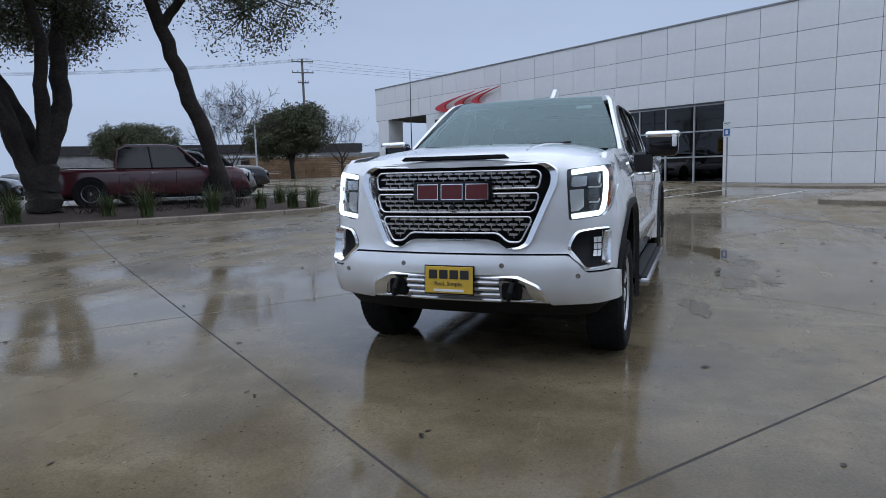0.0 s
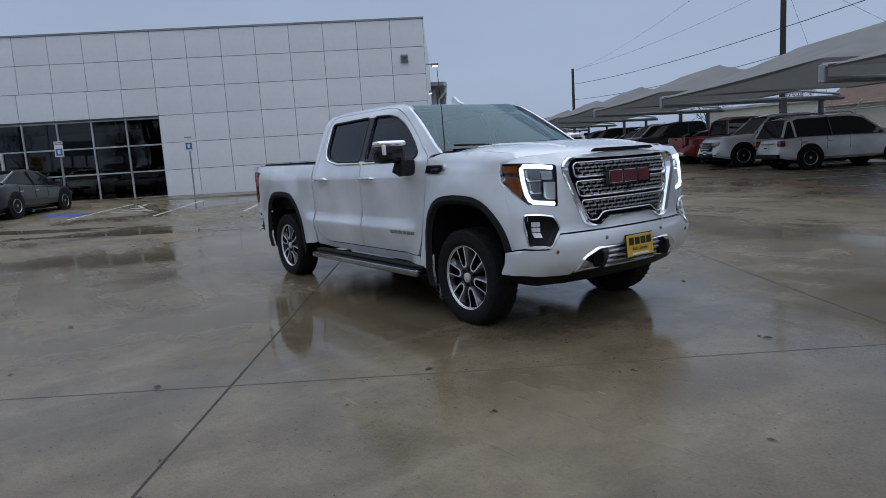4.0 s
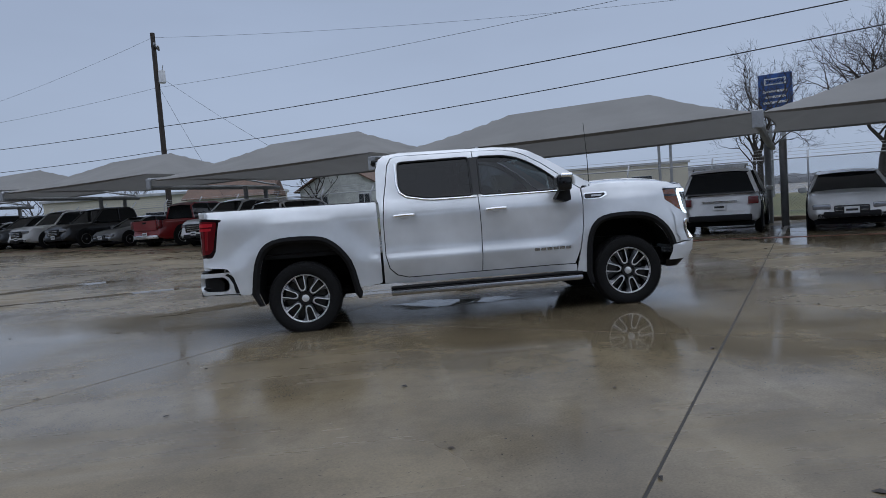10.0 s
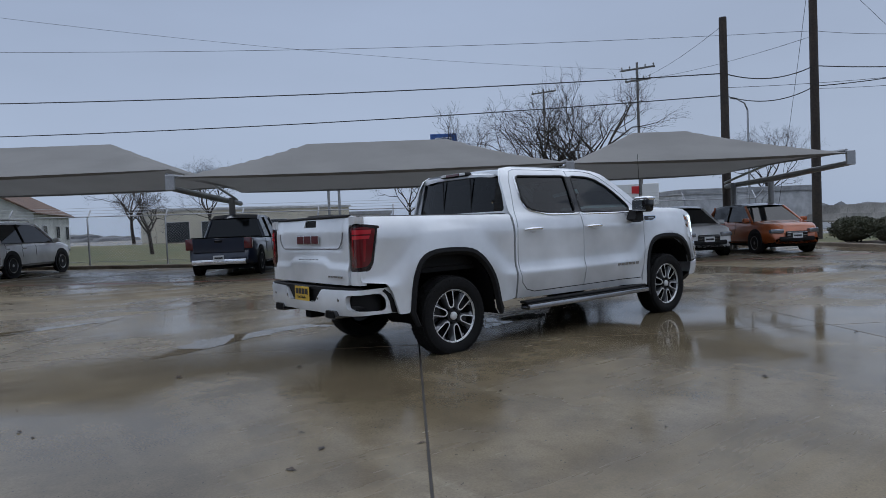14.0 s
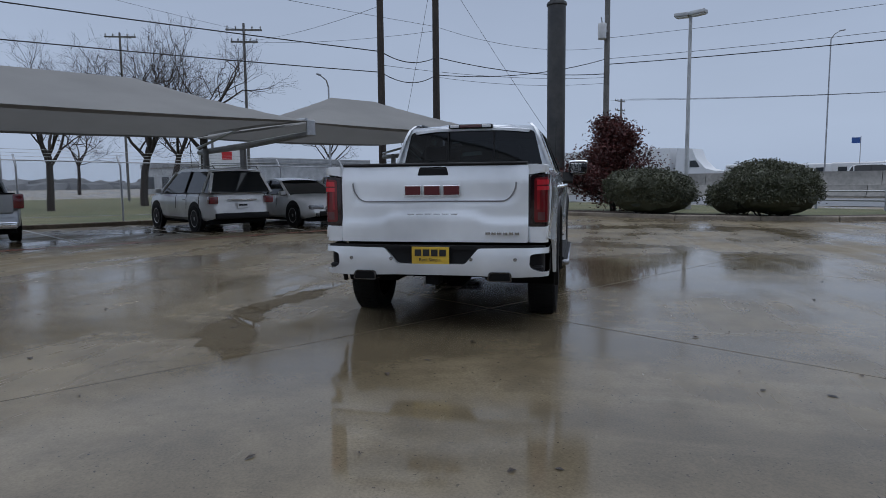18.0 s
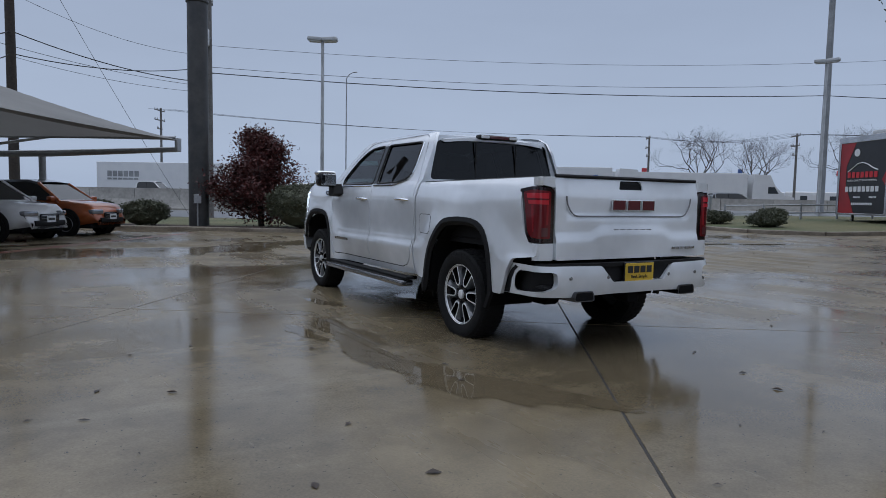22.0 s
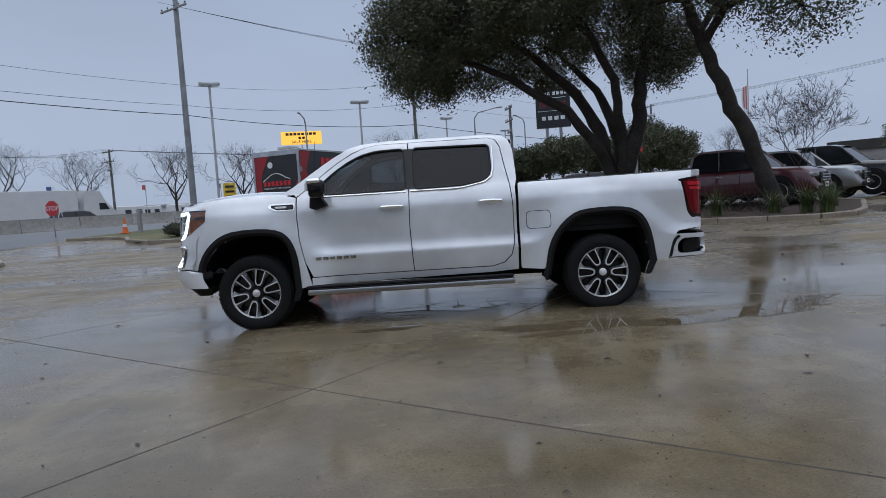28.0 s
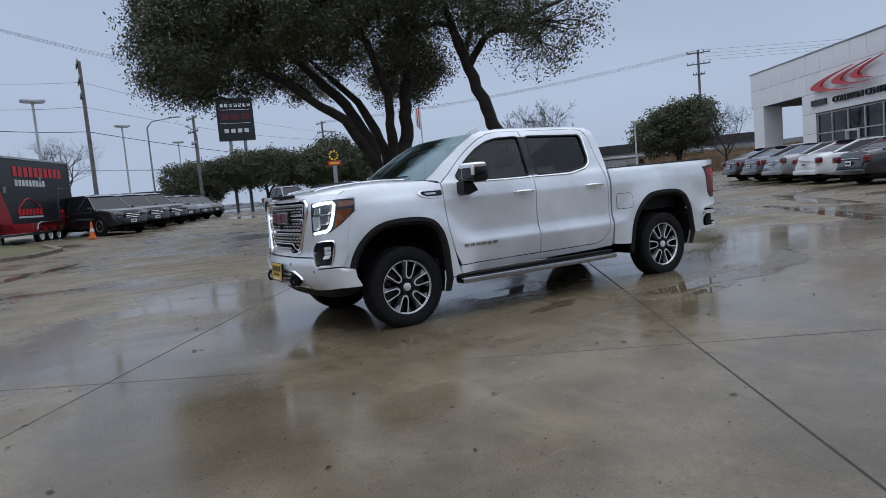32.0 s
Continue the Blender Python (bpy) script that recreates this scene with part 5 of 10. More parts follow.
bars = [[(-0.555, 1.305), (0.555, 1.305), (0.585, 1.28), (0.575, 1.215), (0.56, 1.195), (-0.56, 1.195), (-0.575, 1.215), (-0.585, 1.28)],
        [(-0.56, 1.165), (0.56, 1.165), (0.57, 1.14), (0.545, 1.065), (0.52, 1.05), (-0.52, 1.05), (-0.545, 1.065), (-0.57, 1.14)],
        [(-0.515, 1.02), (0.515, 1.02), (0.525, 0.995), (0.455, 0.865), (0.375, 0.865), (0.31, 0.92), (-0.31, 0.92), (-0.375, 0.865), (-0.455, 0.865), (-0.525, 0.995)]]
for poly in bars:
    poly = [(a * 0.955, z) for a, z in poly]
    bm = bmesh.new()
    rim = densify(rounded(poly, 0.025, 3), 0.06)
    tube(bm, [nosed(-0.008)(a, z) for a, z in rim + rim[:1]], 0.0062, 6)
    part("row_frame", bm, BRIGHT_TRIM, grille)
    z0, z1 = min(z for _, z in poly), max(z for _, z in poly)
    rows_ = 4 if z1 - z0 < 0.14 else 5
    bm = bmesh.new()
    for r in range(rows_):
        z = z0 + (z1 - z0) * (r + 0.5) / rows_
        for k in range(-13, 14):
            a = 0.071 * (k + (0.5 if r % 2 else 0.0))
            if inside((a - 0.028, z), poly) and inside((a + 0.028, z), poly):
                p = nosed(-0.02)(a, z)
                prism(bm, [(-0.033, -0.002), (-0.022, -0.0075), (0.022, -0.0075), (0.033, -0.002), (0.022, 0.0065), (-0.022, 0.0065)], -0.012, 0.010, Matrix.Translation(p) @ pose(0, 0, 0, 0, 90, 0) @ pose(0, 0, 0, 0, 0, 90))
                box(bm, p + Vector((-0.008, 0.0, -0.013)), (0.01, 0.006, 0.024))
    part("grille_mesh", bm, BRIGHT_TRIM, grille, "small chrome links")
badge = part("badge_plate", skin(bmesh.new(), [(-0.265, 1.115), (0.265, 1.115), (0.265, 1.245), (-0.265, 1.245)], nosed(0.012), (1, 0, 0), 0.08, flange=0.03), GLOSS_BLACK, grille)
for k in range(3):
    a0 = -0.235 + 0.165 * k
    o = [(a0, 1.13), (a0 + 0.145, 1.13), (a0 + 0.145, 1.23), (a0, 1.23)]
    part("badge_block", skin(bmesh.new(), o, nosed(0.020), (1, 0, 0), 0.06, flange=0.012), CHROME, badge)
    part("badge_fill", skin(bmesh.new(), inset(o, 0.005), nosed(0.0235), (1, 0, 0), 0.06, flange=0.002), BADGE_RED, badge, "red badge block edged in chrome")
bm = bmesh.new()
bmesh.ops.create_uvsphere(bm, u_segments=12, v_segments=6, radius=0.02, matrix=Matrix.Translation(nosed(0.0)(0, 1.085)))
part("front_camera", bm, GLOSS_BLACK, grille)

for s in (-1, 1):
    def sd(poly):
        return poly if s > 0 else mirror_poly(poly)
    # headlamp
    lamp = part("headlamp_bowl", skin(bmesh.new(), sd(inset(HEAD, -0.003)), nosed(-0.05), (1, 0, 0), 0.06), LAMP_DARK, truck, "headlamp with a lit C-shaped daytime strip")
    bm = bmesh.new()
    skin(bm, sd(inset(HEAD, 0.002)), nosed(0.003), (1, 0, 0), 0.05)
    g = part("lamp_cover", bm, LAMP_GLASS, lamp)
    g.visible_shadow = False
    line = sd([(0.735, 1.283), (0.88, 1.298), (1.06, 1.305), (1.085, 1.285), (1.075, 1.20), (1.045, 1.10), (1.01, 1.055), (0.97, 1.037), (0.74, 1.018)])
    bm = bmesh.new()
    tube(bm, [nosed(-0.012)(a, z) for a, z in line], 0.0165, 8)
    part("daytime_strip", bm, LED, lamp, "glowing white C-shaped strip")
    for zz, a0, a1, hh in ((1.238, 0.865, 1.035, 0.036), (1.145, 0.872, 1.005, 0.034)):
        part("projector", skin(bmesh.new(), sd(rounded([(a0, zz - hh), (a1 - 0.012, zz - hh), (a1, zz + hh), (a0, zz + hh)], 0.012, 2)), nosed(-0.028), (1, 0, 0), 0.05, flange=0.02), LAMP_SMOKED, lamp)
        part("projector_lip", skin(bmesh.new(), sd([(a0, zz - hh - 0.012), (a1 - 0.03, zz - hh - 0.012), (a1 - 0.008, zz - hh + 0.012), (a1 - 0.014, zz - hh + 0.014), (a1 - 0.034, zz - hh - 0.004), (a0, zz - hh - 0.004)]), nosed(-0.016), (1, 0, 0), 0.05, flange=0.02), PLATE_WHITE, lamp, "pale light-guide lip")
    part("inner_reflector", skin(bmesh.new(), sd(rounded([(0.735, 1.195), (0.845, 1.2), (0.85, 1.262), (0.738, 1.258)], 0.012, 2)), nosed(-0.02), (1, 0, 0), 0.04, flange=0.02), BRIGHT_TRIM, lamp)
    part("lamp_fin", skin(bmesh.new(), sd([(0.725, 1.178), (0.80, 1.182), (0.805, 1.075), (0.775, 1.052), (0.735, 1.048)]), nosed(-0.006), (1, 0, 0), 0.04, flange=0.03), PLATE_WHITE, lamp, "pale grey inner fin")
    bm = bmesh.new()
    skin(bm, sd([(1.115, 1.225), (1.29, 1.235), (1.28, 1.195), (1.16, 1.105), (1.085, 1.065)]), nosed(-0.012), (1, 0, 0), 0.05)
    part("side_marker", bm, AMBER, lamp, "amber side marker")
    bm = bmesh.new()
    skin(bm, sd([(1.125, 1.255), (1.295, 1.26), (1.298, 1.31), (1.13, 1.31)]), nosed(-0.012), (1, 0, 0), 0.05)
    part("reflector", bm, AMBER, lamp)
    # lower lamp pocket in a chrome frame
    fog = part("fog_pocket", skin(bmesh.new(), sd(inset(FOG, -0.003)), nosed(-0.05), (1, 0, 0), 0.06), CAR_BLACK_TRIM, truck, "black fog-lamp pocket in a chrome frame")
    rim = rounded(sd(FOG), 0.03, 3)
    mid = (sd([(0.90, 0.83)])[0])
    bm = bmesh.new()
    r0 = [bm.verts.new(nosed(0.006)(a, z)) for a, z in rim]
    r1 = [bm.verts.new(nosed(0.016)(mid[0] + (a - mid[0]) * 0.91, mid[1] + (z - mid[1]) * 0.91)) for a, z in rim]
    r2 = [bm.verts.new(nosed(-0.045)(mid[0] + (a - mid[0]) * 0.86, mid[1] + (z - mid[1]) * 0.86)) for a, z in rim]
    for A_, B_ in ((r0, r1), (r1, r2)):
        for i in range(len(A_)):
            j = (i + 1) % len(A_)
            bm.faces.new((A_[i], A_[j], B_[j], B_[i]))
    part("chrome_frame", bm, CHROME, fog)
    for zz in (0.795, 0.835, 0.875):
        for da in (0.0, 0.04):
            bm = bmesh.new()
            skin(bm, sd([(0.91 + da, zz - 0.016), (0.942 + da, zz - 0.016), (0.942 + da, zz + 0.016), (0.91 + da, zz + 0.016)]), nosed(-0.015), (1, 0, 0), 0.05, flange=0.02)
            part("fog_cell", bm, PLATE_WHITE, fog)

# bumper: white shell round a chrome trim with tow hooks
TRIM = [(-0.605, 0.475), (-0.56, 0.60), (-0.43, 0.665), (0.43, 0.665), (0.56, 0.60), (0.605, 0.475)]
bm = bmesh.new()
skin(bm, rounded([(-0.72, 0.785), (0.72, 0.785), (0.84, 0.685), (1.09, 0.69), (1.25, 0.665), (1.265, 0.66), (1.265, 0.49), (1.05, 0.495), (0.62, 0.465)] + TRIM[::-1] + [(-0.62, 0.465), (-1.05, 0.495), (-1.265, 0.49), (-1.265, 0.66), (-1.25, 0.665), (-1.09, 0.69), (-0.84, 0.685)], 0.02, 2), nosed(0.012), (1, 0, 0), 0.05, flange=0.03)
bumper = part("front_bumper", bm, WHITE_PAINT, truck)
bm = bmesh.new()
v0 = [bm.verts.new(nosed(0.014)(a, z)) for a, z in rounded(TRIM, 0.02, 2)]
v1 = [bm.verts.new(nosed(0.03)(a * 0.97, 0.57 + (z - 0.57) * 0.86)) for a, z in rounded(TRIM, 0.02, 2)]
v2 = [bm.verts.new(nosed(0.0)(a * 0.84, 0.565 + (z - 0.57) * 0.66)) for a, z in rounded(TRIM, 0.02, 2)]
for A_, B_ in ((v0, v1), (v1, v2)):
    for i in range(len(A_)):
        j = (i + 1) % len(A_)
        bm.faces.new((A_[i], A_[j], B_[j], B_[i]))
part("chrome_trim", bm, CHROME, bumper, "chrome lower bumper trim", angle=20)
for zz in (0.615, 0.575, 0.535, 0.495):
    bm = bmesh.new()
    tube(bm, [nosed(0.004)(a, zz) for a in (-0.31, -0.15, 0, 0.15, 0.31)], 0.014, 8)
    part("trim_bar", bm, BRIGHT_TRIM, bumper)
part("trim_backing", skin(bmesh.new(), inset(TRIM, 0.01), nosed(-0.004), (1, 0, 0), 0.08), SATIN, bumper, "brushed silver bumper plate")
for s in (-1, 1):
    bm = bmesh.new()
    box(bm, nosed(0.0)(s * 0.385, 0.565), (0.04, 0.13, 0.115), 0.015)
    part("hook_pocket", bm, UNDER, bumper)
    bm = bmesh.new()
    p = nosed(0.02)(s * 0.385, 0.565)
    tube(bm, [p + Vector((-0.05, -0.012, -0.045)), p + Vector((0.03, -0.012, -0.045)), p + Vector((0.045, 0.0, 0.0)), p + Vector((0.03, 0.012, 0.045)), p + Vector((-0.05, 0.012, 0.045))], 0.016, 8)
    part("tow_hook", bm, CAR_BLACK_TRIM, bumper, "black tow hook")
    for a in (0.33, 0.78):
        bm = bmesh.new()
        lathe(bm, [(0.001, 0.004), (0.014, 0.004), (0.016, 0.0)], 14, Matrix.Translation(nosed(0.012)(s * a, 0.725 - 0.06 * (a > 0.5))) @ pose(0, 0, 0, 0, 90, 0))
        part("park_sensor", bm, SATIN, bumper)
bm = bmesh.new()
skin(bm, rounded([(-1.12, 0.50), (1.12, 0.50), (1.20, 0.49), (1.05, 0.40), (0.55, 0.375), (-0.55, 0.375), (-1.05, 0.40), (-1.20, 0.49)], 0.02, 2), nosed(-0.03), (1, 0, 0), 0.07, flange=0.1)
part("air_dam", bm, CAR_BLACK_TRIM, truck, "black lower air dam")


def dealer_plate(m, parent):
    """A yellow dealer plate: name and web address as plain bars, its slogan lettered."""
    pl_ = part("plate_frame", box(bmesh.new(), (0, 0, 0), (0.335, 0.012, 0.185), 0.004, m), GLOSS_BLACK, parent, "yellow dealer plate in a black frame")
    part("plate_face", box(bmesh.new(), (0, -0.008, 0.0), (0.318, 0.006, 0.168), 0.002, m), PLATE_YELLOW, pl_)
    for k in range(4):
        part("print_bar", box(bmesh.new(), (-0.105 + 0.07 * k, -0.0125, 0.035), (0.056, 0.003, 0.056), 0.0, m), BLACK_LETTER, pl_)
    text_mesh("Real. Simple.", 0.038, 0.001, m @ pose(0, -0.0125, -0.024, 90, 0, 0), BLACK_LETTER, pl_, "slogan")
    part("address_bar", box(bmesh.new(), (0, -0.0125, -0.066), (0.2, 0.003, 0.016), 0.0, m), PLATE_WHITE, pl_)
    return pl_


dealer_plate(Matrix.Translation((2.872, 0, 0.632)) @ pose(0, 0, 0, 0, 0, 90) @ pose(0, 0, 0, -4, 0, 0), bumper)

# ---- tail end
def stern(y, z):
    return Vector((-2.955 - 0.012 * (1 - (y / 0.9) ** 2) + (0.03 * max(0.0, (z - 1.30) / 0.15)), y, z))


bm = bmesh.new()
cut = rounded([(-0.135, 1.355), (0.135, 1.355), (0.115, 1.425), (-0.115, 1.425)], 0.012, 3)
skin(bm, rounded([(-0.80, 0.80), (0.80, 0.80), (0.80, 1.445), (-0.80, 1.445)], 0.015, 2), lambda y, z: stern(y, z) + Vector((-0.02 * (0.5 + 0.5 * math.tanh((1.005 + 0.03 * math.tanh((abs(y) - 0.4) * -20) - z) * 40)) + 0.012 * (0.5 + 0.5 * math.tanh((z - 1.135) * 60)) * (0.5 + 0.5 * math.tanh((0.69 - abs(y)) * 60)), 0, 0)), (-1, 0, 0), 0.03, holes=[cut], flange=0.04)
gate = part("tailgate", bm, WHITE_PAINT, truck, "white tailgate with a stepped inner panel")
bm = bmesh.new()
rim = rounded([(-0.70, 1.44), (-0.70, 1.24), (-0.63, 1.14), (0.63, 1.14), (0.70, 1.24), (0.70, 1.44)], 0.06, 4)[5:-5]
tube(bm, [stern(a, b) + Vector((-0.003, 0, 0)) for a, b in rim], 0.006, 6)
part("inner_gate_gap", bm, mat("panel_gap_grey", (0.2, 0.2, 0.21), 0.5), gate)
part("handle_cup", skin(bmesh.new(), inset(cut, -0.004), lambda y, z: stern(y, z) + Vector((0.035, 0, 0)), (-1, 0, 0), 0.05), GLOSS_BLACK, gate, "black tailgate handle recess")
bm = bmesh.new()
tube(bm, [(-2.93, -0.79, 1.447), (-2.93, 0.79, 1.447)], 0.014, 8)
part("gate_cap", bm, CAR_BLACK_TRIM, gate)
for k in range(3):
    for nm, mt, gr, th in (("badge_block", CHROME, 0.0, 0.012), ("badge_fill", BADGE_RED, 0.006, 0.015)):
        bm = bmesh.new()
        box(bm, tuple(stern(0, 1.23) + Vector((-0.004 - th / 2, 0.165 * (1 - k), 0))), (th, 0.145 - gr * 2, 0.085 - gr * 2), 0.002)
        part(nm, bm, mt, gate)
for k in range(6):
    bm = bmesh.new()
    box(bm, tuple(stern(0, 1.02) + Vector((-0.006, 0.185 - 0.074 * k, 0))), (0.012, 0.06, 0.034), 0.002)
    part("name_bar", bm, SATIN, gate)
    bm = bmesh.new()
    box(bm, tuple(stern(0, 0.875) + Vector((-0.03, -0.47 - 0.048 * k, 0))), (0.01, 0.036, 0.02), 0.001)
    part("name_bar", bm, SATIN, gate)
for s in (-1, 1):
    # tail lamp, wrapped round the corner
    def tail(a, z):
        # a: 0 at the inner edge of the rear face, growing round the corner and forwards
        if a < 0.10:
            return Vector((-2.955, s * (0.815 + a), z))
        t = min(1.0, (a - 0.10) / 0.08) * math.pi / 2
        return Vector((-2.955 + 0.05 * (1 - math.cos(t)) + max(0.0, a - 0.18), s * (0.915 + 0.045 * math.sin(t)), z))
    LAMPP = [(0.0, 0.935), (0.12, 0.935), (0.25, 0.935), (0.30, 1.0), (0.37, 1.345), (0.2, 1.365), (0.0, 1.345)]
    lamp = part("tail_lamp", skin(bmesh.new(), rounded(LAMPP, 0.02, 3), tail, (-1, s, 0), 0.03, flange=0.03), RED_LENS, truck, "dark red wrap-round tail lamp")
    push = lambda d: (lambda a, z: tail(a, z) + Vector((-d, s * d, 0)))
    part("lens_field", skin(bmesh.new(), rounded([(0.03, 0.965), (0.11, 0.965), (0.225, 0.975), (0.265, 1.02), (0.325, 1.32), (0.2, 1.34), (0.03, 1.325)], 0.02, 3), push(0.003), (-1, s, 0), 0.03), RED_LENS_DEEP, lamp, "deep red lens")
    for c, strip in enumerate(([(0.05, 1.27), (0.275, 1.275), (0.285, 1.312), (0.05, 1.312)], [(0.05, 1.225), (0.255, 1.23), (0.265, 1.258), (0.05, 1.258)], [(0.185, 1.02), (0.205, 1.02), (0.225, 1.225), (0.195, 1.225)], [(0.05, 1.07), (0.07, 1.07), (0.07, 1.225), (0.05, 1.225)])):
        part("light_strip", skin(bmesh.new(), strip, push(0.006), (-1, s, 0), 0.03, flange=0.003), RED_LENS_BRIGHT if c < 2 else RED_LENS_MID, lamp)
    part("reverse_lens", skin(bmesh.new(), [(0.055, 0.985), (0.115, 0.985), (0.115, 1.05), (0.055, 1.05)], push(0.006), (-1, s, 0), 0.03), LAMP_SMOKE, lamp)
    # corner panel beside the tailgate, over and under the lamp
    part("corner_panel", skin(bmesh.new(), [(0.0, 0.80), (0.2, 0.80), (0.2, 0.93), (0.0, 0.93)], tail, (-1, s, 0), 0.05, flange=0.03), WHITE_PAINT, truck)
    part("corner_cap", skin(bmesh.new(), [(0.0, 1.355), (0.10, 1.37), (0.2, 1.372), (0.2, 1.43), (0.0, 1.44)], tail, (-1, s, 0), 0.05, flange=0.03), WHITE_PAINT, truck)

# rear bumper with step pads, corner steps, exhaust tips
def apron(a, z):
    b, s = abs(a), (1 if a >= 0 else -1)
    xr = -3.03 - 0.05 * (1 - ((z - 0.65) / 0.2) ** 2)
    if b < 0.80:
        return Vector((xr + 0.05 * (b / 0.8) ** 2, a, z))
    t = min(1.0, (b - 0.80) / 0.2) * math.pi / 2
    return Vector((xr + 0.05 + 0.10 * (1 - math.cos(t)) + max(0.0, b - 1.0), s * (0.80 + 0.165 * math.sin(t)), z))


POCKET = [(0.85, 0.715), (1.135, 0.715), (1.20, 0.655), (1.19, 0.575), (1.15, 0.552), (0.87, 0.565), (0.81, 0.60), (0.815, 0.70)]
bm = bmesh.new()
skin(bm, rounded([(-1.40, 0.765), (-0.40, 0.755), (-0.29, 0.625), (0.29, 0.625), (0.40, 0.755), (1.40, 0.765), (1.46, 0.72), (1.38, 0.515), (0.95, 0.525), (0.70, 0.515), (0.3, 0.53), (-0.3, 0.53), (-0.70, 0.515), (-0.95, 0.525), (-1.38, 0.515), (-1.46, 0.72)], 0.02, 2), apron, (-1, 0, 0), 0.05, holes=[rounded(POCKET, 0.03, 3), rounded(mirror_poly(POCKET), 0.03, 3)], flange=0.05)
rbump = part("rear_bumper", bm, WHITE_PAINT, truck, "white rear bumper with black step pads")
for s in (-1, 1):
    pk = POCKET if s > 0 else mirror_poly(POCKET)
    part("step_pocket", skin(bmesh.new(), inset(pk, -0.004), lambda a, z: apron(a, z) + Vector((0.05, -s * 0.04, 0)), (-1, 0, 0), 0.06), CAR_BLACK_TRIM, rbump, "black corner step")
    cap = [(1.225, 0.75), (1.30, 0.70), (1.36, 0.60), (1.36, 0.522), (1.292, 0.522), (1.288, 0.63), (1.25, 0.70), (1.20, 0.735)]
    part("bumper_end_cap", skin(bmesh.new(), cap if s > 0 else mirror_poly(cap), lambda a, z: apron(a, z) + Vector((0, s * 0.004, 0)), (0, s, 0), 0.05, flange=0.02), CAR_BLACK_TRIM, rbump)
    bm = bmesh.new()
    box(bm, (-2.91, s * 0.85, 0.595), (0.14, 0.14, 0.03), 0.012)
    part("step_pad", bm, CAR_BLACK_TRIM, rbump)
    bm = bmesh.new()
    rect = rounded([(-0.105, -0.04), (0.105, -0.04), (0.09, 0.04), (-0.09, 0.04)], 0.025, 4)
    m = Matrix.Translation((-3.045, s * 0.575, 0.522)) @ pose(0, 0, 0, 90, 0, -90)
    prism(bm, rect, -0.16, 0.02, m)
    tip = part("exhaust_tip", bm, DARK_CHROME, truck, "dark chrome rectangular exhaust tip")
    bm = bmesh.new()
    prism(bm, [(a * 0.86, b * 0.78) for a, b in rect], 0.0, 0.024, m)
    part("tip_bore", bm, UNDER, tip)
    for a in (0.34, 0.70):
        bm = bmesh.new()
        lathe(bm, [(0.001, 0.004), (0.014, 0.004), (0.016, 0.0)], 14, Matrix.Translation(apron(s * a, 0.665)) @ pose(0, 0, 0, 0, -90, 0))
        part("park_sensor", bm, SATIN, rbump)
bm = bmesh.new()
skin(bm, [(-0.94, -2.90), (-0.92, -2.965), (-0.80, -3.01), (-0.40, -3.05), (0.40, -3.05), (0.80, -3.01), (0.92, -2.965), (0.94, -2.90)], lambda a, b: Vector((b, a, 0.775)), (0, 0, 1), 0.08, flange=0.03)
part("bumper_top_pad", bm, CAR_BLACK_TRIM, rbump)
bm = bmesh.new()
skin(bm, [(-0.395, 0.755), (0.395, 0.755), (0.285, 0.63), (-0.285, 0.63)], lambda a, b: Vector((-3.03, a, b)), (-1, 0, 0), 0.08)
part("plate_pocket", bm, CAR_BLACK_TRIM, rbump)
dealer_plate(Matrix.Translation((-3.06, 0, 0.682)) @ pose(0, 0, 0, 0, 0, -90), rbump)
bm = bmesh.new()
box(bm, (-2.93, 0, 0.485), (0.16, 0.12, 0.09), 0.008)
part("hitch_receiver", bm, UNDER, truck, "black hitch receiver")

# bed: floor, inner walls and front wall in black liner
bm = bmesh.new()
for c, s_ in (((-1.97, 0, 0.88), (1.9, 1.7, 0.05)), ((-1.04, 0, 1.16), (0.05, 1.72, 0.5)), ((-1.97, 0.84, 1.16), (1.9, 0.05, 0.5)), ((-1.97, -0.84, 1.16), (1.9, 0.05, 0.5)), ((-2.90, 0, 1.12), (0.05, 1.56, 0.58))):
    box(bm, c, s_)
part("bed_liner", bm, CAR_BLACK_TRIM, truck, "black bed liner")

# cabin: dashboard, wheel, seats, floor
bm = bmesh.new()
box(bm, (1.16, 0, 1.24), (0.62, 1.62, 0.32), 0.08, seg=3)
part("dashboard", bm, SEAT, truck)
bm = bmesh.new()
lathe(bm, [(0.19 + 0.015 * math.cos(t * math.pi / 4), 0.015 * math.sin(t * math.pi / 4)) for t in range(8)], 24, Matrix.Translation((0.76, 0.42, 1.30)) @ pose(0, 0, 0, 0, 62, 0), closed=True)
part("steering_wheel", bm, SEAT, truck)
for x in (0.35, -0.58):
    for y in (-0.42, 0.42):
        bm = bmesh.new()
        box(bm, (x, y, 0.98), (0.5, 0.52, 0.16), 0.05, seg=2)
        box(bm, (x - 0.26, y, 1.28), (0.14, 0.5, 0.56), 0.05, seg=2)
        box(bm, (x - 0.29, y, 1.63), (0.1, 0.26, 0.17), 0.04, seg=2)
        part("seat", bm, SEAT, truck)
bm = bmesh.new()
box(bm, (0.1, 0, 0.62), (2.2, 1.8, 0.2))
box(bm, (0.1, 0.93, 0.9), (2.1, 0.02, 0.8))
box(bm, (0.1, -0.93, 0.9), (2.1, 0.02, 0.8))
box(bm, (1.42, 0, 0.95), (0.05, 1.8, 0.9))
part("cabin_tub", bm, SEAT, truck)
bm = bmesh.new()
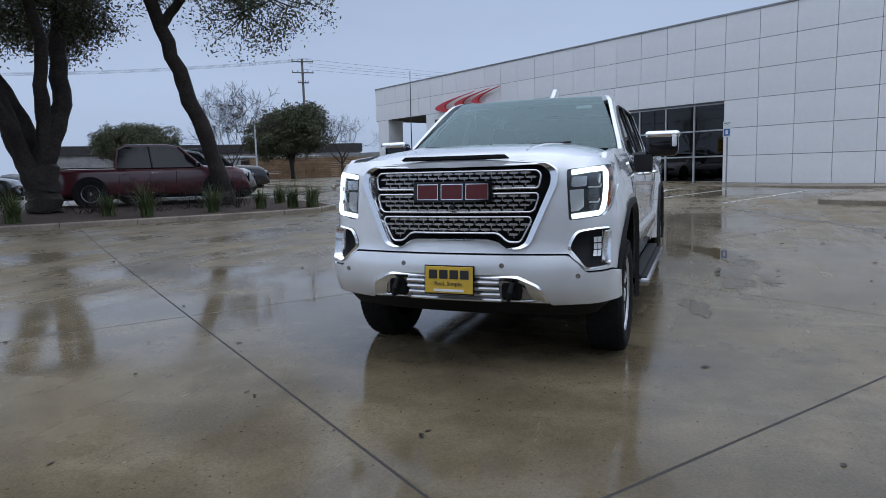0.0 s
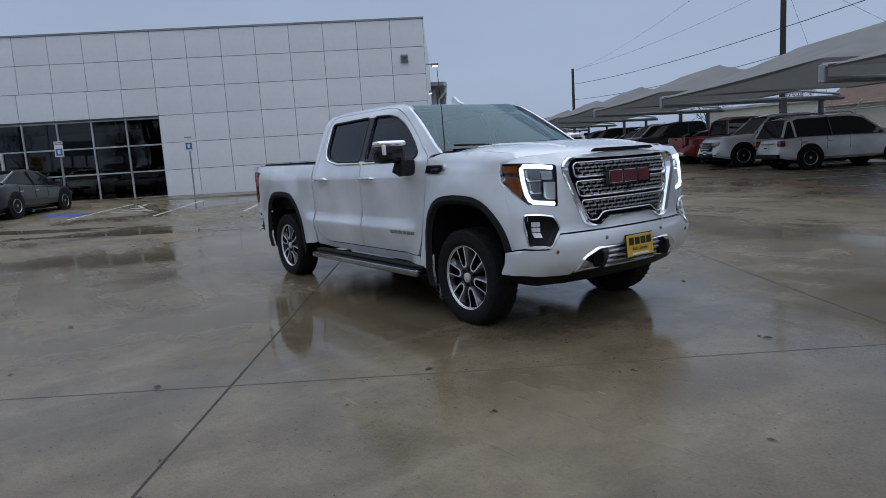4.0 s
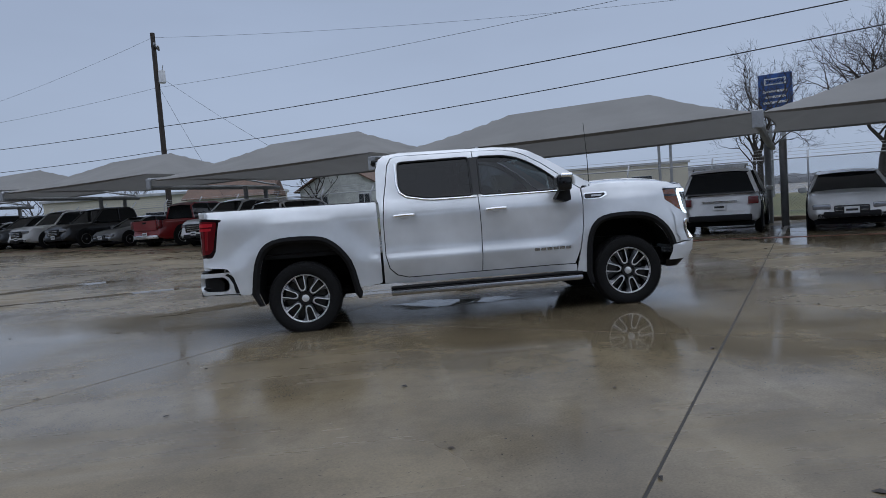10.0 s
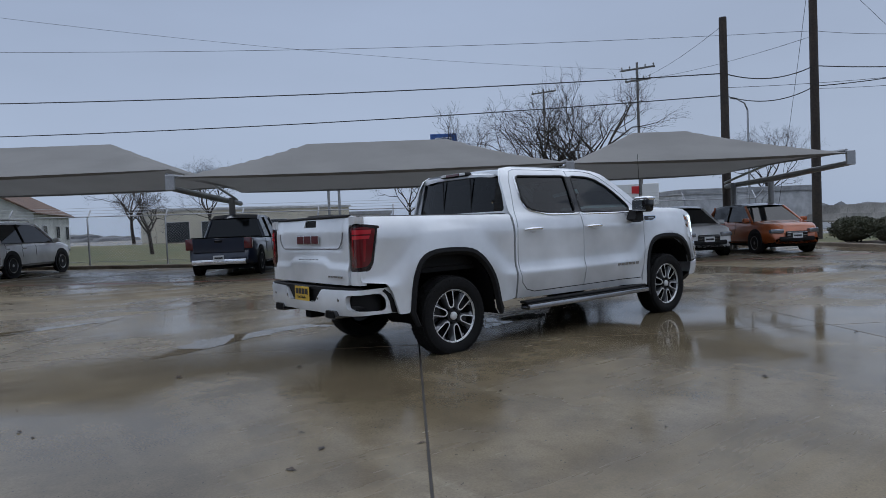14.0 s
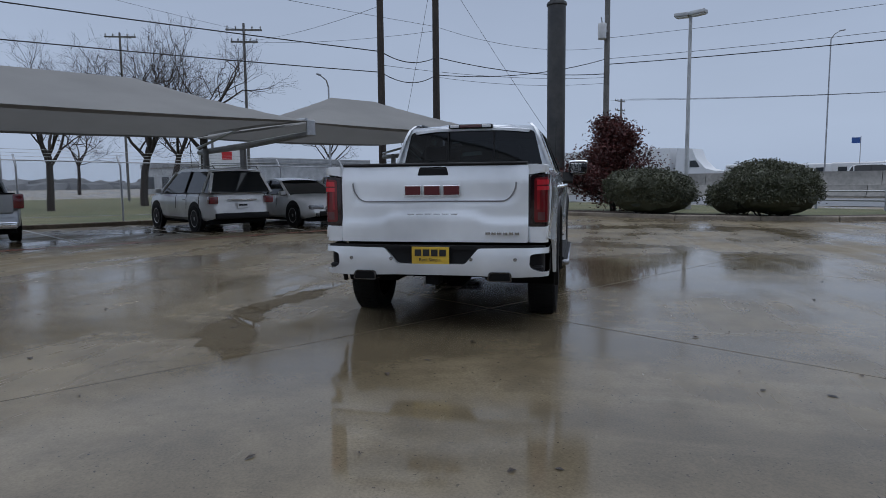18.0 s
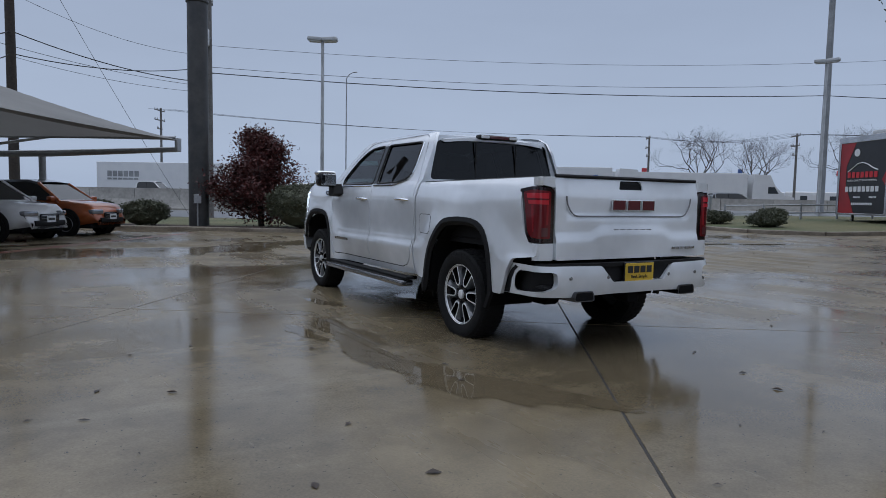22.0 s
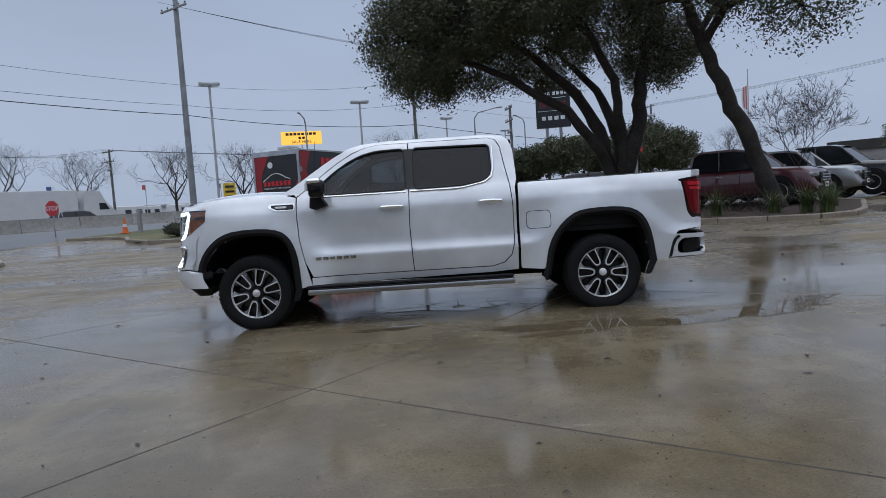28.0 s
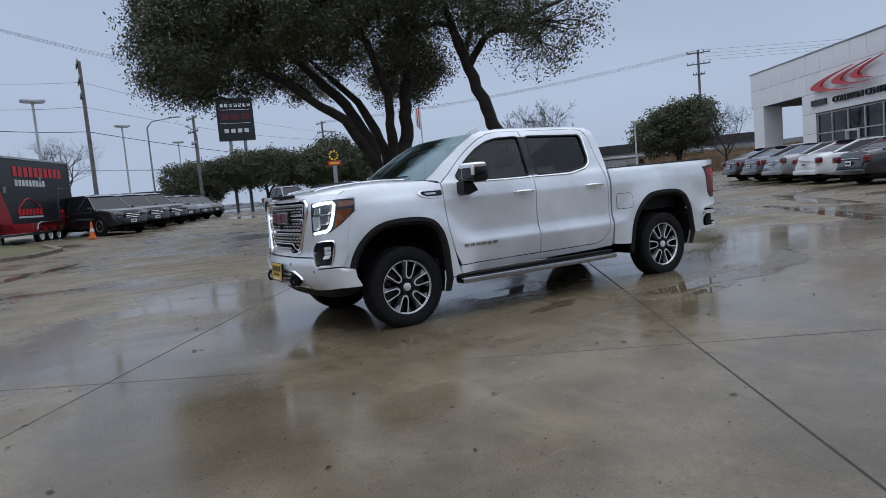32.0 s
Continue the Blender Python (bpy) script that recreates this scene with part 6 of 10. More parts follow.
skin(bm, [(-0.92, -0.62), (0.70, -0.62), (0.70, 0.62), (-0.92, 0.62)], lambda a, b: roof_at(a, b) + Vector((0, 0, -0.035)), (0, 0, -1), 0.2)
part("headliner", bm, mat("headliner_grey", (0.22, 0.22, 0.21), 0.9), truck)
# chassis
bm = bmesh.new()
for y in (-0.45, 0.45):
    box(bm, (-0.1, y, 0.52), (5.2, 0.1, 0.16), 0.01)
for x in (-1.87, 1.87):
    tube(bm, [(x, -0.8, 0.40), (x, 0.8, 0.40)], 0.06, 10)
box(bm, (-1.87, 0, 0.40), (0.34, 0.3, 0.28), 0.08)
box(bm, (0.0, -0.1, 0.50), (2.4, 0.8, 0.14), 0.03)
box(bm, (1.7, 0, 0.62), (1.0, 1.3, 0.35), 0.03)
tube(bm, [(0.8, 0.25, 0.42), (-1.4, 0.55, 0.42), (-2.3, 0.6, 0.5), (-2.95, 0.575, 0.51)], 0.04, 8)
tube(bm, [(-1.4, -0.5, 0.42), (-2.3, -0.6, 0.5), (-2.95, -0.575, 0.51)], 0.04, 8)
part("chassis", bm, UNDER, truck)


def spoke_wheel(parent, m, radius=0.405, rim_r=0.268, width=0.26, name="wheel"):
    """A tyre on an alloy rim with six forked spokes; local z points outwards."""
    w = width / 2
    t = [(rim_r - 0.01, -w * 0.8), (rim_r + 0.02, -w * 0.95), (radius - 0.06, -w), (radius - 0.022, -w * 0.93), (radius - 0.004, -w * 0.74), (radius, -w * 0.4), (radius, w * 0.4), (radius - 0.004, w * 0.74), (radius - 0.022, w * 0.93), (radius - 0.06, w), (rim_r + 0.035, w * 0.97), (rim_r + 0.012, w * 0.86), (rim_r - 0.006, w * 0.80)]
    bm = bmesh.new()
    lathe(bm, t, 56, m)
    # tread blocks, and the smaller lugs on the shoulder
    for k in range(52):
        a = 2 * math.pi * k / 52
        for z, da, l, r in ((w * 0.64, 0.0, 0.040, radius - 0.003), (-w * 0.64, 0.06, 0.040, radius - 0.003), (w * 0.22, 0.05, 0.045, radius), (-w * 0.22, 0.02, 0.045, radius)):
            box(bm, (0, 0, 0), (0.008, 0.032, l), 0.0, m @ pose(0, 0, 0, 0, 0, math.degrees(a + da)) @ Matrix.Translation((r, 0, z)))
        box(bm, (0, 0, 0), (0.030, 0.026 if k % 2 else 0.034, 0.006), 0.0, m @ pose(0, 0, 0, 0, 0, math.degrees(a + 0.03)) @ Matrix.Translation((radius - 0.040, 0, w * 0.965)) @ pose(0, 0, 0, 0, 12, 0))
    wheel = part(name, bm, RUBBER, parent, "worn black all-terrain tyre on an alloy rim")
    bm = bmesh.new()
    lathe(bm, [(rim_r - 0.012, -w * 0.8), (rim_r - 0.045, -w * 0.5), (rim_r - 0.04, w * 0.35), (rim_r - 0.012, w * 0.72)], 40, m)
    lathe(bm, [(0.001, -w * 0.05), (rim_r - 0.03, -w * 0.05)], 32, m)
    part("rim_barrel", bm, GLOSS_BLACK, wheel)
    bm = bmesh.new()
    lathe(bm, [(rim_r - 0.016, w * 0.62), (rim_r - 0.010, w * 0.76), (rim_r + 0.001, w * 0.84), (rim_r + 0.008, w * 0.80)], 48, m)
    part("rim_lip", bm, MACHINED, wheel)
    reach = rim_r - 0.014
    near = [(0.098, 0.0), (0.106, 0.016), (0.126, 0.027), (0.180, 0.034), (0.225, 0.038), (reach, 0.041)]
    mid = [(0.083, 0.0), (0.092, 0.024), (0.120, 0.038), (0.180, 0.045), (0.225, 0.050), (reach, 0.056)]
    far = [(0.070, 0.0), (0.077, 0.032), (0.110, 0.046), (0.176, 0.057), (0.216, 0.076), (reach - 0.022, 0.122)]

    def band(mm, e, lines, material, nm, label=""):
        bm = bmesh.new()
        rows = [[bm.verts.new(mm @ Vector((x, e * y, w * h))) for x, y in ln] for ln, h in lines]
        for A_, B_ in zip(rows, rows[1:]):
            for q in range(len(A_) - 1):
                bm.faces.new((A_[q], A_[q + 1], B_[q + 1], B_[q])[::e])
        return part(nm, bm, material, wheel, label)

    for k in range(6):
        a = 60 * k + 90
        mm = m @ pose(0, 0, 0, 0, 0, a)
        for e in (-1, 1):
            band(mm, e, ((near, 0.74), (near, 0.30)), GLOSS_BLACK, "pocket_side")
            band(mm, e, ((mid, 0.73), (near, 0.74)), MACHINED, "machined_edge", "bright machined spoke edge")
            band(mm, e, ((far, 0.10), (far, 0.56), (mid, 0.73)), SPOKE_GREY, "spoke", "grey forked spoke")
        bm = bmesh.new()
        prism(bm, [(0.09, -0.02), (0.13, -0.03), (reach, -0.043), (reach, 0.043), (0.13, 0.03), (0.09, 0.02)], w * 0.20, w * 0.34, mm)
        part("spoke_back", bm, GLOSS_BLACK, wheel)
        bm = bmesh.new()
        lathe(bm, [(0.001, w * 0.80), (0.011, w * 0.79), (0.013, w * 0.5)], 8, m @ pose(0, 0, 0, 0, 0, a + 30) @ Matrix.Translation((0.069, 0, 0)))
        part("lug_nut", bm, GLOSS_BLACK, wheel)
    bm = bmesh.new()
    lathe(bm, [(0.001, w * 0.84), (0.03, w * 0.835), (0.040, w * 0.78), (0.043, w * 0.4)], 24, m)
    part("hub_cap", bm, MACHINED, wheel)
    bm = bmesh.new()
    lathe(bm, [(0.040, w * 0.66), (0.080, w * 0.66), (0.090, w * 0.3)], 24, m)
    part("hub_ring", bm, GLOSS_BLACK, wheel)
    return wheel


for x, s, spun in ((-1.872, -1, 12), (-1.872, 1, 28), (1.872, -1, 17), (1.872, 1, -15)):
    spoke_wheel(truck, Matrix.Translation((x, s * 0.865, 0.402)) @ pose(0, 0, 0, -90 * s, 0, 0) @ pose(0, 0, 0, 0, 0, spun))


# ---------------------------------------------------------------- parked cars
def paint(name, color, coat=1.0, metal=0.0):
    return mat(name, color, 0.32, metal, grain=0.02, scale=200, coat=coat)


P_WHITE = paint("white_car_paint", (0.83, 0.83, 0.83))
P_BLACK = paint("black_car_paint", (0.012, 0.012, 0.014))
P_SILVER = paint("silver_car_paint", (0.36, 0.37, 0.38), metal=0.6)
P_GREY = paint("grey_car_paint", (0.13, 0.14, 0.155), metal=0.5)
P_NAVY = paint("navy_car_paint", (0.012, 0.02, 0.045))
P_RED = paint("red_car_paint", (0.26, 0.012, 0.014))
P_MAROON = paint("maroon_car_paint", (0.09, 0.012, 0.018))
P_ORANGE = paint("orange_car_paint", (0.50, 0.12, 0.03), metal=0.3)
CABIN_GLASS = mat("car_window", (0.012, 0.014, 0.016), 0.05, ior=1.45)
CLEAR_LAMP = mat("clear_lamp", (0.30, 0.31, 0.33), 0.12, 0.6, coat=1.0)
ALLOY = mat("road_wheel_alloy", (0.38, 0.38, 0.39), 0.3, 0.9)

KINDS = {
    # length, width, wheel x front/rear, wheel radius, belt line (x, z), greenhouse (x, z) from the cowl round to the tail
    "suv": (4.75, 1.9, 1.42, -1.42, 0.36, [(-2.375, 0.62), (-2.33, 1.02), (-1.9, 1.08), (0.9, 1.05), (1.15, 1.08), (2.0, 0.98), (2.3, 0.80), (2.375, 0.5)], [(1.15, 1.05), (0.35, 1.62), (0.0, 1.70), (-1.7, 1.69), (-2.1, 1.60), (-2.32, 1.06)]),
    "big_suv": (5.3, 2.05, 1.6, -1.5, 0.41, [(-2.65, 0.7), (-2.6, 1.15), (-2.2, 1.22), (1.0, 1.18), (1.25, 1.2), (2.3, 1.14), (2.6, 0.98), (2.65, 0.6)], [(1.3, 1.18), (0.6, 1.80), (0.2, 1.9), (-2.1, 1.88), (-2.45, 1.78), (-2.62, 1.18)]),
    "sedan": (4.85, 1.86, 1.48, -1.38, 0.34, [(-2.425, 0.6), (-2.38, 0.95), (-1.8, 1.05), (0.9, 0.94), (1.15, 0.96), (2.0, 0.84), (2.35, 0.68), (2.425, 0.45)], [(1.2, 0.94), (0.35, 1.36), (-0.1, 1.44), (-0.9, 1.40), (-1.85, 1.02)]),
    "coupe": (5.0, 1.92, 1.5, -1.45, 0.35, [(-2.5, 0.62), (-2.46, 1.0), (-1.8, 1.06), (0.8, 0.98), (1.0, 1.0), (2.2, 0.9), (2.46, 0.75), (2.5, 0.45)], [(0.9, 0.97), (0.1, 1.36), (-0.3, 1.43), (-0.9, 1.40), (-1.75, 1.03)]),
    "crossover": (4.3, 1.76, 1.30, -1.32, 0.34, [(-2.15, 0.6), (-2.1, 1.0), (-1.7, 1.08), (0.85, 1.0), (1.1, 1.02), (1.85, 0.92), (2.1, 0.74), (2.15, 0.45)], [(1.1, 1.0), (0.35, 1.50), (0.0, 1.58), (-1.4, 1.55), (-1.75, 1.48), (-2.1, 1.06)]),
    "pickup": (5.7, 1.98, 1.85, -1.75, 0.40, [(-2.85, 0.62), (-2.83, 1.12), (-2.7, 1.15), (1.2, 1.14), (1.35, 1.18), (2.45, 1.12), (2.8, 0.95), (2.85, 0.55)], [(1.45, 1.14), (0.75, 1.76), (0.4, 1.84), (-0.75, 1.84), (-0.98, 1.72), (-1.05, 1.14)]),
}


def car(kind, colour, m, name, label, category, group="", roof_paint=None, rear_plate=True, rails=False, scale=1.0, lit=False):
    """A parked car: lofted body, glazed cabin, roof, pillars, wheels, lamps, grille, plates, mirrors."""
    length, width, wf, wr, rad, belt, house = KINDS[kind]
    root = thing(name, label, category, m @ Matrix.Scale(scale, 4) if scale != 1 else m, group)
    hw, floor_z = width / 2, 0.24 if kind in ("sedan", "coupe") else 0.30
    bm = bmesh.new()
    stations, x0, x1 = [], -length / 2, length / 2
    for k in range(29):
        x = x0 + (x1 - x0) * k / 28
        end = min(x - x0, x1 - x)
        w = hw * (1 - (0.24 if kind != "pickup" else 0.15) * max(0.0, 1 - end / 0.7) ** 2.0)
        zt = lerp_list(belt, x)
        zb = floor_z + 0.10 * max(0.0, 1 - end / 0.5)
        prof = [(w * 0.86, zb), (w * 0.965, zb + 0.08), (w * 1.0, zb + (zt - zb) * 0.42), (w * 0.985, zb + (zt - zb) * 0.62), (w * 0.975, zt - 0.13), (w * 0.94, zt - 0.05), (w * 0.84, zt), (w * 0.4, zt + 0.018), (0, zt + 0.022)]
        stations.append([bm.verts.new((x, y, z)) for y, z in prof] + [bm.verts.new((x, -y, z)) for y, z in prof[-2::-1]])
    for a, b in zip(stations, stations[1:]):
        for i in range(len(a) - 1):
            bm.faces.new((a[i], a[i + 1], b[i + 1], b[i]))
    bm.faces.new(stations[0])
    bm.faces.new(stations[-1][::-1])
    bmesh.ops.recalc_face_normals(bm, faces=bm.faces)
    body = part("body", bm, colour, root, angle=40)
    bm = bmesh.new()
    box(bm, (0, 0, floor_z - 0.02), (length * 0.92, width * 0.84, 0.12), 0.03)
    part("underside", bm, UNDER, root)
    # cabin
    top = max(z for _, z in house)
    zb = min(z for _, z in house)

    def cab_y(z, f=1.0):
        return hw * (0.93 - 0.24 * (z - zb) / (top - zb)) * f

    bm = bmesh.new()
    skin_l = [bm.verts.new((x, cab_y(z), z)) for x, z in house]
    skin_r = [bm.verts.new((x, -cab_y(z), z)) for x, z in house]
    n = len(house)
    bm.faces.new(skin_l)
    bm.faces.new(skin_r[::-1])
    for i in range(n - 1):
        bm.faces.new((skin_l[i], skin_r[i], skin_r[i + 1], skin_l[i + 1]))
    bmesh.ops.recalc_face_normals(bm, faces=bm.faces)
    part("cabin_glass", bm, CABIN_GLASS, root, "dark car windows", angle=20)
    # roof skin over the upper run of the cabin
    tops = [p for p in house if p[1] > top - 0.16]
    bm = bmesh.new()
    rows = []
    for x, z in tops:
        rows.append([bm.verts.new((x + (0.02 if x == tops[0][0] else 0), cab_y(z) * f * 1.012, z + 0.012 + 0.03 * (1 - f * f))) for f in (-1, -0.8, -0.4, 0, 0.4, 0.8, 1)])
    edge = [[bm.verts.new((r[i].co.x, r[i].co.y * 1.02, r[i].co.z - 0.07)) for r in rows] for i in (0, -1)]
    for a, b in zip(rows, rows[1:]):
        for i in range(6):
            bm.faces.new((a[i], a[i + 1], b[i + 1], b[i]))
    for e, i in ((edge[0], 0), (edge[1], -1)):
        for k in range(len(rows) - 1):
            bm.faces.new((rows[k][i], rows[k + 1][i], e[k + 1], e[k]))
    bmesh.ops.recalc_face_normals(bm, faces=bm.faces)
    part("roof", bm, roof_paint or colour, root)
    first, last = house[0], house[-1]
    ups = [(first, tops[0]), (tops[-1], last)]
    xb = (tops[0][0] + tops[-1][0]) / 2
    for s in (-1, 1):
        for (ax, az), (bx_, bz) in ups:
            bm = bmesh.new()
            tube(bm, [(ax, s * cab_y(az) * 1.005, az - 0.03), (bx_, s * cab_y(bz) * 1.005, bz)], 0.045, 6)
            part("pillar", bm, colour, root)
        for x in ((xb + 0.12, xb - 1.05) if kind in ("suv", "big_suv", "crossover") else (xb + 0.05,)):
            bm = bmesh.new()
            tube(bm, [(x + 0.05, s * cab_y(zb) * 1.003, zb), (x - 0.03, s * cab_y(top - 0.08) * 1.003, top - 0.06)], 0.035, 6)
            part("door_pillar", bm, GLOSS_BLACK if x > xb else colour, root)
        bm = bmesh.new()
        box(bm, (first[0] - 0.16, s * (hw + 0.08), zb + 0.06), (0.16, 0.2, 0.14), 0.04, seg=2)
        part("mirror", bm, colour if kind != "pickup" else GLOSS_BLACK, root)
        for x in (xb + 0.75, xb + 0.0, xb - 0.85):
            bm = bmesh.new()
            zz = lerp_list(belt, x)
            tube(bm, [(x, s * hw * 1.003, floor_z + (zz - floor_z) * 0.42), (x + 0.02, s * hw * 0.978, zz - 0.14), (x, s * hw * 0.945, zz - 0.05)], 0.007, 4)
            part("door_gap", bm, UNDER, body)
        for x in (xb + 0.1, xb - 0.75):
            bm = bmesh.new()
            box(bm, (x, s * hw * 0.995, zb - 0.17), (0.2, 0.03, 0.028), 0.008)
            part("door_handle", bm, colour if kind == "crossover" else CHROME, body)
        for x in (wf, wr):
            bm = bmesh.new()
            lathe(bm, [(0.001, 0.0), (rad + 0.075, 0.0), (rad + 0.09, -0.02)], 28, Matrix.Translation((x, s * (hw + 0.004), rad + 0.02)) @ pose(0, 0, 0, -90 * s, 0, 0))
            part("wheel_arch", bm, CAR_BLACK_TRIM, body)
            mw = Matrix.Translation((x, s * (hw - 0.08), rad)) @ pose(0, 0, 0, -90 * s, 0, 0)
            bm = bmesh.new()
            lathe(bm, [(rad * 0.64, -0.1), (rad * 0.95, -0.1), (rad, -0.06), (rad, 0.06), (rad * 0.95, 0.1), (rad * 0.68, 0.1), (rad * 0.64, 0.085)], 28, mw)
            wheel = part("wheel", bm, RUBBER, root, "black tyre on an alloy rim")
            bm = bmesh.new()
            lathe(bm, [(rad * 0.66, 0.06), (rad * 0.62, 0.095), (rad * 0.57, 0.08), (rad * 0.53, 0.02), (0.001, 0.02)], 28, mw)
            part("rim_dish", bm, GLOSS_BLACK, wheel)
            bm = bmesh.new()
            lathe(bm, [(rad * 0.67, 0.085), (rad * 0.63, 0.1), (rad * 0.58, 0.085)], 28, mw)
            for k in range(5):
                prism(bm, [(0.03, -0.03), (rad * 0.6, -0.035), (rad * 0.6, 0.035), (0.03, 0.03)], 0.05, 0.08, mw @ pose(0, 0, 0, 0, 0, 72 * k + 20))
            lathe(bm, [(0.001, 0.09), (0.05, 0.085), (0.055, 0.05)], 12, mw)
            part("rim", bm, ALLOY, wheel)
        # lamps
        zf = lerp_list(belt, x1 - 0.22) - 0.16
        bm = bmesh.new()
        box(bm, (x1 - 0.15, s * hw * 0.66, zf), (0.30, hw * 0.42, 0.13), 0.035, seg=2)
        for v in bm.verts:
            v.co.x -= max(0.0, abs(v.co.y) / hw - 0.6) * 0.35
        part("headlamp", bm, CLEAR_LAMP, root)
        zr = lerp_list(belt, x0 + 0.1) - 0.16
        bm = bmesh.new()
        tall = 0.34 if kind in ("pickup", "big_suv") else 0.2
        box(bm, (x0 + 0.07, s * hw * 0.84, zr), (0.17, hw * 0.26, tall), 0.03, seg=2)
        part("tail_lamp", bm, RED_LENS_DEEP, root)
        if rails:
            bm = bmesh.new()
            tube(bm, [(tops[0][0] - 0.2, s * cab_y(top) * 0.95, top), (tops[0][0] - 0.3, s * cab_y(top) * 0.95, top + 0.07), (tops[-1][0] + 0.1, s * cab_y(top) * 0.95, top + 0.07), (tops[-1][0], s * cab_y(top) * 0.95, top)], 0.016, 6)
            part("roof_rail", bm, SATIN, root)
    zg = lerp_list(belt, x1 - 0.1)
    bm = bmesh.new()
    box(bm, (x1 - 0.015, 0, zg - 0.20), (0.07, hw * (0.78 if kind != "pickup" else 1.0), 0.24 if kind != "pickup" else 0.34), 0.04, seg=2)
    gr = part("grille", bm, GLOSS_BLACK, root)
    for dz in (-0.08, 0.0, 0.08):
        bm = bmesh.new()
        tube(bm, [(x1 + 0.024, -hw * 0.36, zg - 0.2 + dz), (x1 + 0.024, hw * 0.36, zg - 0.2 + dz)], 0.007 if kind not in ("pickup", "big_suv") else 0.013, 6)
        part("grille_bar", bm, CHROME if kind in ("pickup", "big_suv") else SATIN, gr)
    bm = bmesh.new()
    box(bm, (x1 - 0.03, 0, floor_z + 0.16), (0.12, hw * 1.25, 0.14), 0.03, seg=2)
    part("front_intake", bm, CAR_BLACK_TRIM, root)
    bm = bmesh.new()
    box(bm, (x0 + 0.0, 0, floor_z + 0.14), (0.12, hw * 1.6, 0.16), 0.03, seg=2)
    part("rear_bumper", bm, CHROME if kind == "pickup" else CAR_BLACK_TRIM if kind in ("suv", "crossover") else colour, root)
    for xx, sg in ((x1 + 0.035, 1),) + (((x0 - (0.07 if kind == "pickup" else 0.03), -1),) if rear_plate else ()):
        z = (floor_z + 0.26) if sg > 0 or kind == "pickup" else lerp_list(belt, x0 + 0.1) - 0.30
        bm = bmesh.new()
        box(bm, (xx, 0, z), (0.012, 0.31, 0.155), 0.003)
        pl_ = part("number_plate", bm, PLATE_WHITE, root)
        bm = bmesh.new()
        box(bm, (xx + sg * 0.008, 0, z), (0.004, 0.24, 0.05))
        part("print_bar", bm, BLACK_LETTER, pl_)
    if kind == "pickup":
        bm = bmesh.new()
        box(bm, (-1.95, 0, 1.148), (1.68, hw * 1.62, 0.05), 0.0)
        part("bed_opening", bm, UNDER, root)
        bm = bmesh.new()
        box(bm, (x0 - 0.005, 0, 0.93), (0.05, hw * 1.5, 0.42), 0.015)
        part("tailgate", bm, colour, root)
        bm = bmesh.new()
        box(bm, (x0 - 0.035, 0, 1.05), (0.02, 0.22, 0.07), 0.01)
        part("gate_handle", bm, GLOSS_BLACK, root)
    else:
        bm = bmesh.new()
        box(bm, (x0 + 0.03, 0, lerp_list(belt, x0 + 0.1) - 0.16), (0.06, hw * 0.9, 0.03), 0.01)
        part("boot_trim", bm, CHROME, root)
    return root


ROW_A = "cars under the canopies"
car("suv", P_WHITE, place(13.2, -1.95, 0), "parked_suv", "white SUV with roof rails parked nose-in under a canopy", "car", ROW_A, rails=True)
car("sedan", P_WHITE, place(13.1, -4.85, 180), "parked_sedan", "white sedan with dark windows parked nose-out under a canopy", "car", ROW_A)
car("crossover", P_WHITE, place(12.9, -7.65, 180), "parked_crossover", "small white crossover parked nose-out under a canopy", "car", ROW_A, roof_paint=P_BLACK)
car("crossover", P_ORANGE, place(13.0, -10.45, 180), "parked_crossover", "small orange crossover with a black roof parked nose-out", "car", ROW_A, roof_paint=P_BLACK)
car("pickup", P_SILVER, place(13.6, 4.0, 0), "parked_pickup", "silver pickup truck parked nose-in under a canopy", "pickup truck", ROW_A, scale=0.95)
car("pickup", P_NAVY, place(13.8, 7.0, 0), "parked_pickup", "dark navy pickup truck parked nose-in under a canopy", "pickup truck", ROW_A)
car("suv", P_WHITE, place(13.7, 14.6, 0), "parked_suv", "white SUV parked nose-in under a canopy", "car", ROW_A, rails=True)
car("pickup", P_WHITE, place(13.4, 17.7, 180), "parked_pickup", "white pickup truck parked nose-out under a canopy", "pickup truck", ROW_A)
car("pickup", P_RED, place(13.4, 20.7, 0), "parked_pickup", "bright red pickup truck parked nose-in under a canopy", "pickup truck", ROW_A)
car("sedan", P_SILVER, place(13.0, 24.2, 180), "parked_sedan", "small silver sedan parked nose-out under a canopy", "car", ROW_A, scale=0.93)
car("pickup", P_BLACK, place(13.2, 27.2, 180), "parked_pickup", "dark grey pickup truck parked nose-out under a canopy", "pickup truck", ROW_A)
car("pickup", P_WHITE, place(13.2, 30.4, 180), "parked_pickup", "white pickup truck parked nose-out under a canopy", "pickup truck", ROW_A)
for k, (kd, col, cn) in enumerate((("suv", P_GREY, "grey"), ("sedan", P_WHITE, "white"), ("big_suv", P_BLACK, "black"), ("pickup", P_SILVER, "silver"), ("suv", P_WHITE, "white"), ("sedan", P_GREY, "grey"), ("big_suv", P_BLACK, "black"), ("suv", P_SILVER, "silver"), ("pickup", P_WHITE, "white"), ("suv", P_GREY, "grey"), ("sedan", P_SILVER, "silver"), ("pickup", P_GREY, "grey"))):
    car(kd, col, place(13.2, 34.0 + 3.0 * k, 180), "parked_" + ("suv" if "suv" in kd else kd), cn + " car far down the row of canopies", "car", ROW_A)
ROW_B = "cars before the shop"
car("sedan", P_BLACK, place(-13.7, 13.9, 93), "parked_sedan", "black sedan parked nose-in before the shop", "car", ROW_B)
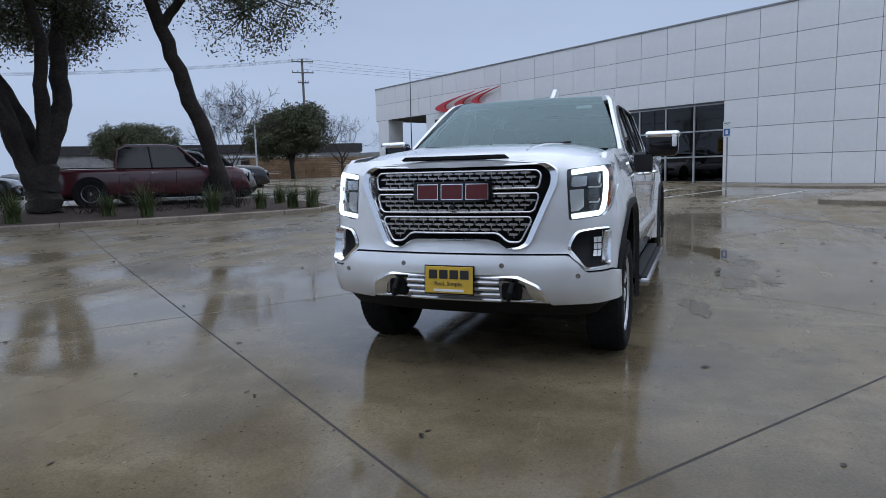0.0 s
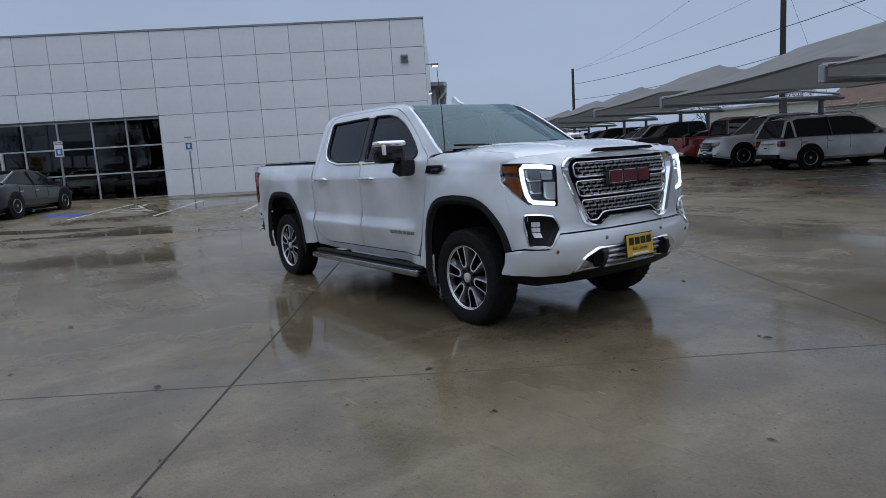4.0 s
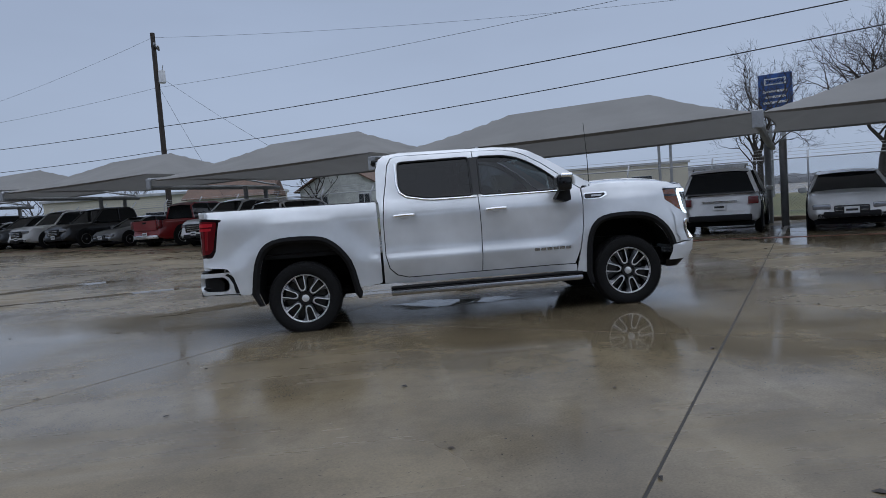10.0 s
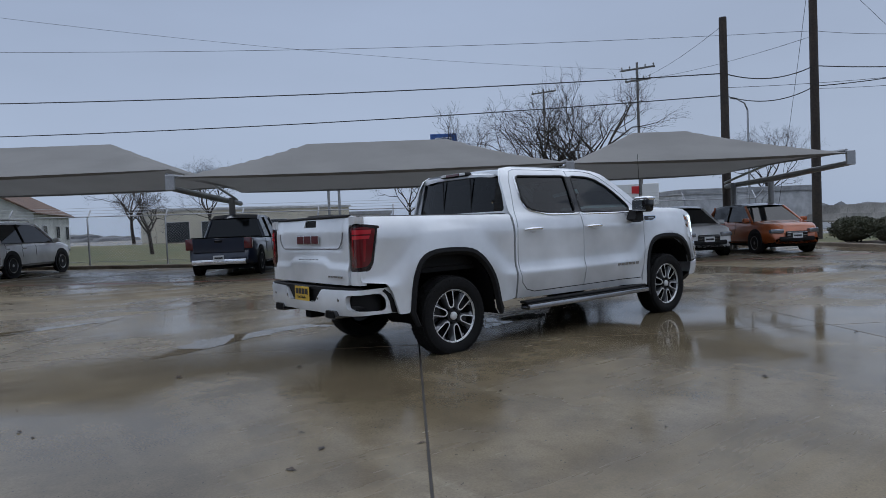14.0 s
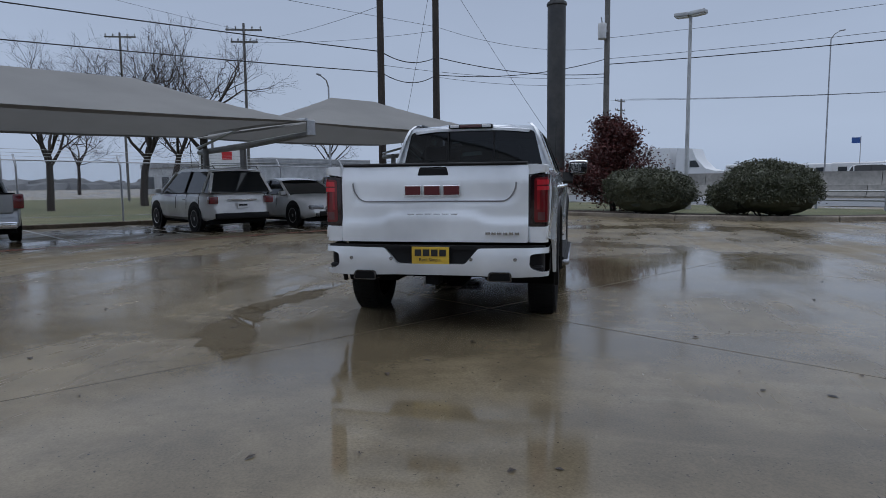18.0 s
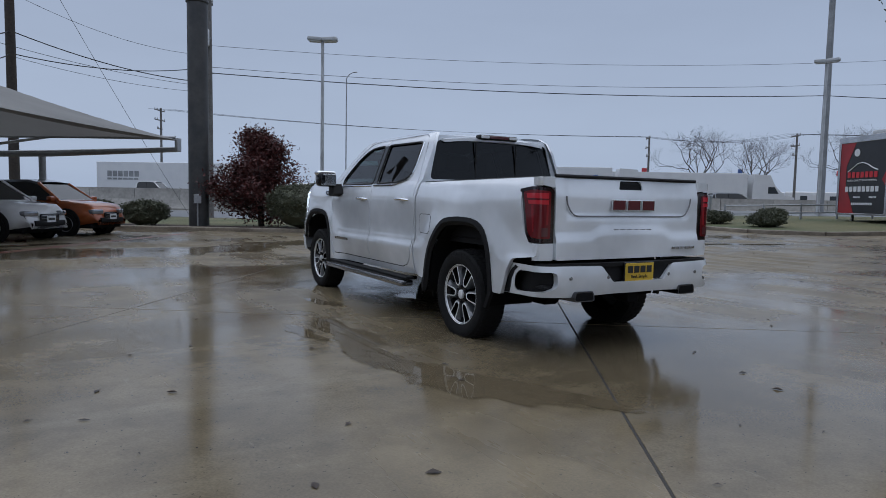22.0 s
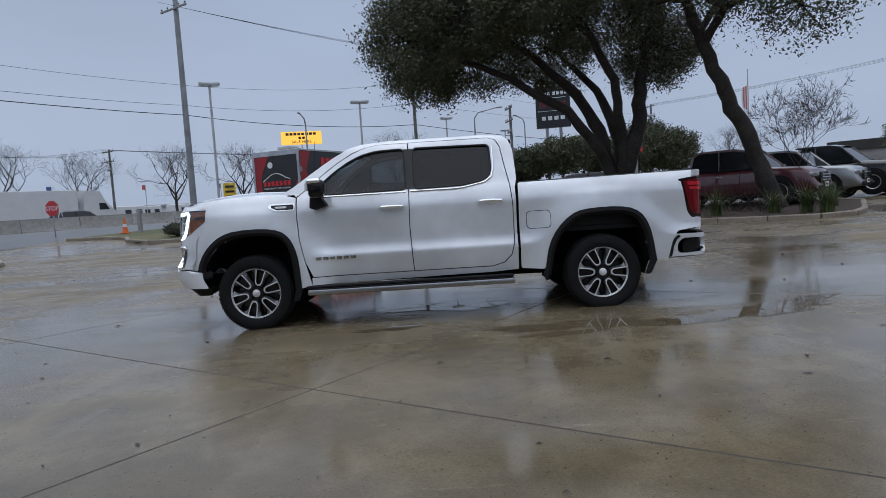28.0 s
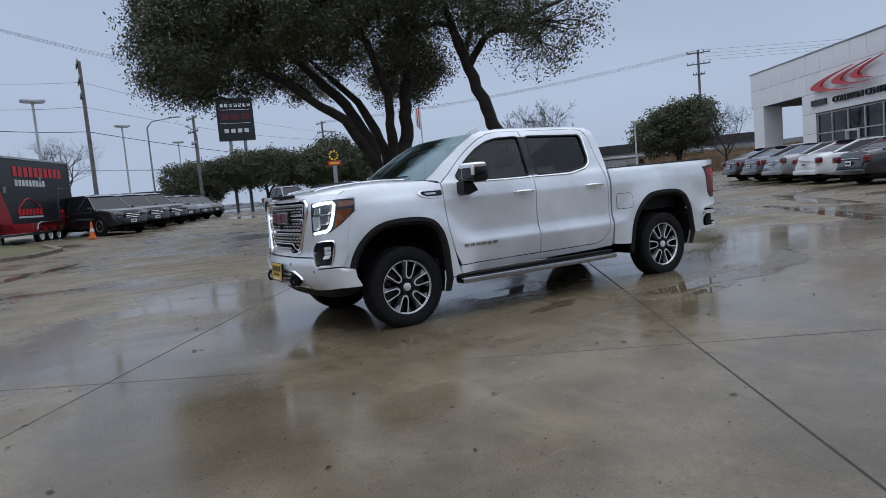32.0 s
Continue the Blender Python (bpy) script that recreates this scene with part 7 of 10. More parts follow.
car("sedan", P_WHITE, place(-16.4, 13.8, 93), "parked_sedan", "white sedan parked nose-in before the shop", "car", ROW_B)
car("coupe", P_SILVER, place(-19.0, 13.8, 93), "parked_coupe", "silver-grey coupe parked nose-in before the shop", "car", ROW_B)
car("sedan", P_GREY, place(-21.7, 13.9, 93), "parked_sedan", "dark grey sedan parked nose-in before the shop", "car", ROW_B)
car("sedan", P_BLACK, place(-24.3, 14.0, 93), "parked_sedan", "black sedan with red lamps parked before the shop", "car", ROW_B)
car("big_suv", P_BLACK, BUILD @ pose(-32.0, 5.6, 0.72, 0, 0, 0), "parked_suv", "black SUV standing in the entrance portico", "car")
car("pickup", P_MAROON, pose(-10.9, -16.2, lot_height(-10.9, -16.2) + 0.1, 0, 0, 133), "parked_pickup", "maroon crew-cab pickup parked behind the island's trees", "pickup truck", scale=1.09)
car("pickup", P_BLACK, pose(-15.9, -18.9, lot_height(-15.9, -18.9) + 0.1, 0, 0, 133), "parked_pickup", "dark pickup with a chrome grille in the island row", "pickup truck", scale=1.05)
car("suv", P_BLACK, place(-23.5, -6.5, 78), "parked_suv", "black SUV parked behind the tree island", "car")
car("pickup", P_SILVER, pose(-13.5, -17.6, lot_height(-13.5, -17.6) + 0.1, 0, 0, 133), "parked_pickup", "silver pickup parked behind the maroon one", "pickup truck")
for k in range(6):
    car("big_suv" if k < 3 else "suv", P_BLACK if k != 4 else P_GREY, place(-22.3 - 3.3 * k, -19.2 - 0.55 * k, 66), "parked_suv", "black SUV in a row beside the trailer" if k != 4 else "dark grey SUV in a row beside the trailer", "car", "row of dark SUVs")
car("pickup", P_SILVER, place(-39.5, -15.0, 40), "parked_pickup", "silver pickup truck standing by the driveway", "pickup truck")

# ---------------------------------------------------------------- enclosed trailer
TRAIL_BLACK = mat("trailer_black_wrap", (0.022, 0.022, 0.025), 0.35, grain=0.1, scale=4)
TRAIL_RED = mat("trailer_red_wrap", (0.33, 0.015, 0.02), 0.35, grain=0.08, scale=4)
TRAIL_RED_INK = mat("trailer_red_print", (0.55, 0.02, 0.03), 0.4)
TRAIL_M = Matrix.Translation((6.8, -24.2, lot_height(6.8, -24.2))) @ pose(0, 0, 0, 0, 0, math.degrees(math.atan2(-0.91, -0.414)))
# local x runs from the rear door forwards along the side, y to the trailer's left
trailer = thing("enclosed_trailer", "red and black enclosed trailer with lettered sides on three axles", "trailer", TRAIL_M)
TL, TW, TB, TT = 7.0, 2.8, 0.42, 3.75
bm = bmesh.new()
box(bm, (TL / 2, TW / 2, (TB + TT) / 2), (TL, TW, TT - TB), 0.03)
part("box_body", bm, TRAIL_BLACK, trailer)
for c, s_ in (((TL / 2, -0.01, TT - 0.04), (TL, 0.05, 0.1)), ((TL / 2, -0.01, TB + 0.05), (TL, 0.05, 0.1)), ((0.0, TW / 2, TT - 0.13), (0.06, TW, 0.26)), ((0.0, TW / 2, TB + 0.04), (0.06, TW, 0.08)), ((-0.005, 0.02, (TB + TT) / 2), (0.07, 0.13, TT - TB)), ((-0.005, TW - 0.02, (TB + TT) / 2), (0.07, 0.13, TT - TB)), ((TL, -0.005, (TB + TT) / 2), (0.08, 0.05, TT - TB))):
    part("edge_rail", cubes((c, s_), bevel=0.01), SATIN, trailer)
for poly in ([(0.1, TB + 0.1), (1.5, TB + 0.1), (1.1, 1.6), (0.55, 2.7), (1.0, TT - 0.1), (0.1, TT - 0.1)], [(0.05, TB + 0.1), (TL - 0.1, TB + 0.1), (TL - 0.1, TB + 0.42), (0.05, TB + 0.55)]):
    bm = bmesh.new()
    prism(bm, poly, 0.0, 0.008 if len(poly) == 5 else 0.012, Matrix.Translation((0, -0.002, 0)) @ pose(0, 0, 0, 90, 0, 0))
    part("red_panel", bm, TRAIL_RED, trailer)
for poly in ([(TW - 0.08, TB + 0.08), (TW - 1.0, TB + 0.08), (TW - 0.45, 1.75), (TW - 0.45, 2.5), (TW - 0.95, TT - 0.27), (TW - 0.08, TT - 0.27)], [(0.08, 1.6), (0.08, 2.3), (0.3, 1.9)]):
    bm = bmesh.new()
    prism(bm, [(-a, b) for a, b in poly][::-1], 0.0, 0.01, Matrix.Translation((-0.002, 0, 0)) @ pose(0, 0, 0, 90, 0, -90))
    part("red_panel", bm, TRAIL_RED, trailer)
SIDE_FACE, REAR_FACE = pose(0, -0.016, 0, 90, 0, 0), pose(-0.016, 0, 0, 90, 0, -90)
for face, x, z, w, h, mt in ((SIDE_FACE, 4.0, 3.15, 4.4, 0.42, TRAIL_RED_INK), (SIDE_FACE, 3.2, 2.66, 2.6, 0.27, PLATE_WHITE), (SIDE_FACE, 2.9, 1.42, 2.1, 0.27, TRAIL_RED_INK), (SIDE_FACE, 2.9, 1.20, 2.1, 0.08, PLATE_WHITE), (REAR_FACE, -TW / 2, 2.12, 1.75, 0.24, TRAIL_RED_INK), (REAR_FACE, -TW / 2, 1.52, 1.95, 0.22, PLATE_WHITE), (REAR_FACE, -TW / 2 + 0.05, 0.9, 1.2, 0.1, PLATE_WHITE), (REAR_FACE, -0.75, 1.18, 0.4, 0.06, PLATE_WHITE), (REAR_FACE, -1.65, 1.18, 0.4, 0.06, PLATE_WHITE)):
    n = max(1, round(w / (h * 1.1)))
    for k in range(n):
        bm = bmesh.new()
        box(bm, (x + (k - (n - 1) / 2) * w / n, z, 0), (w / n * 0.72, h, 0.01), 0.0, face)
        part("print_bar", bm, mt, trailer)
text_mesh("QUICK QUALITY DENT REMOVAL", 0.11, 0.003, REAR_FACE @ pose(-TW / 2, 1.88, 0.004), PLATE_WHITE, trailer, "slogan")
for face, x, z, k in ((SIDE_FACE, 2.9, 1.72, 1.15), (REAR_FACE, -TW / 2, 2.38, 1.0)):
    bm = bmesh.new()
    tube(bm, [face @ Vector((x + a * k, z + b * k, 0.0)) for a, b in ((-0.85, -0.12), (-0.6, 0.02), (-0.3, 0.2), (0.0, 0.25), (0.3, 0.16), (0.55, 0.02), (0.85, -0.08))], 0.022, 6)
    part("car_outline", bm, TRAIL_RED_INK if x > 0 else PLATE_WHITE, trailer, "red car-outline emblem")
bm = bmesh.new()
lathe(bm, [(0.001, 0.01), (0.16, 0.01), (0.16, 0.0)], 20, REAR_FACE @ pose(-1.75, 3.05, 0))
part("round_emblem", bm, PLATE_WHITE, trailer)
for x, w in ((6.2, 1.25),):
    for c, s_ in (((x - w / 2, -0.02, 1.5), (0.05, 0.05, 1.9)), ((x + w / 2, -0.02, 1.5), (0.05, 0.05, 1.9)), ((x, -0.02, 2.45), (w, 0.05, 0.05)), ((x, -0.02, 0.58), (w, 0.05, 0.05))):
        part("side_door_frame", cubes((c, s_)), SATIN, trailer)
    bm = bmesh.new()
    box(bm, (x, -0.016, 1.05), (w * 0.8, 0.02, 0.8), 0.1)
    part("door_picture", bm, TRAIL_RED, trailer)
for k in range(3):
    mw = Matrix.Translation((3.6 + 0.80 * k, 0.10, 0.36)) @ pose(0, 0, 0, 90, 0, 0)
    for yy in (0.10, TW - 0.10):
        mw = Matrix.Translation((3.6 + 0.80 * k, yy, 0.36)) @ pose(0, 0, 0, 90 if yy < 1 else -90, 0, 0)
        bm = bmesh.new()
        lathe(bm, [(0.2, -0.1), (0.34, -0.1), (0.36, -0.06), (0.36, 0.08), (0.33, 0.115), (0.22, 0.115)], 28, mw)
        wheel = part("wheel", bm, RUBBER, trailer)
        bm = bmesh.new()
        lathe(bm, [(0.22, 0.11), (0.2, 0.08), (0.1, 0.09), (0.06, 0.12), (0.001, 0.12)], 20, mw)
        part("rim", bm, MACHINED, wheel)
bm = bmesh.new()
tube(bm, [(3.1, -0.08, 0.62), (3.2, -0.08, 0.86), (3.45, -0.08, 0.92), (5.35, -0.08, 0.92), (5.6, -0.08, 0.86), (5.7, -0.08, 0.62)], 0.05, 6)
part("mudguard", bm, SATIN, trailer)
for k, (x, y) in enumerate(((0.9, 1.25),)):
    bm = bmesh.new()
    box(bm, (x, y, TT + 0.12), (0.8, 0.8, 0.24), 0.06, seg=2)
    part("roof_vent", bm, WHITE_METAL, trailer, "white roof air unit")
for y in (0.2, TW - 0.2):
    bm = bmesh.new()
    box(bm, (0.6, y, 0.2), (0.08, 0.08, 0.5))
    part("corner_jack", bm, STEEL, trailer)
for k, (x, y, z) in enumerate(((0.25, -0.02, 2.35), (4.05, -0.02, 2.85), (0.12, -0.02, 2.75))):
    bm = bmesh.new()
    box(bm, (x + 0.8 * (k == 0), y, z), (0.22, 0.03, 0.26), 0.01)
    part("side_hatch", bm, STEEL, trailer)


# ---------------------------------------------------------------- trees and bushes
BARK = mat("dark_wet_bark", (0.022, 0.017, 0.014), 0.85, grain=0.45, scale=16, bump=0.9, second=(0.04, 0.033, 0.028), big=2)
BARK_GREY = mat("bare_twig_bark", (0.036, 0.028, 0.023), 0.9, grain=0.3, scale=20, second=(0.035, 0.028, 0.024))


def leaf_mat(name, a, b):
    m = bpy.data.materials.new(name)
    m.use_nodes = True
    n, l = m.node_tree.nodes, m.node_tree.links
    geo = n.new("ShaderNodeNewGeometry")
    mix = n.new("ShaderNodeMix")
    mix.data_type = "RGBA"
    mix.inputs[6].default_value, mix.inputs[7].default_value = (*a, 1), (*b, 1)
    l.new(geo.outputs["Random Per Island"], mix.inputs["Factor"])
    l.new(mix.outputs[2], n["Principled BSDF"].inputs["Base Color"])
    n["Principled BSDF"].inputs["Roughness"].default_value = 0.55
    return m


OAK_LEAF = leaf_mat("live_oak_leaf", (0.026, 0.036, 0.015), (0.09, 0.095, 0.042))
RED_LEAF = leaf_mat("red_leaf", (0.035, 0.008, 0.008), (0.11, 0.024, 0.018))
BUSH_LEAF = leaf_mat("bush_leaf", (0.028, 0.034, 0.016), (0.09, 0.095, 0.055))
GRASS_LEAF = leaf_mat("blade_leaf", (0.03, 0.05, 0.015), (0.12, 0.15, 0.05))
DRY_LEAF = leaf_mat("fallen_leaf", (0.012, 0.008, 0.006), (0.05, 0.03, 0.018))
rng = random.Random(7)


def rand_dir(r, up=0.0):
    v = Vector((r.gauss(0, 1), r.gauss(0, 1), r.gauss(0, 1) + up))
    return v.normalized()


def leaf_cards(pts, size, per, r, spread):
    """Many small bent leaves round given points, as one mesh."""
    verts, faces = [], []
    for p in pts:
        for _ in range(per):
            c = p + Vector((r.gauss(0, spread), r.gauss(0, spread), r.gauss(0, spread * 0.75)))
            a = rand_dir(r)
            b = a.cross(rand_dir(r)).normalized()
            s = size * r.uniform(0.6, 1.3)
            k = len(verts)
            verts += [c - a * s, c + b * s * 0.42, c + a * s, c - b * s * 0.42]
            faces.append((k, k + 1, k + 2, k + 3))
    me = bpy.data.meshes.new("leaves")
    me.from_pydata([tuple(v) for v in verts], [], faces)
    return me


def limb(bm, p, d, length, r0, r1, r, segs=5, sides=7, wander=0.18, lift=0.05):
    pts, rads = [Vector(p)], [r0]
    d = Vector(d).normalized()
    for i in range(segs):
        d = (d + Vector((r.gauss(0, wander), r.gauss(0, wander), r.gauss(0, wander) + lift))).normalized()
        pts.append(pts[-1] + d * length / segs)
        rads.append(r0 + (r1 - r0) * (i + 1) / segs)
    tube(bm, pts, rads, sides, cap=False)
    return pts, rads, d


def oak(name, label, base, stems, seed, crown_clip, leaf=0.075, per=34, spread=0.34, clumps=4, group=""):
    """A live oak: thick stems along given points, limbs, branches, and a crown of small leaves."""
    r = random.Random(seed)
    root = thing(name, label, "tree", Matrix.Translation(base), group)
    ends = []
    tips = []
    for pts, rads in stems:
        bm = bmesh.new()
        fine, fr = [], []
        for (a, ra), (b, rb) in zip(zip(pts, rads), zip(pts[1:], rads[1:])):
            a, b = Vector(a), Vector(b)
            for k in range(5):
                t = k / 5
                fine.append(a.lerp(b, t) + Vector((r.gauss(0, 0.025), r.gauss(0, 0.025), 0)))
                fr.append((ra + (rb - ra) * t) * r.uniform(0.95, 1.06))
        fine.append(Vector(pts[-1]))
        fr.append(rads[-1])
        tube(bm, fine, fr, 12)
        part("trunk", bm, BARK, root)
        n = len(fine)
        ends.append((fine, fr))
    bm = bmesh.new()
    for fine, fr in ends:
        n = len(fine)
        for k in range(int(n * 0.45), n):
            for _ in range(3 if k < n - 1 else 6):
                out = Vector((fine[k].x - fine[0].x, fine[k].y - fine[0].y, 0)) * 0.12
                d = (rand_dir(r) * 1.0 + out + Vector((0, 0, 0.15))).normalized()
                p2, r2, d2 = limb(bm, fine[k], d, r.uniform(1.6, 3.6), fr[k] * 0.5, 0.035, r, 5, 6)
                for q in p2[2:]:
                    for _ in range(2):
                        p3, r3, d3 = limb(bm, q, (d2 + rand_dir(r) * 0.9), r.uniform(0.9, 2.0), 0.03, 0.012, r, 4, 4)
                        for q3 in p3[1:]:
                            tips.append(q3)
    part("limb", bm, BARK, root)
    pts = [p for p in tips if crown_clip(p)]
    many = []
    for p in pts:
        many += [p + Vector((r.gauss(0, 0.3), r.gauss(0, 0.3), r.gauss(0, 0.2))) for _ in range(clumps)]
    me = leaf_cards(many, leaf, per, r, spread)
    me.materials.append(OAK_LEAF)
    ob = new("crown", me)
    ob.parent = root
    return root


def bare_tree(name, label, m, height, seed, trunk_r=0.16, group="", split=2):
    """A leafless tree: forked trunk, limbs and fine twigs."""
    r = random.Random(seed)
    root = thing(name, label, "tree", m, group)
    bm = bmesh.new()
    pts, rads, d = limb(bm, (0, 0, -0.1), (0.05, 0.05, 1), height * 0.32, trunk_r, trunk_r * 0.75, r, 5, 9, 0.06, 0.1)
    part("trunk", bm, BARK_GREY, root)

    def grow(bm, p, d, length, rad, depth):
        sides = 6 if depth > 2 else 3
        q, _, dd = limb(bm, p, d, length, rad, rad * 0.5, r, 4 if depth > 1 else 3, sides, 0.13, 0.05)
        if depth == 0:
            return
        for k in range(3 if depth > 1 else 4):
            at = q[-1] if k < split else q[r.choice((1, 2, 3))]
            nd = (dd + rand_dir(r) * 0.85 + Vector((0, 0, 0.06))).normalized()
            grow(bm, at, nd, length * r.uniform(0.6, 0.82), max(rad * 0.52, 0.0055), depth - 1)

    for k in range(5):
        a = 2 * math.pi * (k + r.random() * 0.6) / 5
        bm = bmesh.new()
        grow(bm, pts[-1 - (k % 2)], Vector((math.cos(a) * 0.7, math.sin(a) * 0.7, 0.9)), height * 0.22, trunk_r * 0.5, 5)
        part("limb", bm, BARK_GREY, root)
    return root


def bush(name, label, m, size, leaf_material, seed, count=5200, leaf=0.045, lumps=7, category="bush", group="", stem=True):
    """A clipped bush: stems, and a shell of many small leaves with an uneven outline."""
    r = random.Random(seed)
    root = thing(name, label, category, m, group)
    sx, sy, sz = size
    bm = bmesh.new()
    for k in range(9):
        a = 2 * math.pi * k / 9
        limb(bm, (math.cos(a) * sx * 0.15, math.sin(a) * sy * 0.15, -0.05), (math.cos(a) * 0.6, math.sin(a) * 0.6, 1), sz * 0.75, 0.03, 0.01, r, 4, 5, 0.15)
    part("stem", bm, BARK, root)
    bumps = [(rand_dir(r), r.uniform(-0.10, 0.12)) for _ in range(lumps * 3)]
    pts = []
    core = bmesh.new()
    bmesh.ops.create_icosphere(core, subdivisions=4, radius=1.0)
    for vtx in core.verts:
        d = vtx.co.normalized()
        k = 0.9 * (1.0 + sum(b * max(0.0, d.dot(n) - 0.6) * 2.2 for n, b in bumps)) * r.uniform(0.93, 1.03)
        q = d / ((abs(d.x) ** 2.6 + abs(d.y) ** 2.6 + abs(d.z) ** 2.6) ** (1 / 2.6)) * k
        vtx.co = (q.x * sx / 2, q.y * sy / 2, max(0.02, sz * 0.5 + q.z * sz * 0.5))
    part("inner_foliage", core, leaf_material, root)
    while len(pts) < count // 3:
        d = rand_dir(r, 0.35)
        if d.z < -0.35:
            continue
        k = 1.0 + sum(b * max(0.0, d.dot(n) - 0.6) * 2.2 for n, b in bumps)
        k *= r.uniform(0.78, 1.03) if r.random() < 0.8 else r.uniform(0.5, 0.8)
        e = abs(d.x) ** 2.6 + abs(d.y) ** 2.6 + abs(d.z) ** 2.6
        q = d / (e ** (1 / 2.6)) * k
        pts.append(Vector((q.x * sx / 2, q.y * sy / 2, sz * 0.5 + q.z * sz * 0.5)))
    pts = [p for p in pts if p.z > 0.03]
    me = leaf_cards(pts, leaf, 9, r, leaf * 1.5)
    me.materials.append(leaf_material)
    ob = new("foliage", me)
    ob.parent = root
    return root


def tuft(m, seed, label="clump of long strap-leaved grass in the bed", high=0.7, blades=190):
    r = random.Random(seed)
    root = thing("grass_clump", label, "plant", m, "clumps in the tree island")
    verts, faces = [], []
    for _ in range(blades):
        a, lean, h = r.uniform(0, 2 * math.pi), r.uniform(0.15, 1.0), high * r.uniform(0.6, 1.15)
        side = Vector((-math.sin(a), math.cos(a), 0)) * 0.012
        p = Vector((r.gauss(0, 0.07), r.gauss(0, 0.07), 0))
        k = len(verts)
        for i in range(5):
            t = i / 4
            c = p + Vector((math.cos(a), math.sin(a), 0)) * lean * h * t * t * 0.9 + Vector((0, 0, h * (t - 0.45 * lean * t * t)))
            w = side * (1 - t * 0.9)
            verts += [tuple(c - w), tuple(c + w)]
        for i in range(4):
            faces.append((k + 2 * i, k + 2 * i + 1, k + 2 * i + 3, k + 2 * i + 2))
    me = bpy.data.meshes.new("blades")
    me.from_pydata(verts, [], faces)
    me.materials.append(GRASS_LEAF)
    ob = new("foliage", me)
    ob.parent = root
    return root


# the two live oaks of the island
def lobed_oak(label, base, stems, lobes, seed, leaf=0.058, per=96, dense=100, sway=0.20):
    """A live oak: thick stems along given points, and a crown of leafy lobes (x, y, z, rx, ry, rz, fullness) in world axes, each on its own limb."""
    r = random.Random(seed)
    root = thing("live_oak", label, "tree", Matrix.Translation(base))
    line = []
    for pts, rads in stems:
        bm = bmesh.new()
        fine, fr = [], []
        for (a, ra), (b, rb) in zip(zip(pts, rads), zip(pts[1:], rads[1:])):
            a, b = Vector(a), Vector(b)
            for k in range(5):
                fine.append(a.lerp(b, k / 5) + Vector((r.gauss(0, 0.03), r.gauss(0, 0.03), 0)))
                fr.append((ra + (rb - ra) * k / 5) * r.uniform(0.95, 1.06))
        fine.append(Vector(pts[-1]))
        fr.append(rads[-1])
        tube(bm, fine, fr, 12)
        part("trunk", bm, BARK, root)
        line += [(p, q) for p, q in zip(fine, fr) if p.z > min(3.2, pts[-1][2] * 0.6)]
    clumps = []
    fine_bm = bmesh.new()
    for x, y, z, rx, ry, rz, full in lobes:
        c = Vector((x, y, z)) - base
        start, rad = min(line, key=lambda e: (e[0] - c).length + (2.0 if e[0].z > c.z + 0.5 else 0.0))
        bm = bmesh.new()
        mid = start.lerp(c, 0.5) + Vector((r.gauss(0, 0.25), r.gauss(0, 0.25), r.uniform(0.0, 0.4)))
        tube(bm, [start, start.lerp(mid, 0.5) + Vector((r.gauss(0, 0.1), r.gauss(0, 0.1), 0.05)), mid, mid.lerp(c, 0.5) + Vector((0, 0, 0.12)), c], [min(rad * 0.7, 0.15), 0.11, 0.09, 0.07, 0.05], 8)
        tips = []
        for k in range(int(dense * full * (rx * ry * rz) ** 0.67 / 2.2)):
            d = rand_dir(r)
            q = r.uniform(0.45, 1.0) ** 0.6 * r.uniform(0.88, 1.12)
            p = c + Vector((d.x * rx * q, d.y * ry * q, d.z * rz * q))
            tips.append(p)
            if k % 3 == 0:
                m2 = c.lerp(p, 0.5) + rand_dir(r) * 0.22
                tube(fine_bm, [c.lerp(mid, r.uniform(0, 0.6)), m2, p], [0.03, 0.018, 0.006], 4, cap=False)
        for p in tips:
            for _ in range(3):
                clumps.append(p + Vector((r.gauss(0, 0.24), r.gauss(0, 0.24), r.gauss(0, 0.17))))
            if r.random() < 0.3:
                for j in range(3):
                    clumps.append(p + Vector((r.gauss(0, 0.08), r.gauss(0, 0.08), -0.18 * j)))
        part("limb", bm, BARK, root)
    tagged(part("fine_twig", fine_bm, BARK, root), kind="stuff")
    me = leaf_cards(clumps, leaf, max(6, per // 3), r, sway)
    me.materials.append(OAK_LEAF)
    ob = new("crown", me)
    ob.parent = root
    return root


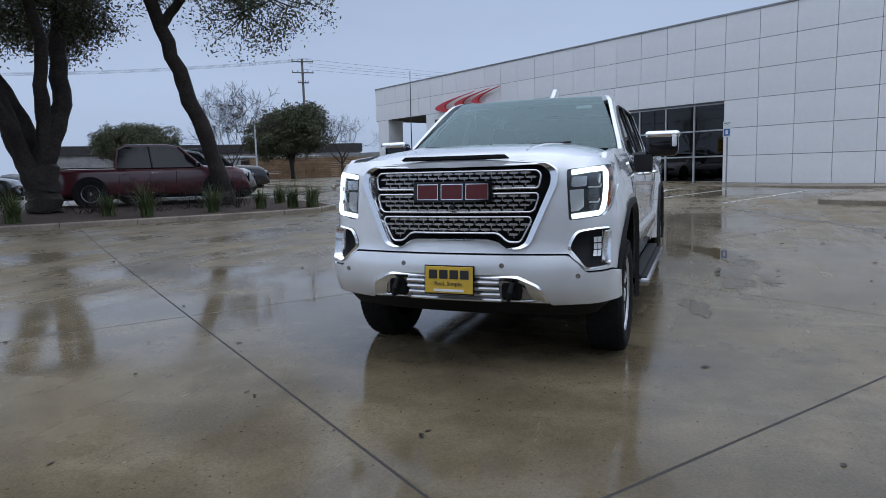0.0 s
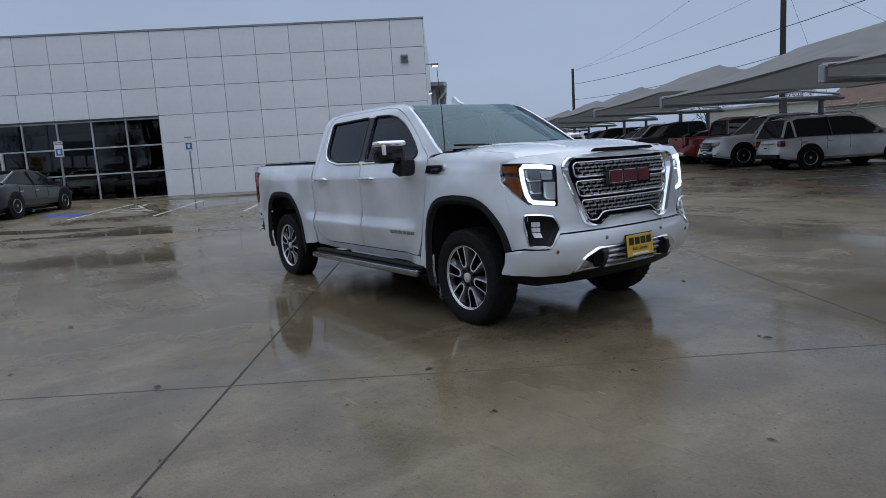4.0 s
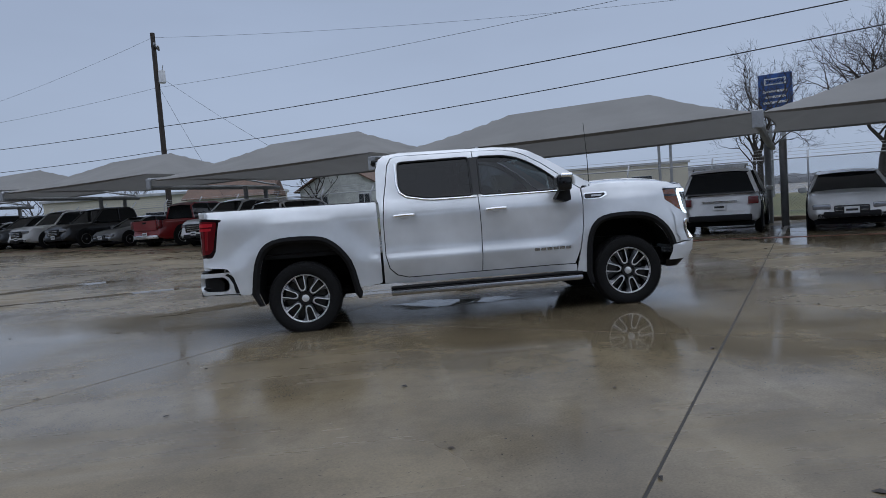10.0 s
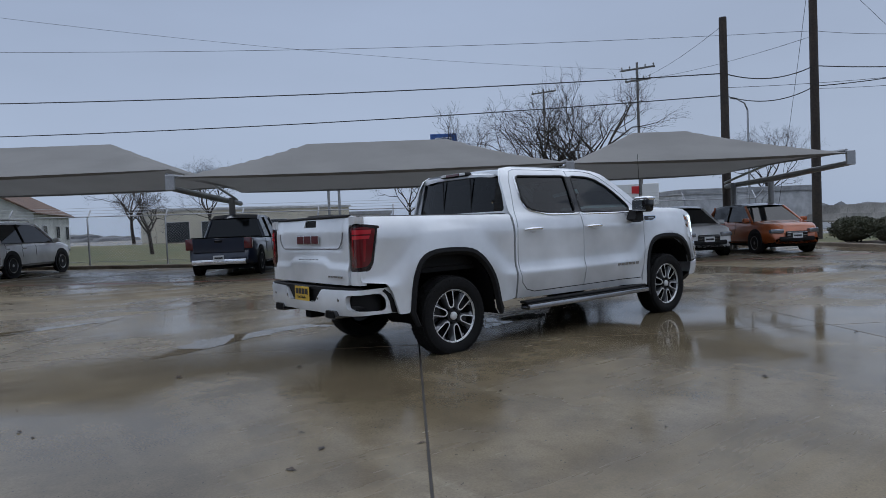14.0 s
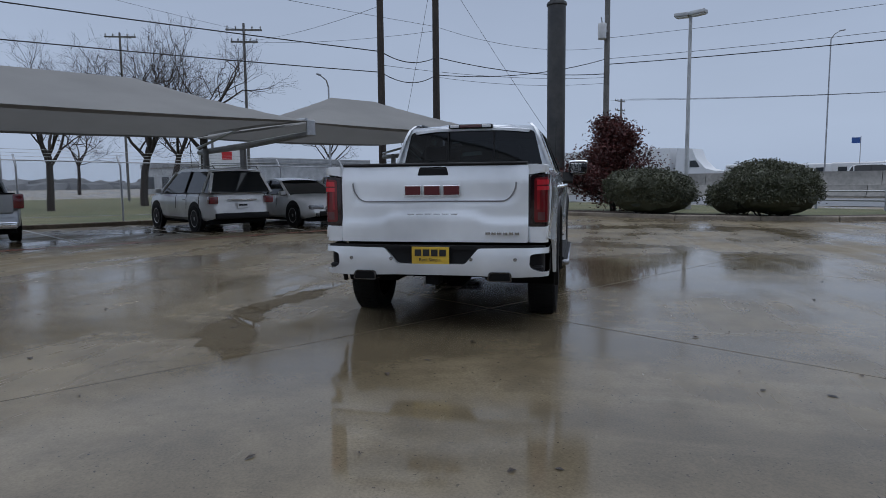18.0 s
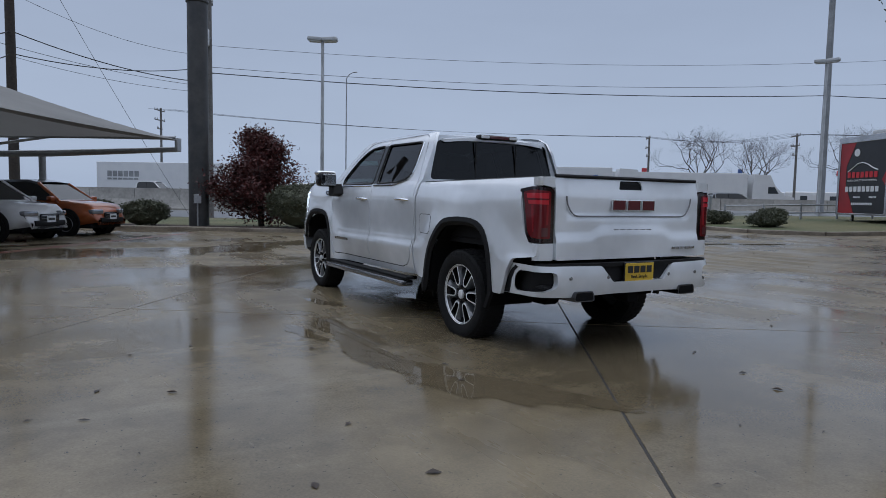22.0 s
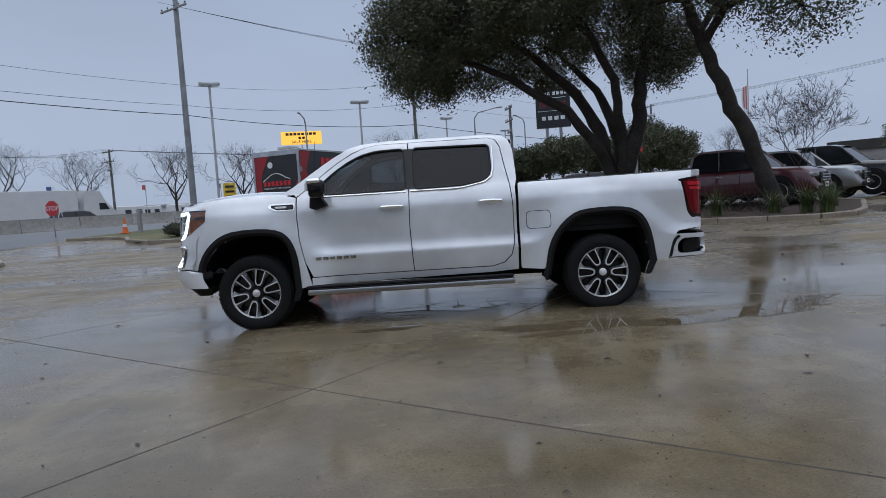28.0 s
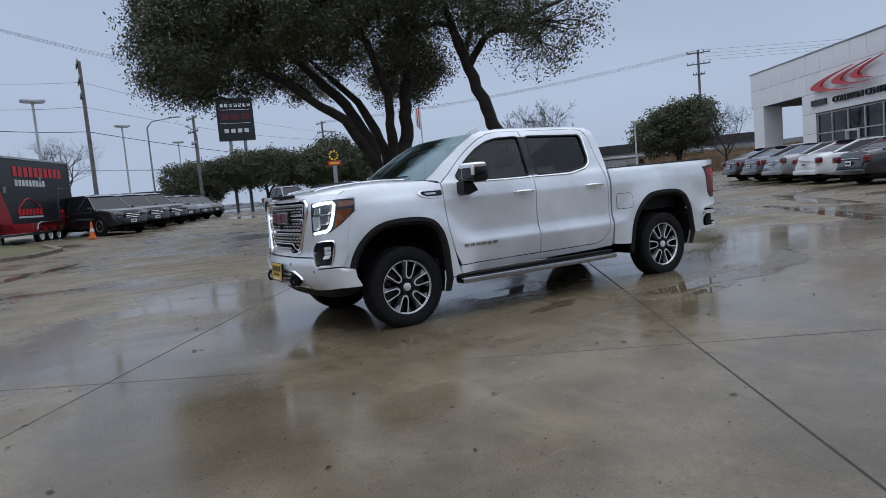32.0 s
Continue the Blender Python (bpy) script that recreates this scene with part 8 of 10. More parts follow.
b1 = Vector((-7.0, -16.6, lot_height(-7.0, -16.6) + 0.08))
lobed_oak("large live oak with several dark stems and a wide evergreen crown", b1, [
    ([(0, 0, -0.1), (0.02, 0.0, 0.7), (-0.05, 0.1, 1.5), (-0.5, 0.45, 3.2), (-0.8, 0.2, 5.2), (-1.4, -0.2, 7.4)], [0.52, 0.44, 0.34, 0.26, 0.21, 0.12]),
    ([(0.1, 0.05, 0.6), (0.45, -0.15, 1.7), (0.75, -0.45, 3.2), (1.5, -0.6, 4.6), (3.0, -1.0, 6.2), (4.6, -1.2, 7.4)], [0.33, 0.27, 0.24, 0.2, 0.15, 0.08]),
    ([(0.3, -0.05, 1.2), (0.85, 0.1, 2.4), (2.1, 0.5, 3.9), (4.2, 0.6, 5.2), (6.6, 0.8, 6.2)], [0.24, 0.2, 0.17, 0.13, 0.07]),
    ([(0.0, 0.1, 1.3), (0.1, 0.4, 2.9), (0.5, 1.1, 4.8), (1.6, 2.0, 6.4), (3.0, 2.6, 7.6)], [0.24, 0.2, 0.16, 0.12, 0.07]),
    ([(0.0, -0.1, 1.0), (-0.1, -0.6, 2.8), (0.4, -1.8, 4.9), (1.6, -3.4, 6.8)], [0.26, 0.21, 0.16, 0.08]),
], [(0.6, -15.4, 6.9, 1.6, 2.0, 1.6, 0.9), (0.0, -18.2, 6.5, 1.7, 1.9, 1.5, 0.9), (-1.4, -14.4, 7.6, 2.0, 2.0, 1.5, 1.0), (-1.6, -19.6, 7.0, 2.2, 1.9, 1.6, 0.9), (-3.8, -13.9, 7.9, 2.0, 1.9, 1.4, 1.0), (-5.0, -20.2, 7.3, 2.4, 1.9, 1.6, 0.9), (-6.6, -13.9, 8.3, 2.0, 1.6, 1.4, 0.9), (-8.6, -17.2, 6.5, 1.5, 1.5, 1.5, 0.8), (-9.2, -19.6, 7.0, 1.9, 1.9, 1.6, 0.8), (-0.2, -16.6, 8.6, 2.2, 2.6, 1.2, 0.9), (-3.4, -16.8, 9.4, 3.0, 3.0, 1.3, 0.9), (-7.4, -16.8, 9.6, 2.8, 2.8, 1.3, 0.8), (-2.5, -17.0, 7.4, 1.6, 1.6, 1.2, 0.6), (-5.2, -15.2, 7.0, 1.2, 1.2, 1.0, 0.5)], 3)
b2 = Vector((-11.0, -13.2, lot_height(-11.0, -13.2) + 0.08))
lobed_oak("leaning live oak with one bare dark trunk and an airy crown", b2, [
    ([(0, 0, -0.1), (0.32, 0.0, 1.0), (1.0, -0.08, 2.7), (1.65, -0.2, 4.2), (2.35, -0.4, 6.2), (2.75, -0.8, 8.0)], [0.32, 0.27, 0.25, 0.23, 0.19, 0.10]),
    ([(2.1, -0.32, 5.4), (1.6, 0.2, 6.4), (-0.25, 1.15, 7.2), (-1.45, 1.95, 7.7)], [0.14, 0.12, 0.09, 0.05]),
    ([(2.2, -0.36, 5.8), (1.15, -1.45, 7.0), (-1.05, -1.65, 7.8)], [0.13, 0.1, 0.06]),
], [(-10.5, -10.5, 6.7, 1.5, 1.5, 1.2, 0.7), (-11.7, -12.6, 6.5, 1.4, 1.6, 1.3, 0.6), (-9.0, -11.2, 7.8, 1.7, 1.7, 1.2, 0.9), (-9.4, -14.3, 7.6, 1.9, 1.9, 1.3, 0.8), (-7.0, -12.0, 8.4, 1.8, 1.8, 1.2, 0.9), (-6.6, -13.6, 6.9, 1.1, 1.1, 0.8, 0.5), (-10.2, -12.4, 8.8, 2.2, 2.2, 1.0, 0.8), (-8.2, -10.6, 6.9, 1.0, 1.0, 0.8, 0.5)], 11, sway=0.2, per=44)
for k, (u, v, h) in enumerate(((-14.2, 2.6, 0.75), (-14.6, 1.7, 0.6), (-14.0, -1.6, 0.8), (-15.0, -2.4, 0.6), (-14.2, 0.2, 0.7), (-15.6, -4.6, 0.7), (-14.4, -5.6, 0.8), (-14.3, -4.6, 0.6), (-16.5, 3.0, 0.6), (-17.5, -5.9, 0.7), (-13.9, 3.1, 0.7))):
    tuft(place(u, v, 0, 0.09), 40 + k, high=h * 1.35)
for k, (u, v) in enumerate(((-16.2, -1.2), (-16.4, 0.3), (-16.0, 1.3), (-16.5, -2.6))):
    r = random.Random(60 + k)
    root = thing("twiggy_shrub", "low leafless reddish shrub in the island", "bush", place(u, v, 0, 0.09), "twiggy shrubs in the island")
    bm = bmesh.new()
    for _ in range(34):
        p2, _, d2 = limb(bm, (r.gauss(0, 0.3), r.gauss(0, 0.3), 0), rand_dir(r, 1.6), r.uniform(0.6, 1.2), 0.012, 0.004, r, 4, 3, 0.2)
        limb(bm, p2[2], d2 + rand_dir(r), 0.45, 0.006, 0.003, r, 3, 3, 0.2)
    part("brushwood", bm, BARK_GREY, root)
sapling = bare_tree("sapling", "thin bare sapling in the island", place(-18.4, 2.0, 0, 0.08), 4.6, 77, 0.035)

# bushes and the red tree by the road
bush("clipped_bush", "large rounded clipped evergreen bush", place(6.1, -15.0, 10, 0.07), (2.9, 2.5, 1.5), BUSH_LEAF, 5, 9000, group="bushes along the road")
bush("clipped_bush", "large rounded clipped evergreen bush with a flat top", place(2.2, -15.7, 20, 0.07), (2.7, 2.9, 1.65), BUSH_LEAF, 6, 9000, group="bushes along the road")
bush("clipped_bush", "smaller sparse evergreen bush", place(3.6, -16.3, 0, 0.07), (1.7, 1.7, 1.15), BUSH_LEAF, 8, 3600, group="bushes along the road")
bush("clipped_hedge", "low square clipped hedge near the pole", place(12.3, -14.8, 0, 0.07), (1.5, 1.1, 0.85), BUSH_LEAF, 9, 3600, category="hedge")
bush("clipped_hedge", "low square clipped hedge near the pole", place(14.2, -14.6, 0, 0.07), (1.6, 1.1, 0.85), BUSH_LEAF, 10, 3600, category="hedge")
bush("clipped_bush", "small round clipped bush by the driveway", place(-1.2, -19.4, 0, 0.07), (1.0, 1.0, 0.65), BUSH_LEAF, 12, 2200)
for k, (u, v) in enumerate(((-9.6, -20.0), (-10.8, -18.0), (-12.2, -21.0))):
    bush("clipped_bush", "small dark clipped bush on the driveway verge", place(u, v, 0, 0.08), (1.15, 1.0, 0.5), BUSH_LEAF, 13 + k, 2000, group="small verge bushes")


def red_tree(m):
    r = random.Random(21)
    root = thing("red_leaved_tree", "small tree with dense dark red leaves", "tree", m)
    bm = bmesh.new()
    tips = []
    pts, rads, d = limb(bm, (0, 0, -0.1), (0, 0, 1), 1.2, 0.09, 0.07, r, 4, 8, 0.05)
    part("trunk", bm, BARK, root)
    bm = bmesh.new()
    for k in range(46):
        z = 0.15 + 2.75 * (k / 46)
        a = r.uniform(0, 2 * math.pi)
        reach = 1.45 * (1 - 0.80 * (z / 3.0) ** 1.2) * r.uniform(0.6, 1.08)
        p2, _, d2 = limb(bm, (0, 0, z * 0.9), (math.cos(a), math.sin(a), 0.45 + 0.25 * z), reach * 1.2, 0.03, 0.008, r, 5, 4, 0.1)
        tips += p2[1:]
    part("branch_frame", bm, BARK, root)
    me = leaf_cards([p + Vector((r.gauss(0, 0.12), r.gauss(0, 0.12), r.gauss(0, 0.12))) for p in tips for _ in range(8)], 0.05, 16, r, 0.13)
    me.materials.append(RED_LEAF)
    ob = new("crown", me)
    ob.parent = root
    return root


red_tree(place(8.6, -16.6, 0, 0.06)).scale = (1.42, 1.42, 1.24)
# leafless trees behind the canopies and far off
for k, (x, y, h, sd) in enumerate(((29.3, 22.2, 13.5, 31), (26.4, 24.6, 11.5, 33), (19.6, 24.9, 9.0, 34), (25.4, 22.0, 9.5, 35))):
    bare_tree("bare_tree", "tall leafless tree with spreading branches behind the fence", pose(x, y, 0, 0, 0, 50 * k), h, sd, 0.021 * h, "bare trees behind the fence")
far_tree = bare_tree("bare_tree", "leafless tree in the distance", pose(56, -75, 0), 14.5, 41, 0.25, "far bare trees")
for x, y, s_, a in ((3.8, -52, 0.62, 40), (38, -62, 0.7, 90), (30, -66, 0.75, 10), (-6, 47, 0.55, 120), (12, 48, 0.6, 200), (-22, -66, 0.6, 60), (-30, -58, 0.55, 15), (-44, -28, 0.5, 80), (-49, -18, 0.5, 30), (42, 62, 0.8, 70), (56, 55, 0.8, 0), (-26, 62, 0.55, 33), (-38, 66, 0.6, 99), (14, 84, 0.9, 150), (70, 30, 0.9, 45), (18, -52, 0.6, 5)):
    t_ = copy_thing(far_tree, pose(x, y, 0.3, 0, 0, a))
    t_.scale = (s_, s_, s_)
bare_tree("bare_tree", "leafless yard tree beside the little house", place(30.5, 16.5), 5.2, 45, 0.12)
for k, (x, y, rad, top) in enumerate(((-47.8, -35.7, 4.1, 7.9), (-52.2, -60.3, 4.6, 7.6), (-14, -58, 4.4, 6.8), (-20, -55, 4.6, 7.4), (-8.0, -60, 3.6, 6.0))):
    base = Vector((x, y, lot_height(x, y)))
    low, r = base.z + (top - base.z) * 0.3, random.Random(90 + k)
    stems = [([(0, 0, -0.1), (0.1, 0, 1.2), (0.5 * sx, 0.4 * sy, (top - base.z) * 0.5)], [0.22, 0.17, 0.1]) for sx, sy in ((1, 1), (-1.5, 0.5), (0.3, -1.4))]
    lobes = [(x + rad * 0.55 * math.cos(a), y + rad * 0.55 * math.sin(a), low + (top - low) * r.uniform(0.38, 0.6), rad * 0.5, rad * 0.5, (top - low) * 0.42, 0.5) for a in [2 * math.pi * (j + r.random() * 0.5) / 6 for j in range(6)]] + [(x, y, low + (top - low) * 0.68, rad * 0.55, rad * 0.55, (top - low) * 0.32, 0.6)]
    lobed_oak("rounded live oak in the distance", base, stems, lobes, 95 + k, leaf=0.12, per=66, dense=80, sway=0.25)

# fallen leaves and twigs on the slabs
r = random.Random(5)
verts, faces = [], []
for _ in range(420):
    a, d = r.uniform(0, 2 * math.pi), 2.2 + 9.5 * r.random() ** 0.7
    x, y = d * 1.15 * math.cos(a), d * math.sin(a)
    if abs(x) < 2.9 and abs(y) < 1.1:
        continue
    z = lot_height(x, y) + 0.004
    t, s_ = r.uniform(0, math.pi), r.uniform(0.012, 0.04)
    ax, ay = Vector((math.cos(t), math.sin(t), 0)) * s_, Vector((-math.sin(t), math.cos(t), 0)) * s_ * r.uniform(0.25, 0.6)
    k, c = len(verts), Vector((x, y, z))
    up = Vector((0, 0, r.uniform(0.002, 0.012)))
    verts += [tuple(c - ax), tuple(c + ay + up), tuple(c + ax), tuple(c - ay + up)]
    faces.append((k, k + 1, k + 2, k + 3))
me = bpy.data.meshes.new("fallen_leaves")
me.from_pydata(verts, [], faces)
me.materials.append(DRY_LEAF)
tagged(new("fallen_leaves", me), "scattered wet brown leaves on the concrete", "leaves", kind="stuff")


# ---------------------------------------------------------------- street furniture, fences, far things
WOOD_FENCE = mat("fence_plank", (0.27, 0.17, 0.09), 0.8, grain=0.3, scale=9, bump=0.3, second=(0.19, 0.12, 0.065), big=2, spread=0.18)
GREY_POLE = mat("weathered_grey_pole", (0.17, 0.165, 0.16), 0.8, grain=0.25, scale=12, second=(0.11, 0.105, 0.1))
BARRIER = mat("barrier_concrete", (0.30, 0.29, 0.27), 0.7, grain=0.2, scale=4, second=(0.19, 0.185, 0.175), big=0.4, spread=0.1)
SIDING = mat("white_siding", (0.62, 0.63, 0.6), 0.6, grain=0.08, scale=8, spread=0.04)
CREAM = mat("cream_metal_siding", (0.55, 0.52, 0.42), 0.55, grain=0.06, scale=6, second=(0.48, 0.45, 0.37), big=0.3)
SHINGLE = mat("brown_shingle", (0.14, 0.085, 0.06), 0.85, grain=0.4, scale=14, bump=0.3, second=(0.1, 0.065, 0.05))
DARK_ROOF = mat("dark_fascia", (0.035, 0.033, 0.032), 0.6, grain=0.2, scale=2)
PALE_ROOF = mat("pale_metal_roof", (0.5, 0.51, 0.52), 0.4, 0.2, grain=0.08, scale=2)
FAR_GLASS = mat("dark_window", (0.03, 0.035, 0.04), 0.1)
SIGN_BLUE = mat("sign_blue", (0.03, 0.10, 0.34), 0.4, grain=0.06, scale=5)
SIGN_GREEN = mat("sign_green", (0.12, 0.3, 0.1), 0.4)
SIGN_YELLOW = mat("sign_yellow", (0.75, 0.5, 0.05), 0.4)
ORANGE = mat("cone_orange", (0.75, 0.16, 0.03), 0.5, grain=0.1, scale=20)
LED_AMBER = mat("amber_led_board", (1.0, 0.55, 0.08), 0.5, emit=0.75)
TRUCK_BLUE = mat("trailer_blue_print", (0.03, 0.09, 0.3), 0.4)
TRUCK_WHITE = mat("trailer_white", (0.66, 0.67, 0.68), 0.4, grain=0.015, scale=9, second=(0.62, 0.63, 0.645), spread=0.03)
# blue-grey instead of leaf colour: the distance haze is mixed in
TREELINE = mat("far_treeline", (0.10, 0.105, 0.11), 0.95, grain=0.3, scale=0.2, second=(0.15, 0.155, 0.165), big=0.05)


def wood_pole(name, x, y, top, r0, r1, material, label, z0=0.0, arms=(), can=None, group=""):
    """An upright pole, with crossarms (height, half-length, turn) and a transformer can."""
    root = thing(name, label, "pole", pose(x, y, z0), group)
    bm = bmesh.new()
    tube(bm, [(0, 0, -0.2), (0, 0, top * 0.5), (0.02, 0.0, top)], [r0, (r0 + r1) / 2, r1], 12)
    part("pole", bm, material, root)
    for z, half, turn in arms:
        c, s = math.cos(radians(turn)), math.sin(radians(turn))
        bm = bmesh.new()
        box(bm, (r1 + 0.05, 0, z), (0.1, half * 2, 0.12), 0.01, pose(0, 0, 0, 0, 0, turn))
        arm = part("crossarm", bm, material, root)
        for k in (-0.92, -0.45, 0.45, 0.92):
            bm = bmesh.new()
            lathe(bm, [(0.02, 0), (0.06, 0.03), (0.03, 0.07), (0.07, 0.12), (0.03, 0.2), (0.001, 0.22)], 8, pose(0, 0, 0, 0, 0, turn) @ pose(r1 + 0.05, half * k, z + 0.06))
            part("insulator", bm, STEEL, arm)
    if can:
        bm = bmesh.new()
        lathe(bm, [(0.001, -0.42), (0.2, -0.42), (0.23, -0.38), (0.23, 0.36), (0.2, 0.42), (0.001, 0.45)], 18, pose(*can))
        t = part("transformer_can", bm, WHITE_METAL, root, "pale grey transformer can")
        bm = bmesh.new()
        tube(bm, [Vector(can) + Vector((0.05, 0, 0.42)), Vector(can) + Vector((0.1, 0.05, 0.75))], 0.035, 8)
        part("bushing", bm, STEEL, t)
        bm = bmesh.new()
        box(bm, (can[0] / 2, can[1] / 2, can[2]), (abs(can[0]) + 0.05, abs(can[1]) + 0.05, 0.1))
        part("bracket", bm, STEEL, root)
    return root


L1 = wood_pole("utility_pole", 18.46, 7.07, 8.9, 0.17, 0.14, POLE_WOOD, "dark wooden pole behind the last canopy")
L2 = wood_pole("utility_pole", 23.43, 5.8, 13.0, 0.19, 0.15, POLE_WOOD, "tall dark wooden pole behind the last canopy")
TP = wood_pole("transformer_pole", 29.22, -2.51, 11.5, 0.18, 0.14, GREY_POLE, "grey wooden utility pole with a transformer can", can=(-0.36, 0.28, 9.3), arms=((11.2, 0.4, 30),))
WP = wood_pole("utility_pole", -15.0, 37.5, 14.2, 0.2, 0.15, POLE_WOOD, "leaning dark wooden utility pole with fittings beyond the fence", can=(0.36, 0.0, 11.3), arms=((13.2, 0.5, 0),))
wood_pole("utility_pole", -48.6, 55.0, 10.8, 0.2, 0.15, POLE_WOOD, "dark wooden pole far down the lane")
wood_pole("crossarm_pole", 33.2, 21.3, 12.1, 0.11, 0.08, GREY_POLE, "slim utility pole with two crossarms behind the bare trees", arms=((11.7, 1.2, 20), (10.9, 0.9, 20)))
wood_pole("crossarm_pole", 38.1, 34.7, 13.3, 0.11, 0.08, GREY_POLE, "utility pole with a crossarm behind the bare trees", arms=((13.0, 1.2, 20),))
CP = wood_pole("steel_power_pole", 17.5, -38.2, 16.2, 0.24, 0.17, STEEL, "tall grey steel power pole with a crossarm beside the trailer", arms=((15.6, 1.5, 55),))
for k, (x, y, h_, a) in enumerate(((-57, -40, 14.0, 40), (1.8, -48, 12.9, 0), (54, -62, 10.0, 55), (40.5, -72.5, 10.0, 55), (82.6, -6.3, 12.0, 55), (66, 44, 11.0, 30), (-7.2, -56, 10.0, 10), (-28, -78, 12.0, 10))):
    wood_pole("crossarm_pole", x, y, h_, 0.17, 0.12, GREY_POLE, "far grey utility pole with two crossarms", arms=((h_ - 0.3, 1.2, a), (h_ - 1.5, 1.2, a), (h_ - 2.6, 0.6, a)), group="far utility poles")
sp_ = thing("sign_pole", "thick dark painted steel sign pole in the bed", "pole", pose(18.63, -0.19, 0.05))
bm = bmesh.new()
tube(bm, [(0, 0, -0.1), (0, 0, 8.2)], [0.36, 0.36], 20)
part("pole", bm, DARK_STEEL, sp_)
bm = bmesh.new()
tube(bm, [(0, 0, 8.2), (0, 0, 12.5)], [0.27, 0.27], 20)
part("upper_pole", bm, DARK_STEEL, sp_)
bm = bmesh.new()
lathe(bm, [(0.27, 0.1), (0.37, 0.06), (0.4, 0.0), (0.4, -0.06), (0.36, -0.1)], 20, pose(0, 0, 8.2))
part("collar", bm, DARK_STEEL, sp_)
bm = bmesh.new()
box(bm, (0, 0, 10.6), (0.75, 2.9, 2.9), 0.04, pose(0, 0, 0, 0, 0, 22))
cabinet = part("sign_cabinet", bm, DARK_STEEL, sp_, "dark box sign on top of the pole")
for e in (-1, 1):
    bm = bmesh.new()
    box(bm, (e * 0.385, 0, 10.62), (0.02, 2.6, 2.5), 0.0, pose(0, 0, 0, 0, 0, 22))
    part("sign_face", bm, FAR_GLASS, cabinet)
for c, s_ in (((-0.42, 0.12, 1.05), (0.16, 0.24, 0.34)), ((-0.42, 0.12, 0.45), (0.05, 0.05, 0.95))):
    part("meter_box" if s_[2] < 0.5 else "conduit", cubes((c, s_), bevel=0.01), GALV, sp_, "small grey electrical box" if s_[2] < 0.5 else "")


# the overhead wires, each hung with its sag
def wire(label, pts, r=0.018, sag=0.3):
    root = thing("overhead_wire", label, "cable", group="overhead wires")
    for a, b in zip(pts, pts[1:]):
        a, b = Vector(a), Vector(b)
        n = 14
        bm = bmesh.new()
        tube(bm, [a.lerp(b, k / n) - Vector((0, 0, 4 * sag * (k / n) * (1 - k / n))) for k in range(n + 1)], r, 5)
        part("cable_span", bm, CABLE, root)


EAST, FARW = (29.22, -2.51), (17.5, -38.2)
wire("black overhead cable above the canopies", [(-48.6, 55, 9.0), (-15, 37.5, 8.0), (18.46, 7.07, 6.75), (23.43, 5.8, 7.35), (*EAST, 7.1)], 0.022, 0.35)
wire("black overhead cable above the canopies", [(-48.6, 55, 7.2), (-15, 37.5, 6.4), (18.46, 7.07, 5.9), (23.43, 5.8, 6.5), (*EAST, 7.9)], 0.02, 0.4)
wire("thin overhead wire above the canopies", [(-48.6, 55, 10.6), (-15, 37.5, 10.6), (23.43, 5.8, 8.8), (*EAST, 8.5)], 0.009, 0.5)
wire("thin overhead wire high above the canopies", [(-48.6, 55, 10.4), (-15, 37.5, 13.9), (33.2, 21.3, 11.6)], 0.008, 0.8)
wire("heavy black overhead cable along the road", [(*EAST, 7.6), (*FARW, 8.33), (1.8, -48, 7.8), (-28, -78, 7.0)], 0.024, 0.45)
wire("overhead wire along the road", [(*EAST, 7.9), (*FARW, 9.0), (1.8, -48, 9.6), (-28, -78, 9.5)], 0.012, 0.5)
wire("overhead wire along the road", [(*EAST, 9.0), (*FARW, 10.4), (1.8, -48, 11.4), (-28, -78, 10.6)], 0.01, 0.5)
for k, o in enumerate((-1.4, -0.5, 0.6, 1.4)):
    wire("thin wire at the power pole's crossarm", [(17.5 + 0.57 * o, -38.2 + 0.82 * o, 15.8), (-18 + 0.5 * o, -70 + o, 15.5)], 0.009, 0.9)
    wire("thin far wire along the highway", [(82.6 + 0.3 * o, -6.3 + o, 11.9), (54 + 0.3 * o, -62 + o, 9.9), (40.5 + 0.3 * o, -72.5 + o, 9.9), (-28 + 0.3 * o, -130 + o, 9.5)], 0.012, 0.8)
    wire("thin far wire past the shop's yard", [(-57 + 0.5 * o, -40 + o, 13.9), (-28, -78 + o, 11.9)], 0.01, 0.8)
    wire("thin far wire past the shop's yard", [(-57 + 0.5 * o, -40 + o, 13.9 - 0.9 * (k % 2)), (-110, 12 + o, 12.5)], 0.01, 0.8)
for a, b in (((23.43, 5.8, 12.0), (27.5, 9.5, 0.1)), ((23.43, 5.8, 12.0), (33.0, -2.0, 0.1)), ((18.46, 7.07, 8.6), (33.2, 21.3, 10.9)), ((23.43, 5.8, 8.6), (33.2, 21.3, 10.9)), ((-15, 37.5, 10.9), (-9.0, 33.0, 0.2)), ((-15, 37.5, 11.5), (-4.6, 38.4, 4.0)), ((23.43, 5.8, 6.4), (29.22, -2.51, 6.6)), ((18.46, 7.07, 6.2), (29.22, -2.51, 6.9))):
    wire("thin guy or service wire", [a, b], 0.009, 0.25)


